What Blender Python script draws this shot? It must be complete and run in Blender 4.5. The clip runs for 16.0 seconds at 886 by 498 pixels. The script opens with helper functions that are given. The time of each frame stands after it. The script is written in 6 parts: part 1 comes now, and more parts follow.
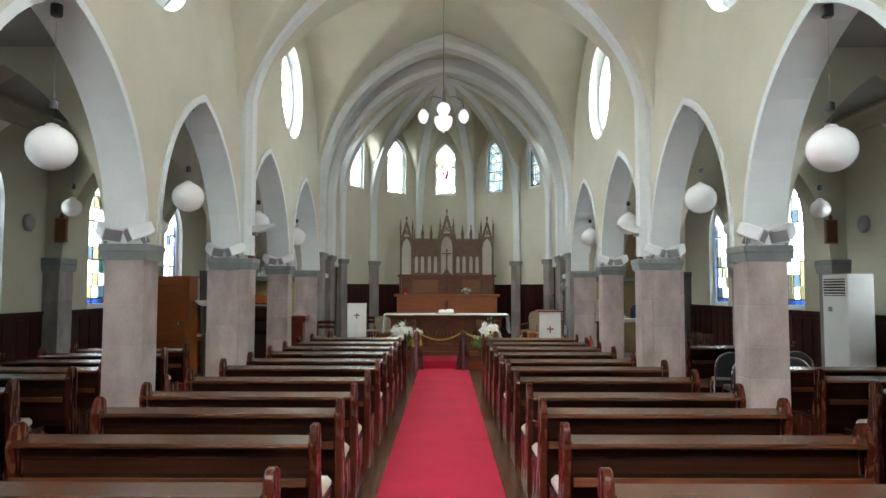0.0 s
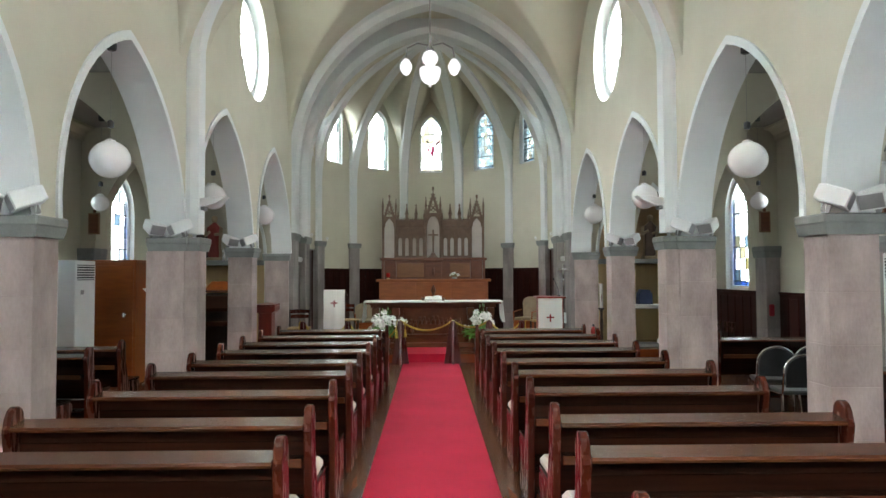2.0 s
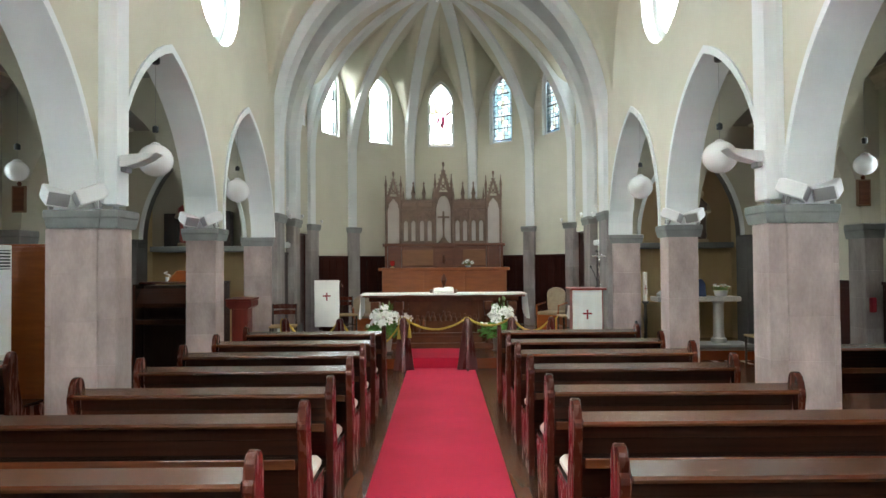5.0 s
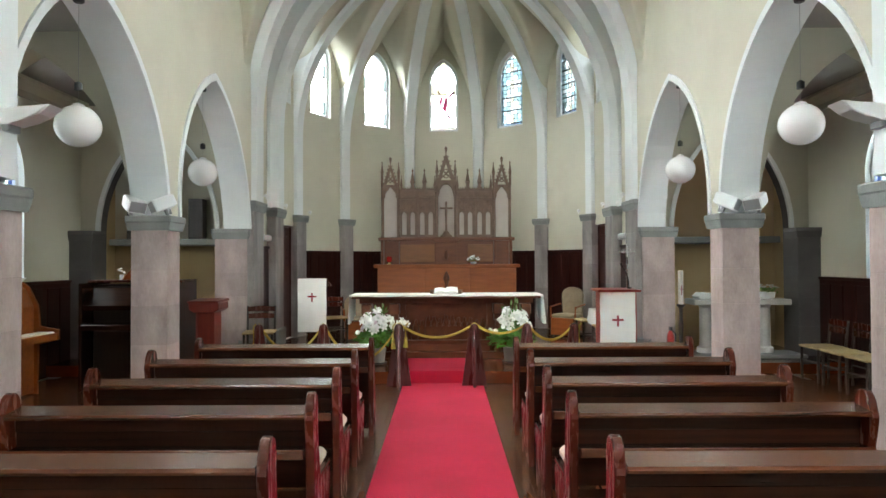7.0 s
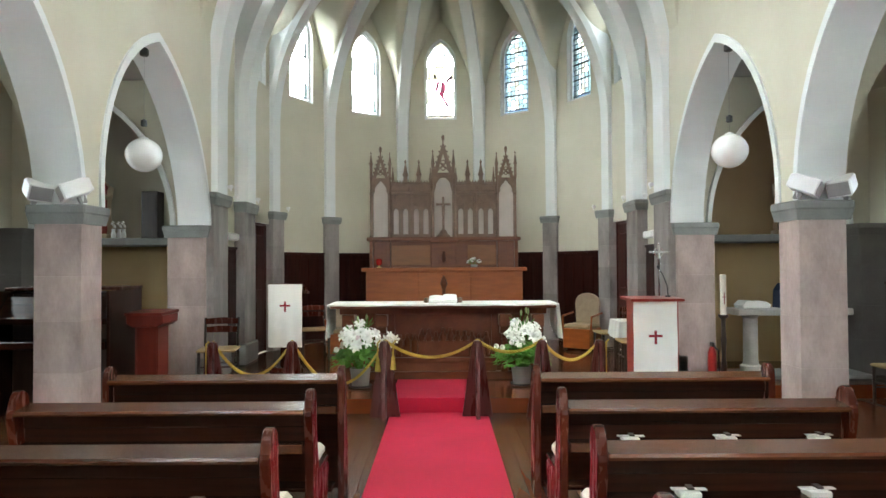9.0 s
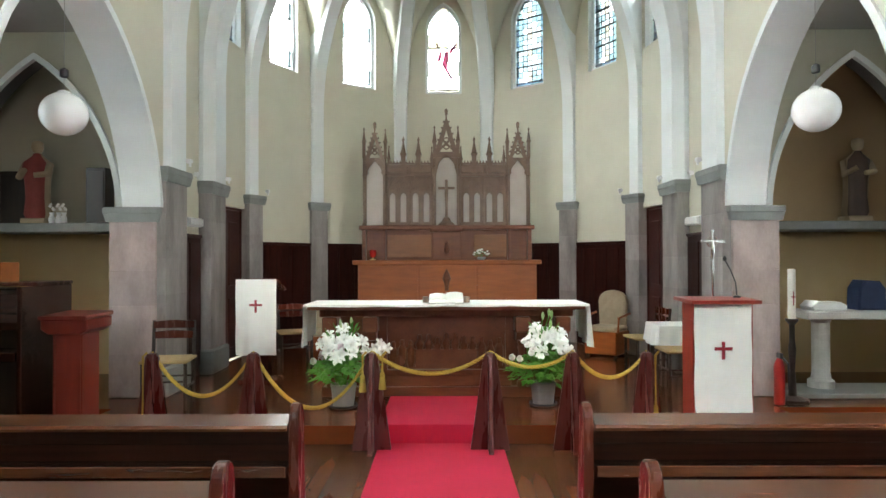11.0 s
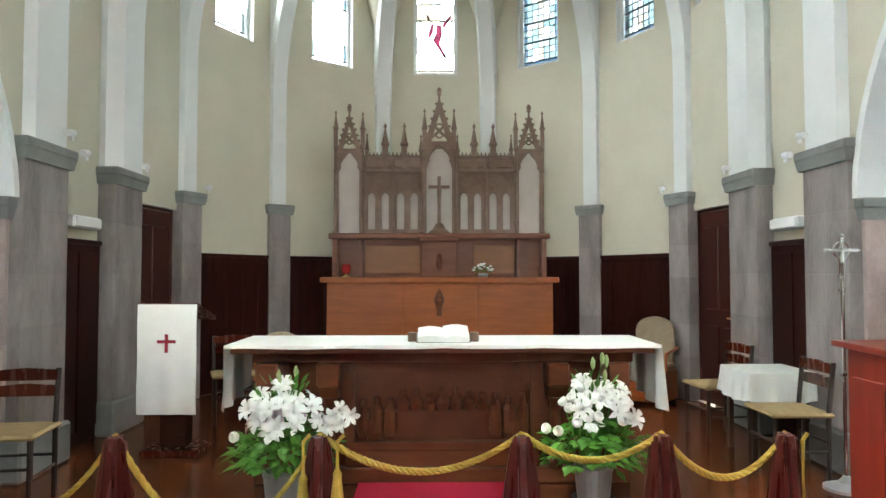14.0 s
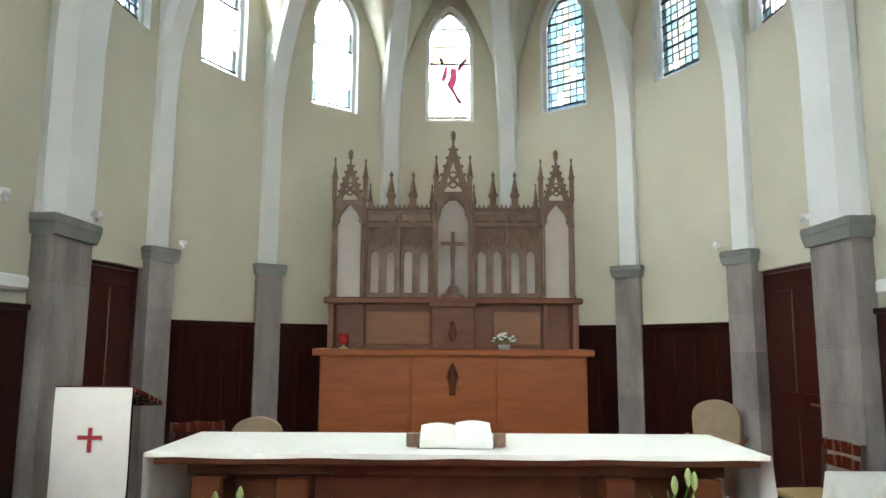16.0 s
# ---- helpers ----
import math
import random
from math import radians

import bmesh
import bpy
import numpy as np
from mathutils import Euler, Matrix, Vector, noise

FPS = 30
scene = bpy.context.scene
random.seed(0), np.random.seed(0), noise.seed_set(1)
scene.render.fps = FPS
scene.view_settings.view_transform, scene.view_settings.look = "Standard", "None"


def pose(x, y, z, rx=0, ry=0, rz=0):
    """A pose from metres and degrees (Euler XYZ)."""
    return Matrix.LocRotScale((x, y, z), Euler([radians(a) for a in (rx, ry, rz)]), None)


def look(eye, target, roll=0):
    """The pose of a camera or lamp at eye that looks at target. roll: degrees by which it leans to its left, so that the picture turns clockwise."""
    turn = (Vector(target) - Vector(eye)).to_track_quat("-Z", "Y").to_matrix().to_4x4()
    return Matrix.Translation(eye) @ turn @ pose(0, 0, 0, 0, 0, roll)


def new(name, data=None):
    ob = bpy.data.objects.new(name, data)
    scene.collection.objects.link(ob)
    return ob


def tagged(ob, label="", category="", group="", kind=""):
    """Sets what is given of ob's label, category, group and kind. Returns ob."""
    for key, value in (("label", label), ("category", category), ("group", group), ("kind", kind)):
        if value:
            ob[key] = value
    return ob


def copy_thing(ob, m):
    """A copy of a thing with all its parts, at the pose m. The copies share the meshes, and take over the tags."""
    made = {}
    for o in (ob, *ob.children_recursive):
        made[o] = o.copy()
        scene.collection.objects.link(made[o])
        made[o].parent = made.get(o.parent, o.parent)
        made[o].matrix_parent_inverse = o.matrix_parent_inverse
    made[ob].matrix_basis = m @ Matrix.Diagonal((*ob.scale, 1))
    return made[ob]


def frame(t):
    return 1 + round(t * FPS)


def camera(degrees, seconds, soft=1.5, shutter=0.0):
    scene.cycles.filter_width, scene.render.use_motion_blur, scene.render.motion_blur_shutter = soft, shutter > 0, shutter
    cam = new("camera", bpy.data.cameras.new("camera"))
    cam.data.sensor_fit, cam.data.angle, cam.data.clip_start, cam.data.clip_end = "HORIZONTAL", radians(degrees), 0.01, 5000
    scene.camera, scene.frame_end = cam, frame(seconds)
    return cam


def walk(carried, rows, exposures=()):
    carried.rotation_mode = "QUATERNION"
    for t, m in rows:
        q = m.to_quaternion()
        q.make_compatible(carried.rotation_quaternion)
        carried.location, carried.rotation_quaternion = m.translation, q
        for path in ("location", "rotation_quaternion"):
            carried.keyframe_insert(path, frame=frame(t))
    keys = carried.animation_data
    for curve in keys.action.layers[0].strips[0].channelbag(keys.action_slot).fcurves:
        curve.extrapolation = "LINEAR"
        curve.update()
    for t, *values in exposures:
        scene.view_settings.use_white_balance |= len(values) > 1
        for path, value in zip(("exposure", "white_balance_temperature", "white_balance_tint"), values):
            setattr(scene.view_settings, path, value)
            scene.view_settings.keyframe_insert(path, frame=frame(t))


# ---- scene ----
cam = camera(66.0, 16.0, soft=1.5)
METRES, EYE, TILT, LEAN, TURN = 12.1, 1.65, 0.0, 0.0, 0.2
ROWS = [
    (0.0, 0.0, 0.0, 0.0, -0.01, 3.41, -0.13),
    (0.5, -0.0018, 0.0331, -0.0006, -0.79, 2.91, -0.07),
    (1.0, -0.0021, 0.0677, 0.0003, -1.74, 2.54, 0.25),
    (1.5, -0.0042, 0.0999, -0.0, -1.39, 2.35, 0.31),
    (2.0, -0.0024, 0.1297, -0.0005, -1.25, 2.12, 0.24),
    (2.5, -0.0025, 0.1606, -0.0018, -0.96, 1.83, 0.05),
    (3.0, -0.0025, 0.1911, -0.0021, -0.75, 1.52, 0.19),
    (3.5, 0.0004, 0.2199, -0.0014, -0.88, 1.45, 0.29),
    (4.0, -0.0002, 0.2506, -0.0026, -0.4, 1.45, 0.35),
    (6.5, 0.0018, 0.4156, -0.004, -0.28, 0.88, 0.48),
    (7.0, 0.0007, 0.4483, -0.0041, -0.12, 0.96, 0.26),
    (7.5, 0.0021, 0.482, -0.0051, -0.49, 1.12, -0.0),
    (8.0, 0.0005, 0.5153, -0.0056, -0.45, 1.24, 0.1),
    (8.5, 0.0011, 0.5474, -0.0058, -0.18, 1.33, 0.27),
    (9.0, 0.0029, 0.581, -0.0051, -0.28, 1.24, 0.34),
    (11.5, 0.002, 0.7403, -0.0081, -0.08, 0.69, 0.15),
    (12.0, -0.0002, 0.7716, -0.0085, -0.63, 0.97, 0.15),
    (12.5, -0.0012, 0.8048, -0.0081, -1.01, 0.87, -0.09),
    (13.0, 0.0002, 0.8369, -0.0086, -1.42, 0.99, -0.13),
    (13.5, -0.0025, 0.8675, -0.0078, -1.37, 1.29, -0.1),
    (14.0, -0.0017, 0.8971, -0.0079, -1.16, 2.15, 0.01),
    (14.5, -0.0006, 0.9233, -0.0064, -1.18, 3.2, 0.09),
    (15.0, -0.0023, 0.9505, -0.0057, -0.51, 4.74, 0.11),
    (15.5, -0.0005, 0.9747, -0.0053, 0.12, 6.18, -0.04),
    (16.0, 0.0012, 0.9986, -0.0041, 0.08, 7.75, -0.28),
]
walk(cam, [(t, pose(0, 0, EYE, TILT, LEAN, TURN) @ pose(METRES * x, METRES * y, METRES * z, 90 + pitch, roll, yaw)) for t, x, y, z, yaw, pitch, roll in ROWS],
     exposures=[(0.0, -0.26), (4.0, -0.02), (7.0, 0.24), (9.2, 0.32), (12.5, 0.45), (16.0, 0.3)])

# ---- daylight ----
world = bpy.data.worlds.new("sky")
scene.world = world
world.use_nodes = True
wn = world.node_tree
sky = wn.nodes.new("ShaderNodeTexSky")
sky.sky_type = "NISHITA"
sky.sun_disc = False
sky.sun_elevation, sky.sun_rotation = radians(50), radians(60)
wn.links.new(sky.outputs[0], wn.nodes["Background"].inputs[0])
wn.nodes["Background"].inputs[1].default_value = 0.12
SKY = 26.0


def sky_glow(name, colour, strength):
    m = bpy.data.materials.new(name)
    m.use_nodes = True
    n, l = m.node_tree.nodes, m.node_tree.links
    n.remove(n["Principled BSDF"])
    e = n.new("ShaderNodeEmission")
    e.inputs[0].default_value, e.inputs[1].default_value = (*colour, 1), strength
    l.new(e.outputs[0], n["Material Output"].inputs[0])
    return m


GLOW = {k: sky_glow("bright_sky_" + k, (0.91, 0.98, 1.0), SKY * v) for k, v in (("side", 1.2), ("round", 2.4), ("west", 5.4), ("apse", 1.75), ("entrance", 5.0))}


def daylight(kind, foot, out, half, z0, z1):
    """A plain patch of bright sky outside a window, above the horizon: foot is its plan middle, out the way it faces away from."""
    side = Vector((-out[1], out[0]))
    me = bpy.data.meshes.new("backdrop_sky")
    c = Vector(foot[:2])
    p, q = c - side * half, c + side * half
    me.from_pydata([(p.x, p.y, z0), (q.x, q.y, z0), (q.x, q.y, z1), (p.x, p.y, z1)], [], [(0, 1, 2, 3)])
    me.materials.append(GLOW[kind])
    return tagged(new("backdrop_sky", me), "bright overcast sky outside a window", "sky", "", "structure")


# ---- materials ----
def surf(name, a, b, scale=6.0, rough=0.6, spread=0.15, bump=0.15, fine=60.0, metal=0.0, stretch=(1, 1, 1), coat=0.0, world_space=False, rand=0.0, spec=0.5, dist=0.01):
    """Two base colours mixed by broad and fine noise, uneven gloss and a fine relief."""
    m = bpy.data.materials.new(name)
    m.use_nodes = True
    n, l = m.node_tree.nodes, m.node_tree.links
    p = n["Principled BSDF"]
    if world_space:
        co = n.new("ShaderNodeNewGeometry").outputs["Position"]
    else:
        co = n.new("ShaderNodeTexCoord").outputs["Object"]
    mp = n.new("ShaderNodeMapping")
    mp.inputs["Scale"].default_value = stretch
    l.new(co, mp.inputs[0])
    big, small = n.new("ShaderNodeTexNoise"), n.new("ShaderNodeTexNoise")
    for t, s, d in ((big, scale, 4), (small, fine, 3)):
        t.inputs["Scale"].default_value, t.inputs["Detail"].default_value = s, d
        l.new(mp.outputs[0], t.inputs["Vector"])
    blend = n.new("ShaderNodeMath")
    blend.operation = "MULTIPLY_ADD"
    l.new(small.outputs[0], blend.inputs[0])
    blend.inputs[1].default_value = 0.45
    sub = n.new("ShaderNodeMath")
    sub.operation = "MULTIPLY_ADD"
    l.new(big.outputs[0], sub.inputs[0])
    sub.inputs[1].default_value, sub.inputs[2].default_value = 1.6, -0.55 - 0.45 * 0.5 + 0.25
    l.new(sub.outputs[0], blend.inputs[2])
    ramp = n.new("ShaderNodeMix")
    ramp.data_type = "RGBA"
    l.new(blend.outputs[0], ramp.inputs[0])
    ramp.inputs[6].default_value, ramp.inputs[7].default_value = (*a, 1), (*b, 1)
    out = ramp.outputs[2]
    if rand:
        info = n.new("ShaderNodeObjectInfo")
        hue = n.new("ShaderNodeHueSaturation")
        k = n.new("ShaderNodeMath")
        k.operation = "MULTIPLY_ADD"
        l.new(info.outputs["Random"], k.inputs[0])
        k.inputs[1].default_value, k.inputs[2].default_value = 2 * rand, 1 - rand
        l.new(k.outputs[0], hue.inputs["Value"])
        l.new(out, hue.inputs["Color"])
        out = hue.outputs[0]
    l.new(out, p.inputs["Base Color"])
    r = n.new("ShaderNodeMath")
    r.operation = "MULTIPLY_ADD"
    l.new(big.outputs[0], r.inputs[0])
    r.inputs[1].default_value, r.inputs[2].default_value = spread * 2, rough - spread
    l.new(r.outputs[0], p.inputs["Roughness"])
    p.inputs["Metallic"].default_value = metal
    p.inputs["Specular IOR Level"].default_value = spec
    p.inputs["Coat Weight"].default_value = coat
    p.inputs["Coat Roughness"].default_value = 0.2
    if bump:
        bp = n.new("ShaderNodeBump")
        bp.inputs["Strength"].default_value, bp.inputs["Distance"].default_value = bump, dist
        l.new(small.outputs[0], bp.inputs["Height"])
        l.new(bp.outputs[0], p.inputs["Normal"])
    return m


CREAM = surf("cream_plaster", (0.55, 0.53, 0.42), (0.65, 0.63, 0.51), 1.2, 0.8, 0.1, 0.12, 90, world_space=True)
WHITE = surf("white_plaster", (0.70, 0.74, 0.73), (0.80, 0.83, 0.82), 1.5, 0.75, 0.1, 0.12, 90, world_space=True)
# the cream plaster again, darkened in colour for the dimmer aisles
AISLE = surf("shaded_aisle_plaster", (0.46, 0.44, 0.34), (0.56, 0.54, 0.43), 1.0, 0.85, 0.1, 0.12, 90, world_space=True)
# aisle ceiling: its shade is put into a darker plaster colour
AISLECEIL = surf("shaded_ceiling_plaster", (0.25, 0.235, 0.21), (0.32, 0.30, 0.27), 1.0, 0.9, 0.05, 0.12, 90, world_space=True)
DARKSTONE = surf("dark_arch_stone", (0.075, 0.07, 0.066), (0.13, 0.122, 0.115), 4, 0.7, 0.1, 0.4, 50, world_space=True)
# ochre brightened in colour for the light below the niche shelves
OCHRE = surf("lit_ochre_plaster", (0.50, 0.37, 0.19), (0.60, 0.46, 0.26), 1.5, 0.85, 0.1, 0.2, 60, world_space=True)
BUFF = surf("brown_buff_plaster", (0.36, 0.25, 0.14), (0.46, 0.33, 0.19), 1.5, 0.85, 0.1, 0.2, 60, world_space=True)
STONE = surf("mauve_stone", (0.27, 0.205, 0.187), (0.52, 0.42, 0.385), 4.2, 0.75, 0.12, 0.5, 45, stretch=(1, 1, 0.5), world_space=True, rand=0.09, dist=0.006)
GREYSTONE = surf("grey_stone", (0.145, 0.13, 0.122), (0.36, 0.325, 0.305), 4.5, 0.75, 0.12, 0.5, 45, stretch=(1, 1, 0.3), world_space=True, rand=0.10, dist=0.006)
CAPSTONE = surf("green_grey_stone", (0.17, 0.18, 0.17), (0.25, 0.265, 0.25), 6, 0.7, 0.12, 0.4, 50, world_space=True, rand=0.06, dist=0.006)
FLOORWOOD = surf("dark_floor_boards", (0.075, 0.024, 0.009), (0.13, 0.044, 0.016), 2, 0.24, 0.08, 0.02, 12, stretch=(4, 0.5, 1), rand=0.2, spec=0.22)
STAGEWOOD = surf("polished_red_brown_boards", (0.12, 0.030, 0.010), (0.20, 0.055, 0.017), 2, 0.16, 0.05, 0.012, 12, stretch=(0.5, 4, 1), rand=0.07, spec=0.5)
CARPET = surf("red_carpet", (0.40, 0.006, 0.030), (0.56, 0.012, 0.054), 1.6, 0.95, 0.03, 0.6, 260, dist=0.004)
PEWWOOD = surf("dark_stained_pew_wood", (0.014, 0.0055, 0.0032), (0.034, 0.011, 0.0056), 3, 0.22, 0.05, 0.05, 30, stretch=(0.6, 14, 14), rand=0.35, spec=0.22)
# pew wood made lighter: the light on the ledges is in the colour
LEDGE = surf("lit_brown_ledge", (0.036, 0.011, 0.005), (0.115, 0.038, 0.014), 3, 0.24, 0.07, 0.06, 30, stretch=(0.8, 10, 10), rand=0.3, spec=0.7)
PEWEND = surf("red_brown_pew_end", (0.045, 0.0095, 0.005), (0.082, 0.018, 0.0085), 4, 0.26, 0.1, 0.12, 30, stretch=(8, 8, 1.2), rand=0.3, spec=0.35)
PANEL = surf("dark_wainscot", (0.012, 0.003, 0.0025), (0.038, 0.009, 0.006), 3, 0.4, 0.1, 0.08, 30, stretch=(6, 6, 0.8), rand=0.2, spec=0.14)
DOORWOOD = surf("dark_red_door_wood", (0.03, 0.006, 0.004), (0.065, 0.013, 0.008), 3, 0.35, 0.1, 0.08, 30, stretch=(6, 6, 0.8), spec=0.3)
ALTARWOOD = surf("brown_altar_wood", (0.08, 0.023, 0.008), (0.16, 0.05, 0.018), 3, 0.4, 0.1, 0.12, 30, stretch=(1, 6, 6), spec=0.3)
NICHE = surf("grey_white_niche_paint", (0.50, 0.46, 0.42), (0.60, 0.56, 0.52), 5, 0.8, 0.05, 0.1, 60)
RELIEF = surf("carved_dark_wood", (0.066, 0.020, 0.009), (0.145, 0.047, 0.019), 6, 0.45, 0.1, 0.3, 40, spec=0.2)
PREDELLA = surf("plain_brown_wood", (0.16, 0.062, 0.020), (0.24, 0.10, 0.036), 3, 0.4, 0.1, 0.12, 30, stretch=(1, 6, 6), spec=0.3)
HONEY = surf("honey_brown_wood", (0.205, 0.052, 0.009), (0.32, 0.090, 0.017), 3, 0.38, 0.1, 0.12, 30, stretch=(1, 6, 6), spec=0.3)
OAK = surf("grey_brown_carved_oak", (0.085, 0.047, 0.028), (0.20, 0.122, 0.080), 8, 0.4, 0.1, 0.35, 60, spec=0.4)
REDWOOD = surf("red_stained_wood", (0.17, 0.017, 0.010), (0.27, 0.033, 0.017), 3, 0.33, 0.1, 0.1, 30, stretch=(6, 6, 0.8), spec=0.35)
DARKRED = surf("dark_red_stained_wood", (0.11, 0.014, 0.009), (0.18, 0.026, 0.015), 3, 0.33, 0.1, 0.1, 30, stretch=(6, 6, 0.8), spec=0.35)
POSTWOOD = surf("maroon_post_wood", (0.045, 0.006, 0.005), (0.085, 0.014, 0.010), 4, 0.28, 0.1, 0.08, 30, stretch=(6, 6, 1), spec=0.4)
PALEWOOD = surf("pale_brown_wood", (0.16, 0.085, 0.04), (0.27, 0.15, 0.075), 4, 0.45, 0.1, 0.1, 30, stretch=(6, 6, 1))
DARKWOOD = surf("near_black_wood", (0.016, 0.010, 0.007), (0.035, 0.021, 0.014), 4, 0.4, 0.1, 0.1, 30, stretch=(6, 6, 1))
LINEN = surf("white_linen", (0.74, 0.76, 0.72), (0.82, 0.84, 0.80), 5, 0.9, 0.05, 0.3, 220, dist=0.003)
CUSHION = surf("cream_cushion", (0.58, 0.55, 0.47), (0.68, 0.65, 0.57), 5, 0.9, 0.05, 0.4, 160, dist=0.004)
PAPER = surf("white_paper", (0.74, 0.74, 0.70), (0.82, 0.82, 0.78), 9, 0.8, 0.05, 0.05, 90)
OPAL = surf("white_opal_glass", (0.88, 0.88, 0.87), (0.91, 0.91, 0.90), 2, 0.25, 0.05, 0.0)
WHITEMETAL = surf("white_painted_metal", (0.74, 0.75, 0.74), (0.82, 0.83, 0.82), 4, 0.45, 0.08, 0.05, 90)
GREYMETAL = surf("grey_metal", (0.24, 0.24, 0.24), (0.33, 0.33, 0.33), 6, 0.4, 0.1, 0.05, 90)
BLACK = surf("black_plastic", (0.012, 0.012, 0.013), (0.025, 0.025, 0.027), 6, 0.45, 0.1, 0.05, 90)
CHROME = surf("chrome", (0.72, 0.72, 0.72), (0.8, 0.8, 0.8), 6, 0.14, 0.05, 0.0, metal=1.0)
BRASS = surf("aged_brass", (0.45, 0.30, 0.10), (0.6, 0.42, 0.16), 8, 0.3, 0.1, 0.1, 90, metal=1.0)
ROPE = surf("gold_rope", (0.36, 0.25, 0.035), (0.52, 0.38, 0.07), 20, 0.8, 0.05, 0.4, 150, dist=0.004)
RUSH = surf("woven_rush", (0.32, 0.22, 0.10), (0.48, 0.35, 0.17), 14, 0.85, 0.05, 0.6, 80, stretch=(1, 4, 1), dist=0.006)
CANE = surf("tan_upholstery", (0.26, 0.20, 0.13), (0.34, 0.27, 0.18), 12, 0.85, 0.05, 0.4, 120)
LEAF = surf("green_leaf", (0.05, 0.17, 0.014), (0.12, 0.34, 0.035), 8, 0.5, 0.1, 0.2, 40, rand=0.3)
PETAL = surf("white_petal", (0.84, 0.84, 0.78), (0.90, 0.90, 0.87), 9, 0.6, 0.05, 0.15, 60)
PINKPETAL = surf("pale_pink_petal", (0.72, 0.58, 0.60), (0.80, 0.70, 0.70), 9, 0.6, 0.05, 0.15, 60)
REDCLOTH = surf("dark_red_cloth", (0.22, 0.006, 0.016), (0.30, 0.012, 0.025), 9, 0.8, 0.05, 0.2, 120)
REDPAINT = surf("red_enamel", (0.30, 0.012, 0.010), (0.38, 0.02, 0.016), 5, 0.3, 0.05, 0.05, 40)
LEAD = surf("lead_came", (0.03, 0.03, 0.035), (0.06, 0.06, 0.065), 9, 0.6, 0.1, 0.1, 60)
WAX = surf("ivory_wax", (0.72, 0.70, 0.62), (0.80, 0.78, 0.72), 9, 0.5, 0.05, 0.05, 60)
FIGURE = surf("painted_plaster_figure", (0.30, 0.22, 0.13), (0.42, 0.33, 0.22), 5, 0.6, 0.1, 0.2, 40)


def glass(name, colour, gloss=0.1):
    """A thin leaded pane that lets tinted daylight through."""
    m = bpy.data.materials.new(name)
    m.use_nodes = True
    n, l = m.node_tree.nodes, m.node_tree.links
    n.remove(n["Principled BSDF"])
    out = n["Material Output"]
    tr, gl, mx = n.new("ShaderNodeBsdfTransparent"), n.new("ShaderNodeBsdfGlossy"), n.new("ShaderNodeMixShader")
    noise_t = n.new("ShaderNodeTexNoise")
    noise_t.inputs["Scale"].default_value = 9
    l.new(n.new("ShaderNodeTexCoord").outputs["Object"], noise_t.inputs["Vector"])
    mixc = n.new("ShaderNodeMix")
    mixc.data_type = "RGBA"
    l.new(noise_t.outputs[0], mixc.inputs[0])
    mixc.inputs[6].default_value = (*[c * 0.6 for c in colour], 1)
    mixc.inputs[7].default_value = (*[min(1, c * 1.3) for c in colour], 1)
    l.new(mixc.outputs[2], tr.inputs[0])
    gl.inputs["Roughness"].default_value = 0.15
    mx.inputs[0].default_value = gloss
    l.new(tr.outputs[0], mx.inputs[1])
    l.new(gl.outputs[0], mx.inputs[2])
    l.new(mx.outputs[0], out.inputs[0])
    return m


GLASS = {
    "milky": glass("white_cathedral_glass", (0.22, 0.235, 0.24)),
    "straw": glass("pale_straw_glass", (0.055, 0.05, 0.031)),
    "clear": glass("pale_glass", (0.74, 0.76, 0.76)),
    "blue": glass("blue_glass", (0.004, 0.012, 0.048)),
    "sky": glass("light_blue_glass", (0.020, 0.031, 0.041)),
    "yellow": glass("yellow_glass", (0.03, 0.026, 0.010)),
    "green": glass("green_glass", (0.008, 0.024, 0.018)),
    "red": glass("red_glass", (0.026, 0.003, 0.0075)),
    "pink": glass("pink_glass", (0.03, 0.016, 0.018)),
    "deep": glass("dense_blue_glass", (0.0045, 0.0115, 0.021)),
    "teal": glass("dense_teal_glass", (0.017, 0.028, 0.031)),
    "pale": glass("pale_patterned_glass", (0.040, 0.046, 0.047)),
    "gold": glass("dense_gold_glass", (0.034, 0.031, 0.023)),
}


# ---- building blocks ----
def mesh_of(bm, name, mats):
    me = bpy.data.meshes.new(name)
    bmesh.ops.recalc_face_normals(bm, faces=bm.faces)
    bm.to_mesh(me)
    bm.free()
    for m in mats if isinstance(mats, (list, tuple)) else [mats]:
        me.materials.append(m)
    return me


def part(name, bm, material, parent=None, label="", smooth=False):
    me = bm if isinstance(bm, bpy.types.Mesh) else mesh_of(bm, name, material)
    if smooth:
        me.polygons.foreach_set("use_smooth", [True] * len(me.polygons))
    ob = new(name, me)
    if parent is not None:
        ob.parent = parent
    if label:
        tagged(ob, label)
    return ob


def thing(name, m, label, category, group=""):
    ob = new(name)
    ob.empty_display_size = 0.1
    ob.matrix_world = m
    return tagged(ob, label, category, group)


def setting(name, bm, mats, label, category, smooth=False):
    return tagged(part(name, bm, mats, None, "", smooth), label, category, "", "structure")


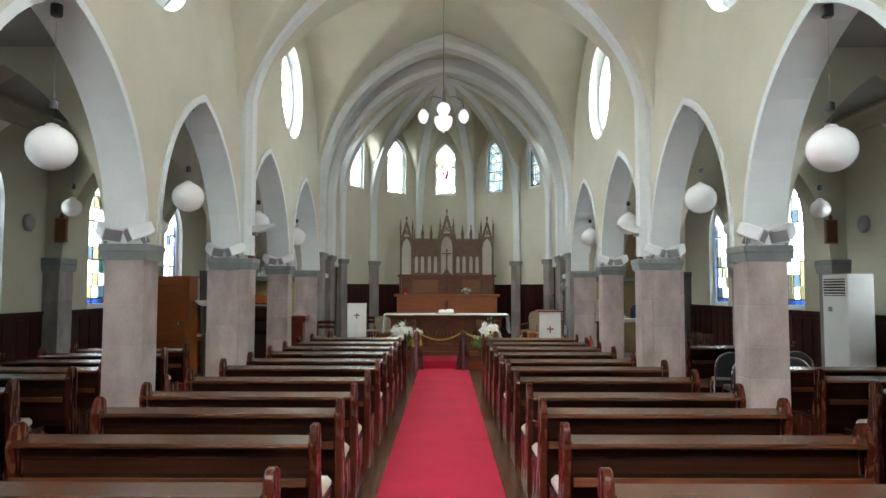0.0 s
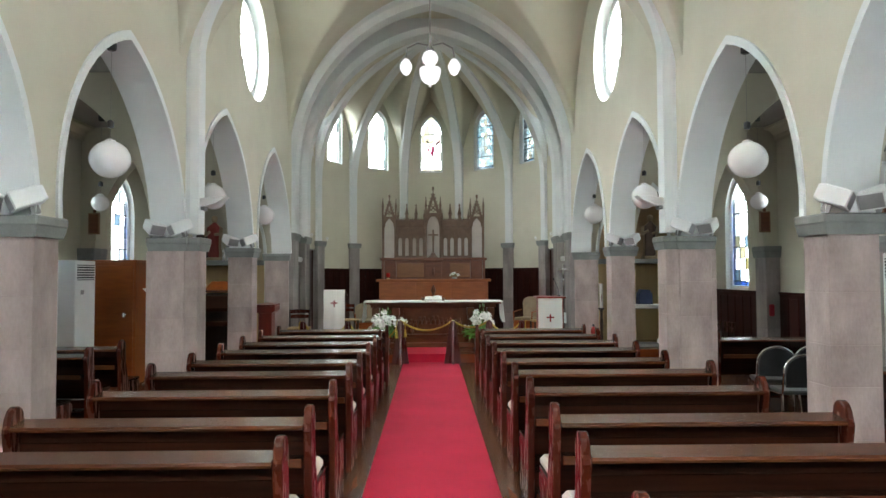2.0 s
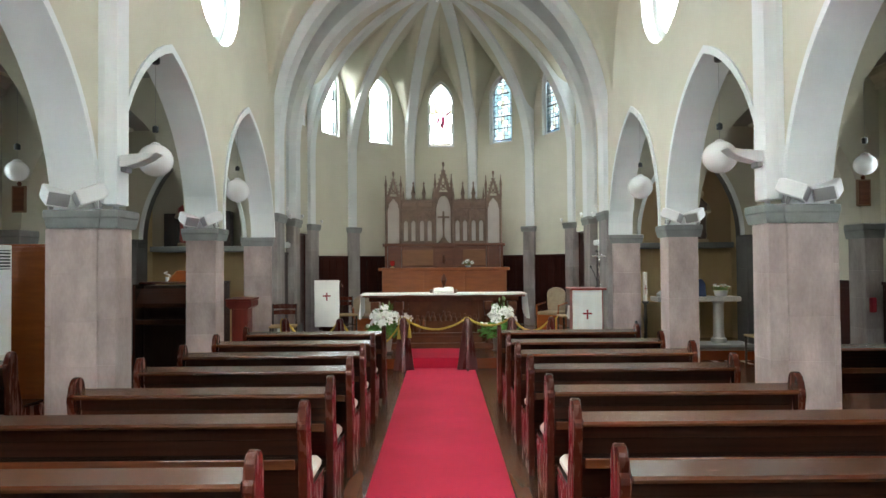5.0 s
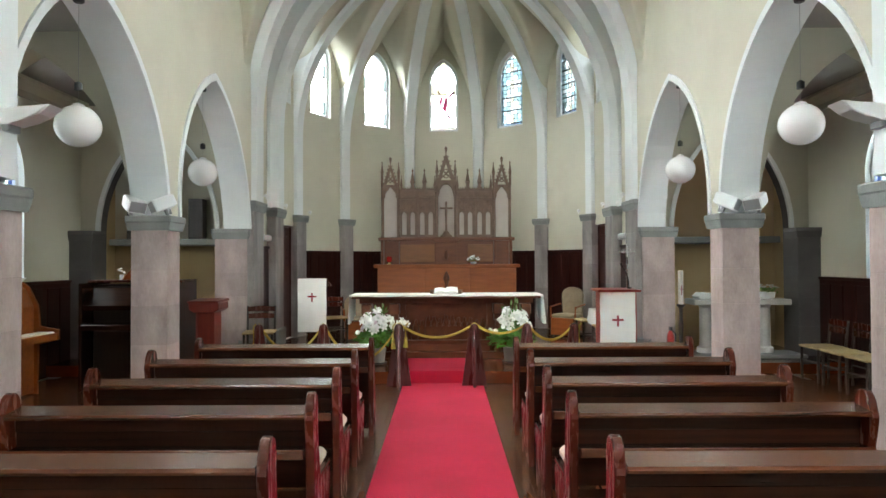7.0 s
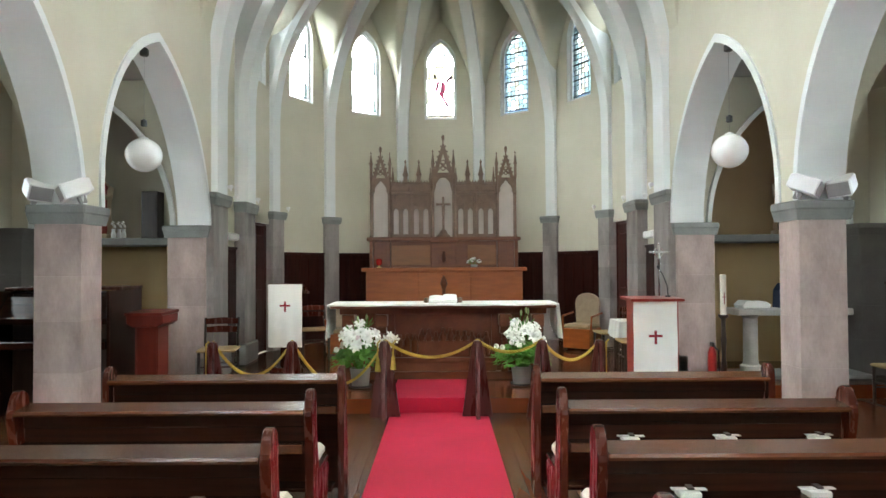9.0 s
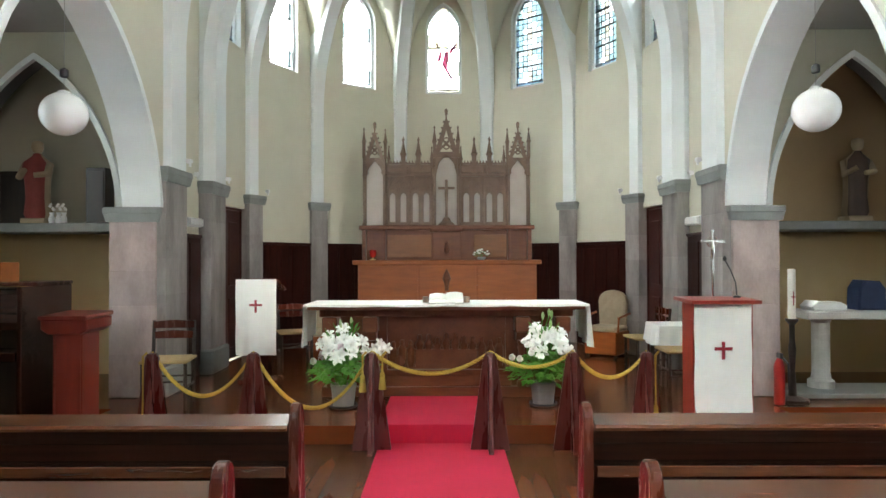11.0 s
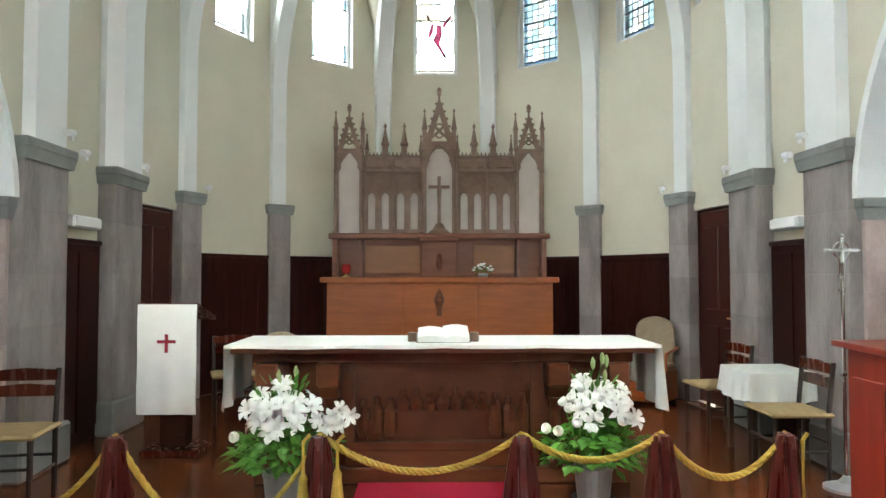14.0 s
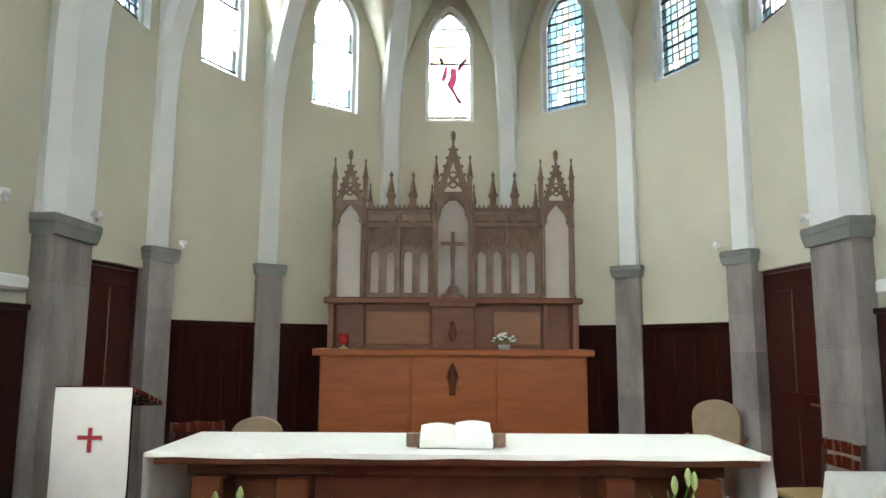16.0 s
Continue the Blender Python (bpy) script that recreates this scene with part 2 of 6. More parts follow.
def box(bm, x0, x1, y0, y1, z0, z1, bevel=0.0, mat=0):
    vs = [bm.verts.new(c) for c in ((x0, y0, z0), (x1, y0, z0), (x1, y1, z0), (x0, y1, z0), (x0, y0, z1), (x1, y0, z1), (x1, y1, z1), (x0, y1, z1))]
    fs = [bm.faces.new([vs[i] for i in q]) for q in ((3, 2, 1, 0), (4, 5, 6, 7), (0, 1, 5, 4), (1, 2, 6, 5), (2, 3, 7, 6), (3, 0, 4, 7))]
    for f in fs:
        f.material_index = mat
    if bevel:
        es = list({e for f in fs for e in f.edges})
        r = bmesh.ops.bevel(bm, geom=es, offset=bevel, segments=1, affect="EDGES")
        for f in r["faces"]:
            f.material_index = mat
    return bm


def cube(*a, **k):
    return box(bmesh.new(), *a, **k)


def prism(bm, loop, axis, a, b, mat=0, bevel=0.0):
    """A flat outline of (u, v) pushed from a to b along an axis: x (u=y, v=z), y (u=x, v=z) or z (u=x, v=y)."""
    put = {"x": lambda u, v, w: (w, u, v), "y": lambda u, v, w: (u, w, v), "z": lambda u, v, w: (u, v, w)}[axis]
    lo = [bm.verts.new(put(u, v, a)) for u, v in loop]
    hi = [bm.verts.new(put(u, v, b)) for u, v in loop]
    fs = [bm.faces.new(lo[::-1]), bm.faces.new(hi)]
    for i in range(len(loop)):
        j = (i + 1) % len(loop)
        fs.append(bm.faces.new((lo[i], lo[j], hi[j], hi[i])))
    for f in fs:
        f.material_index = mat
    if bevel:
        es = list({e for f in fs[:2] for e in f.edges})
        bmesh.ops.bevel(bm, geom=es, offset=bevel, segments=1, affect="EDGES")
    return bm


def lathe(bm, prof, n=16, at=(0, 0, 0), mat=0):
    """Turned body from (radius, height) pairs."""
    rings = []
    for r, z in prof:
        if r < 1e-5:
            rings.append([bm.verts.new((at[0], at[1], at[2] + z))])
        else:
            rings.append([bm.verts.new((at[0] + r * math.cos(2 * math.pi * i / n), at[1] + r * math.sin(2 * math.pi * i / n), at[2] + z)) for i in range(n)])
    for a, b in zip(rings, rings[1:]):
        for i in range(n):
            j = (i + 1) % n
            q = [a[i % len(a)], a[j % len(a)], b[j % len(b)], b[i % len(b)]]
            q = list(dict.fromkeys(q))
            if len(q) > 2:
                bm.faces.new(q).material_index = mat
    for ring, flip in ((rings[0], True), (rings[-1], False)):
        if len(ring) > 2:
            bm.faces.new(ring[::-1] if flip else ring).material_index = mat
    return bm


def ball(r, squash=1.0, n=20, k=10, at=(0, 0, 0)):
    return lathe(bmesh.new(), [(r * math.sin(math.pi * i / k), -r * squash * math.cos(math.pi * i / k)) for i in range(k + 1)], n, at)


def tube(bm, pts, r, n=8, mat=0):
    """A round bar along points; r is one radius or one for each point."""
    pts = [Vector(p) for p in pts]
    rs = r if isinstance(r, (list, tuple)) else [r] * len(pts)
    rings, up = [], Vector((0, 0, 1))
    for i, p in enumerate(pts):
        d = (pts[min(i + 1, len(pts) - 1)] - pts[max(i - 1, 0)]).normalized()
        s = d.cross(up)
        if s.length < 1e-3:
            s = d.cross(Vector((1, 0, 0)))
        s.normalize()
        u = s.cross(d)
        rings.append([bm.verts.new(p + rs[i] * (math.cos(2 * math.pi * k / n) * s + math.sin(2 * math.pi * k / n) * u)) for k in range(n)])
    for a, b in zip(rings, rings[1:]):
        for i in range(n):
            j = (i + 1) % n
            bm.faces.new((a[i], a[j], b[j], b[i])).material_index = mat
    bm.faces.new(rings[0][::-1]).material_index = mat
    bm.faces.new(rings[-1]).material_index = mat
    return bm


def sweep(bm, path, w, d, mat=0, outward=None):
    """A rectangular bar (w across the path's plane, d in the plane, inwards) along points; outward gives, for each point, the unit way from the inner to the outer face."""
    rows = []
    for i, p in enumerate(path):
        p = Vector(p)
        t = (Vector(path[min(i + 1, len(path) - 1)]) - Vector(path[max(i - 1, 0)])).normalized()
        o = Vector(outward[i])
        o = (o - o.dot(t) * t).normalized()
        s = t.cross(o)
        rows.append([bm.verts.new(p + a * w / 2 * s + b * d * o) for a, b in ((-1, 1), (-1, 0.25), (-0.72, 0), (0.72, 0), (1, 0.25), (1, 1))])
    for a, b in zip(rows, rows[1:]):
        for i in range(6):
            j = (i + 1) % 6
            bm.faces.new((a[i], a[j], b[j], b[i])).material_index = mat
    bm.faces.new(rows[0][::-1]).material_index = mat
    bm.faces.new(rows[-1]).material_index = mat
    return bm


def slab(bm, outer, holes, put, a, b, mat_face=0, mat_edge=1, mat_hole=None):
    """A wall: an outline with holes, as a plate from depth a to b; put(u, v, w) gives the place."""
    tops = []
    for w in (a, b):
        loops, edges = [], []
        for lp in (outer, *holes):
            vs = [bm.verts.new(put(u, v, w)) for u, v in lp]
            loops.append(vs)
            edges += [bm.edges.new((vs[i], vs[(i + 1) % len(vs)])) for i in range(len(vs))]
        r = bmesh.ops.triangle_fill(bm, use_beauty=True, edges=edges)
        for f in r["geom"]:
            if isinstance(f, bmesh.types.BMFace):
                f.material_index = mat_face
        tops.append(loops)
    for k, (la, lb) in enumerate(zip(*tops)):
        for i in range(len(la)):
            j = (i + 1) % len(la)
            bm.faces.new((la[i], la[j], lb[j], lb[i])).material_index = mat_edge if k == 0 or mat_hole is None else mat_hole
    return bm


def pointed(u0, u1, z0, z1, n=10):
    """A pointed arch from (u0, z0) over the apex to (u1, z0), as points."""
    s, h = (u1 - u0), z1 - z0
    r = (h * h + s * s / 4) / s
    out = []
    end = math.acos(max(-1, min(1, (r - s / 2) / r)))
    for i in range(n + 1):
        t = end * i / n
        out.append((u0 + r - r * math.cos(t), z0 + r * math.sin(t)))
    return out + [(u0 + u1 - u, z) for u, z in out[-2::-1]]


def lancet(uc, w, z0, zs, z1, n=7):
    """A lancet window outline: sill z0, springing zs, apex z1."""
    return [(uc - w / 2, z0)] + pointed(uc - w / 2, uc + w / 2, zs, z1, n) + [(uc + w / 2, z0)]


def circle(uc, vc, r, n=32):
    return [(uc + r * math.cos(2 * math.pi * i / n), vc + r * math.sin(2 * math.pi * i / n)) for i in range(n)]


# ---- plan ----
PIERS = [0.685, 3.68, 6.675, 9.67, 12.665]
NAVE = 2.88           # inner face of the arcade walls
THICK = 0.38
CAP = 2.08            # top of the arcade capitals
OUT = 5.62            # inner face of the aisle walls
CHANCEL = 15.48       # front face of the chancel arch
STEP = 14.32          # front edge of the sanctuary floor
STAGE = 0.155
BACK = -2.6
CEIL = 4.02
APEX = 3.89

# ---- floors ----
bm = cube(-OUT - 0.3, OUT + 0.3, BACK - 0.3, 17.5, -0.2, -0.012)
setting("floor", bm, DARKWOOD, "dark wooden floor under the boards of the nave", "floor")
bm = bmesh.new()
stage_loop = [(-3.12, STEP), (3.12, STEP), (3.12, 15.0), (OUT, 15.0), (OUT, 17.2), (3.0, 17.2), (2.9, 18.6), (2.4, 20.1), (0.9, 21.2), (-0.9, 21.2), (-2.4, 20.1), (-2.9, 18.6), (-3.0, 17.2), (-OUT, 17.2), (-OUT, 15.0), (-3.12, 15.0)]
prism(bm, stage_loop, "z", -0.01, STAGE - 0.006)
setting("sanctuary_floor", bm, STAGEWOOD, "polished red-brown wooden floor of the raised sanctuary", "floor")

# ---- arcade walls ----
def bays():
    p = PIERS + [CHANCEL + 0.28]
    h = 0.165
    return [(a + h, (b - h) if i < 4 else CHANCEL) for i, (a, b) in enumerate(zip(p, p[1:]))]


def skewed(pts, lean):
    """The arch with its crown set off along the wall, the feet staying on the piers."""
    return [(u + lean * (v - CAP) / (APEX - CAP), v) for u, v in pts]


ARCHES = bays()
LEAN = {-1: (0.0, -0.05, -0.17, -0.12, -0.20), 1: (0.0, 0.0, -0.07, 0.03, -0.08)}
ROUNDS = [6.675, 12.65]
for side, name in ((-1, "wall_arcade_west"), (1, "wall_arcade_east")):
    low = [(BACK, CAP)]
    for (a, b), off in zip(ARCHES, LEAN[side]):
        low += skewed(pointed(a, b, CAP, APEX, 12), off)
    low += [(CHANCEL + 0.16, CAP)]
    outer = low + [(CHANCEL + 0.16, 7.92), (BACK, 7.92)]
    bm = slab(bmesh.new(), outer, [circle(y, 5.38, 0.88) for y in ROUNDS], lambda u, v, w: (side * w, u, v), NAVE, NAVE + THICK, 0, 1, 1)
    setting(name, bm, [CREAM, WHITE], "cream plastered arcade wall with white pointed arches", "wall")
    for (a, b), off in zip(ARCHES, LEAN[side]):
        arc = skewed(pointed(a + 0.012, b - 0.012, CAP, APEX - 0.015, 12), off)
        bm = bmesh.new()
        inner = arc
        outer_arc = skewed(pointed(a - 0.05, b + 0.05, CAP, APEX + 0.075, 12), off)
        for p, q in zip(range(len(arc) - 1), range(1, len(arc))):
            quad = [inner[p], inner[q], outer_arc[q], outer_arc[p]]
            va = [bm.verts.new((side * (NAVE + 0.01), *c)) for c in quad]
            vb = [bm.verts.new((side * (NAVE - 0.022), *c)) for c in quad]
            bm.faces.new(vb)
            bm.faces.new((va[0], va[1], vb[1], vb[0]))
            bm.faces.new((va[2], va[3], vb[3], vb[2]))
        setting("arch_trim", bm, WHITE, "thin white moulding round an arcade arch", "trim")
# the wall behind, and the outer walls
bm = slab(bmesh.new(), [(-OUT - 0.3, -0.1), (OUT + 0.3, -0.1), (OUT + 0.3, 7.92), (-OUT - 0.3, 7.92)], [lancet(0, 2.2, 3.0, 4.9, 6.3)], lambda u, v, w: (u, w, v), BACK - 0.3, BACK, 0, 1, 1)
setting("wall_entrance", bm, [CREAM, WHITE], "cream plastered wall at the entrance end", "wall")

SIDEWIN = [(a + b) / 2 for a, b in ARCHES[:4]] + [14.07]
for side, name in ((-1, "wall_aisle_west"), (1, "wall_aisle_east")):
    outer = [(BACK, -0.1), (17.2, -0.1), (17.2, CEIL + 0.3), (BACK, CEIL + 0.3)]
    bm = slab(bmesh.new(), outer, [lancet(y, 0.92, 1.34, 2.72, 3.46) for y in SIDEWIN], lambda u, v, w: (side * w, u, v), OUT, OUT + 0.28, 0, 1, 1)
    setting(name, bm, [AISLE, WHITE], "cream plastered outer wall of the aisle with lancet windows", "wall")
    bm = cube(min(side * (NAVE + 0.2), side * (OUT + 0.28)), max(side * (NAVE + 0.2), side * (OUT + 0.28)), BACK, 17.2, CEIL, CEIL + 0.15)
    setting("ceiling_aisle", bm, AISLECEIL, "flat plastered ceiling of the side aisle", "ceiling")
    bm = bmesh.new()
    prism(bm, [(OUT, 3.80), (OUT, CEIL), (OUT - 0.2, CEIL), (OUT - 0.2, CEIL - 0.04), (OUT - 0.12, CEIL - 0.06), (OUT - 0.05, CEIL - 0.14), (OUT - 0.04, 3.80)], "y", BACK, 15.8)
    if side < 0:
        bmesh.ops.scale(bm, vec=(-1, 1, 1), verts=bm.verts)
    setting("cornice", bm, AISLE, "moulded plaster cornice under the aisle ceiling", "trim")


# ---- nave vault ----
def prof_rib(x, a=2.75, z0=4.14, h=2.84):
    t = min(1.0, abs(x) / a)
    return z0 + h * (1 - t) ** 0.48


def prof_arch(x, a=2.80, z0=3.9, z1=7.30):
    h = z1 - z0
    r = (h * h + a * a) / (2 * a)
    c = r - a
    return z0 + math.sqrt(max(0.0, r * r - (min(abs(x), a) + c) ** 2))


def cross_prof(y, y0, y1, z0=4.2, z1=7.0):
    y0, y1 = y0 + 0.4, y1 - 0.4
    if not y0 < y < y1:
        return 0.0
    a = (y1 - y0) / 2
    return prof_arch(y - (y0 + y1) / 2, a, z0, z1)


bm = bmesh.new()
NX, NY = 150, 220
for y0, y1 in ((BACK - 0.1, 3.68), (3.68, 9.67), (9.67, 15.62)):
    grid = []
    for j in range(NY + 1):
        y = y0 + (y1 - y0) * j / NY
        row = []
        for i in range(NX + 1):
            x = -2.92 * math.cos(math.pi * i / NX)
            zl = 3.74 + 3.6 * math.sqrt(max(0.0, 1 - abs(x) / 2.92))
            if y0 > 9:
                k = (j / NY) ** 1.5
                zl = zl * (1 - k) + k * (prof_arch(x, 2.92, 3.95, 7.6))
            zc = cross_prof(y, y0, y1)
            row.append(bm.verts.new((x, y, 0.5 * (zl + zc + math.sqrt((zl - zc) ** 2 + 0.004)))))
        grid.append(row)
    for j in range(NY):
        for i in range(NX):
            bm.faces.new((grid[j][i], grid[j][i + 1], grid[j + 1][i + 1], grid[j + 1][i]))
setting("ceiling_vault", bm, CREAM, "cream plastered groin vault over the nave", "ceiling", smooth=True)


def rib_points(prof, a, n=28):
    """The arch's inner line from springing to springing, as (x, z) with the way outwards."""
    xs = [-a * math.cos(math.pi * i / n) for i in range(n + 1)]
    pts = [(x, prof(x)) for x in xs]
    outs = []
    for i, (x, z) in enumerate(pts):
        k = 1e-3
        if abs(x) < 1e-6:
            outs.append((0, 1))
        else:
            dz = (prof(abs(x)) - prof(max(0, abs(x) - k))) / k
            nx, nz = -dz, 1.0
            m = math.hypot(nx, nz)
            outs.append((math.copysign(nx / m, x), nz / m))
    return pts, outs


def cross_rib(name, y, prof, a, w, d, foot):
    pts, outs = rib_points(prof, a)
    pts = [(-a, foot)] + pts + [(a, foot)]
    outs = [(-1, 0)] + outs + [(1, 0)]
    bm = sweep(bmesh.new(), [(x, y, z) for x, z in pts], w, d, outward=[(x, 0, z) for x, z in outs])
    return setting(name, bm, WHITE, "white plastered transverse rib of the nave vault", "rib")


for y in (3.68, 9.67):
    cross_rib("vault_rib", y, prof_rib, 2.74, 0.30, 0.34, CAP + 0.05)
cross_rib("chancel_arch", 15.81, prof_arch, 2.81, 0.56, 0.5, 2.5)
cross_rib("chancel_arch", 17.14, lambda x: prof_arch(x, 2.80, 3.9, 7.15), 2.80, 0.56, 0.5, 2.5)

# ---- chancel and apse ----
BOSS = (0.0, 17.35, 7.12)
RING = [(2.98, 15.58), (2.98, 17.45), (2.87, 18.60), (2.13, 20.02), (0.80, 21.04), (-0.80, 21.04), (-2.15, 20.02), (-2.87, 18.60), (-2.98, 17.45), (-2.98, 15.58)]


def rib_height(u, z0=4.0, z1=BOSS[2], k=0.82):
    f = lambda t: math.sqrt(max(0.0, 1 - (1 - k * t) ** 2))
    return z0 + (z1 - z0) * f(u) / f(1.0)


def facet(i):
    a, b = Vector((*RING[i], 0)), Vector((*RING[i + 1], 0))
    t = (b - a).normalized()
    nrm = Vector((t.y, -t.x, 0))
    if nrm.dot(Vector((0, 18.3, 0)) - (a + b) / 2) > 0:
        nrm = -nrm
    return a, b, t, nrm, (b - a).length


APSE_WIN = {}
for i in range(9):
    a, b, t, nrm, ln = facet(i)
    holes = []
    if 1 <= i <= 7:
        centre = ln * (0.5 if i in (2, 3, 4, 5, 6) else 0.52)
        w = 0.56 if i not in (1, 7) else 0.5
        holes = [lancet(centre, w + 0.10, 4.56, 5.72, 6.24)]
        APSE_WIN[i] = centre
    door = i in (1, 7)
    lo = [(0, 0), (ln, 0)]
    if door:
        lo = [(0, 0), (0.12, 0), (0.12, 2.27), (ln - 0.12, 2.27), (ln - 0.12, 0), (ln, 0)]
    put = lambda u, v, w, a=a, t=t, nrm=nrm: tuple(a + t * u + nrm * w + Vector((0, 0, v)))
    bm = slab(bmesh.new(), lo + [(ln, 7.92), (0, 7.92)], holes, put, 0.0, 0.24, 0, 1, 1)
    setting("wall_apse", bm, [CREAM, WHITE], "cream plastered wall of the chancel and apse", "wall")
bm = bmesh.new()
for i in range(1, 8):
    a, b, t, nrm, ln = facet(i)
    S, U = 48, 64
    grid = []
    for j in range(U + 1):
        u = j / U
        row = []
        for k in range(S + 1):
            s = k / S
            p = (a + (b - a) * s) * (1 - u) + Vector((BOSS[0], BOSS[1], 0)) * u
            zl = prof_arch((s - 0.5) * 2, 1.0, 4.0, 6.62)
            zr = rib_height(u)
            row.append(bm.verts.new((p.x, p.y, 0.5 * (zr + zl + math.sqrt((zr - zl) ** 2 + 0.03)) + 0.05)))
        grid.append(row)
    for j in range(U):
        for k in range(S):
            bm.faces.new((grid[j][k], grid[j][k + 1], grid[j + 1][k + 1], grid[j + 1][k]))
box(bm, -3.0, 3.0, 15.9, 17.4, 7.45, 7.6)
setting("ceiling_apse", bm, CREAM, "cream plastered vault cells of the apse", "ceiling", smooth=True)
for i in range(2, 8):
    x, y = RING[i]
    v = Vector((BOSS[0] - x, BOSS[1] - y, 0))
    d = v.length
    v.normalize()
    pr = 0.10
    us = [0.0, 0.004, 0.012, 0.025, 0.045, 0.07, 0.1, 0.14, 0.19, 0.25, 0.32, 0.4, 0.5, 0.6, 0.7, 0.8, 0.9, 1.0]
    inner = [(x + v.x * pr, y + v.y * pr, 2.45)] + [(x + v.x * (pr + u * (d - pr)), y + v.y * (pr + u * (d - pr)), rib_height(u)) for u in us]
    outs = [tuple(-v)]
    for q in range(1, len(inner)):
        p0, p1 = Vector(inner[q - 1]), Vector(inner[min(q + 1, len(inner) - 1)])
        tt = (p1 - p0).normalized()
        o = Vector((0, 0, 1)) - tt.z * tt
        if o.length < 0.02:
            o = -v
        if o.dot(-v) < 0:
            o = -v
        outs.append(tuple(o.normalized()))
    bm = sweep(bmesh.new(), inner, 0.27, 0.34, outward=outs)
    setting("apse_rib", bm, WHITE, "white plastered rib rising to the crown of the apse", "rib")
bm = lathe(bmesh.new(), [(0.0, -0.06), (0.16, -0.04), (0.2, 0.04), (0.2, 0.2)], 16, BOSS)
setting("boss", bm, WHITE, "plain plaster boss where the apse ribs meet", "boss")


# unseen deck, added to stop skylight leaking through gaps over the vaults
bm = prism(bmesh.new(), [(-3.4, BACK - 0.4), (3.4, BACK - 0.4), (3.4, 18.8), (2.5, 20.4), (1.1, 21.5), (-1.1, 21.5), (-2.5, 20.4), (-3.4, 18.8)], "z", 7.9, 8.05)
setting("roof", bm, DARKWOOD, "unseen dark deck added above the vaults to keep skylight out", "roof")

# ---- piers, responds and pilasters ----
def stack(parent, x0, x1, y0, y1, z0, z1, mat, course=0.42, name="stone_block", bev=0.003, seed=0):
    """A shaft of squared stone blocks with thin joints."""
    rng = random.Random(seed)
    n = max(1, round((z1 - z0) / course))
    cuts = [z0] + [z0 + (z1 - z0) * (k + rng.uniform(-0.12, 0.12)) / n for k in range(1, n)] + [z1]
    for a, b in zip(cuts, cuts[1:]):
        part(name, cube(x0, x1, y0, y1, a + 0.001, b - 0.001, bevel=bev), mat, parent)
    part("core", cube(x0 + 0.003, x1 - 0.003, y0 + 0.003, y1 - 0.003, z0, z1), mat, parent)


def capital(parent, x0, x1, y0, y1, z0, z1, mat, p=0.05):
    bm = bmesh.new()
    m = z0 + (z1 - z0) * 0.52
    box(bm, x0 - p, x1 + p, y0 - p, y1 + p, m, z1, bevel=0.012)
    lo = [(x0 - p * 0.5, y0 - p * 0.5), (x1 + p * 0.5, y0 - p * 0.5), (x1 + p * 0.5, y1 + p * 0.5), (x0 - p * 0.5, y1 + p * 0.5)]
    hi = [(x0 - p * 0.85, y0 - p * 0.85), (x1 + p * 0.85, y0 - p * 0.85), (x1 + p * 0.85, y1 + p * 0.85), (x0 - p * 0.85, y1 + p * 0.85)]
    va = [bm.verts.new((*c, z0)) for c in lo]
    vb = [bm.verts.new((*c, m)) for c in hi]
    bm.faces.new(va[::-1])
    bm.faces.new(vb)
    for i in range(4):
        j = (i + 1) % 4
        bm.faces.new((va[i], va[j], vb[j], vb[i]))
    part("capital", bm, mat, parent)


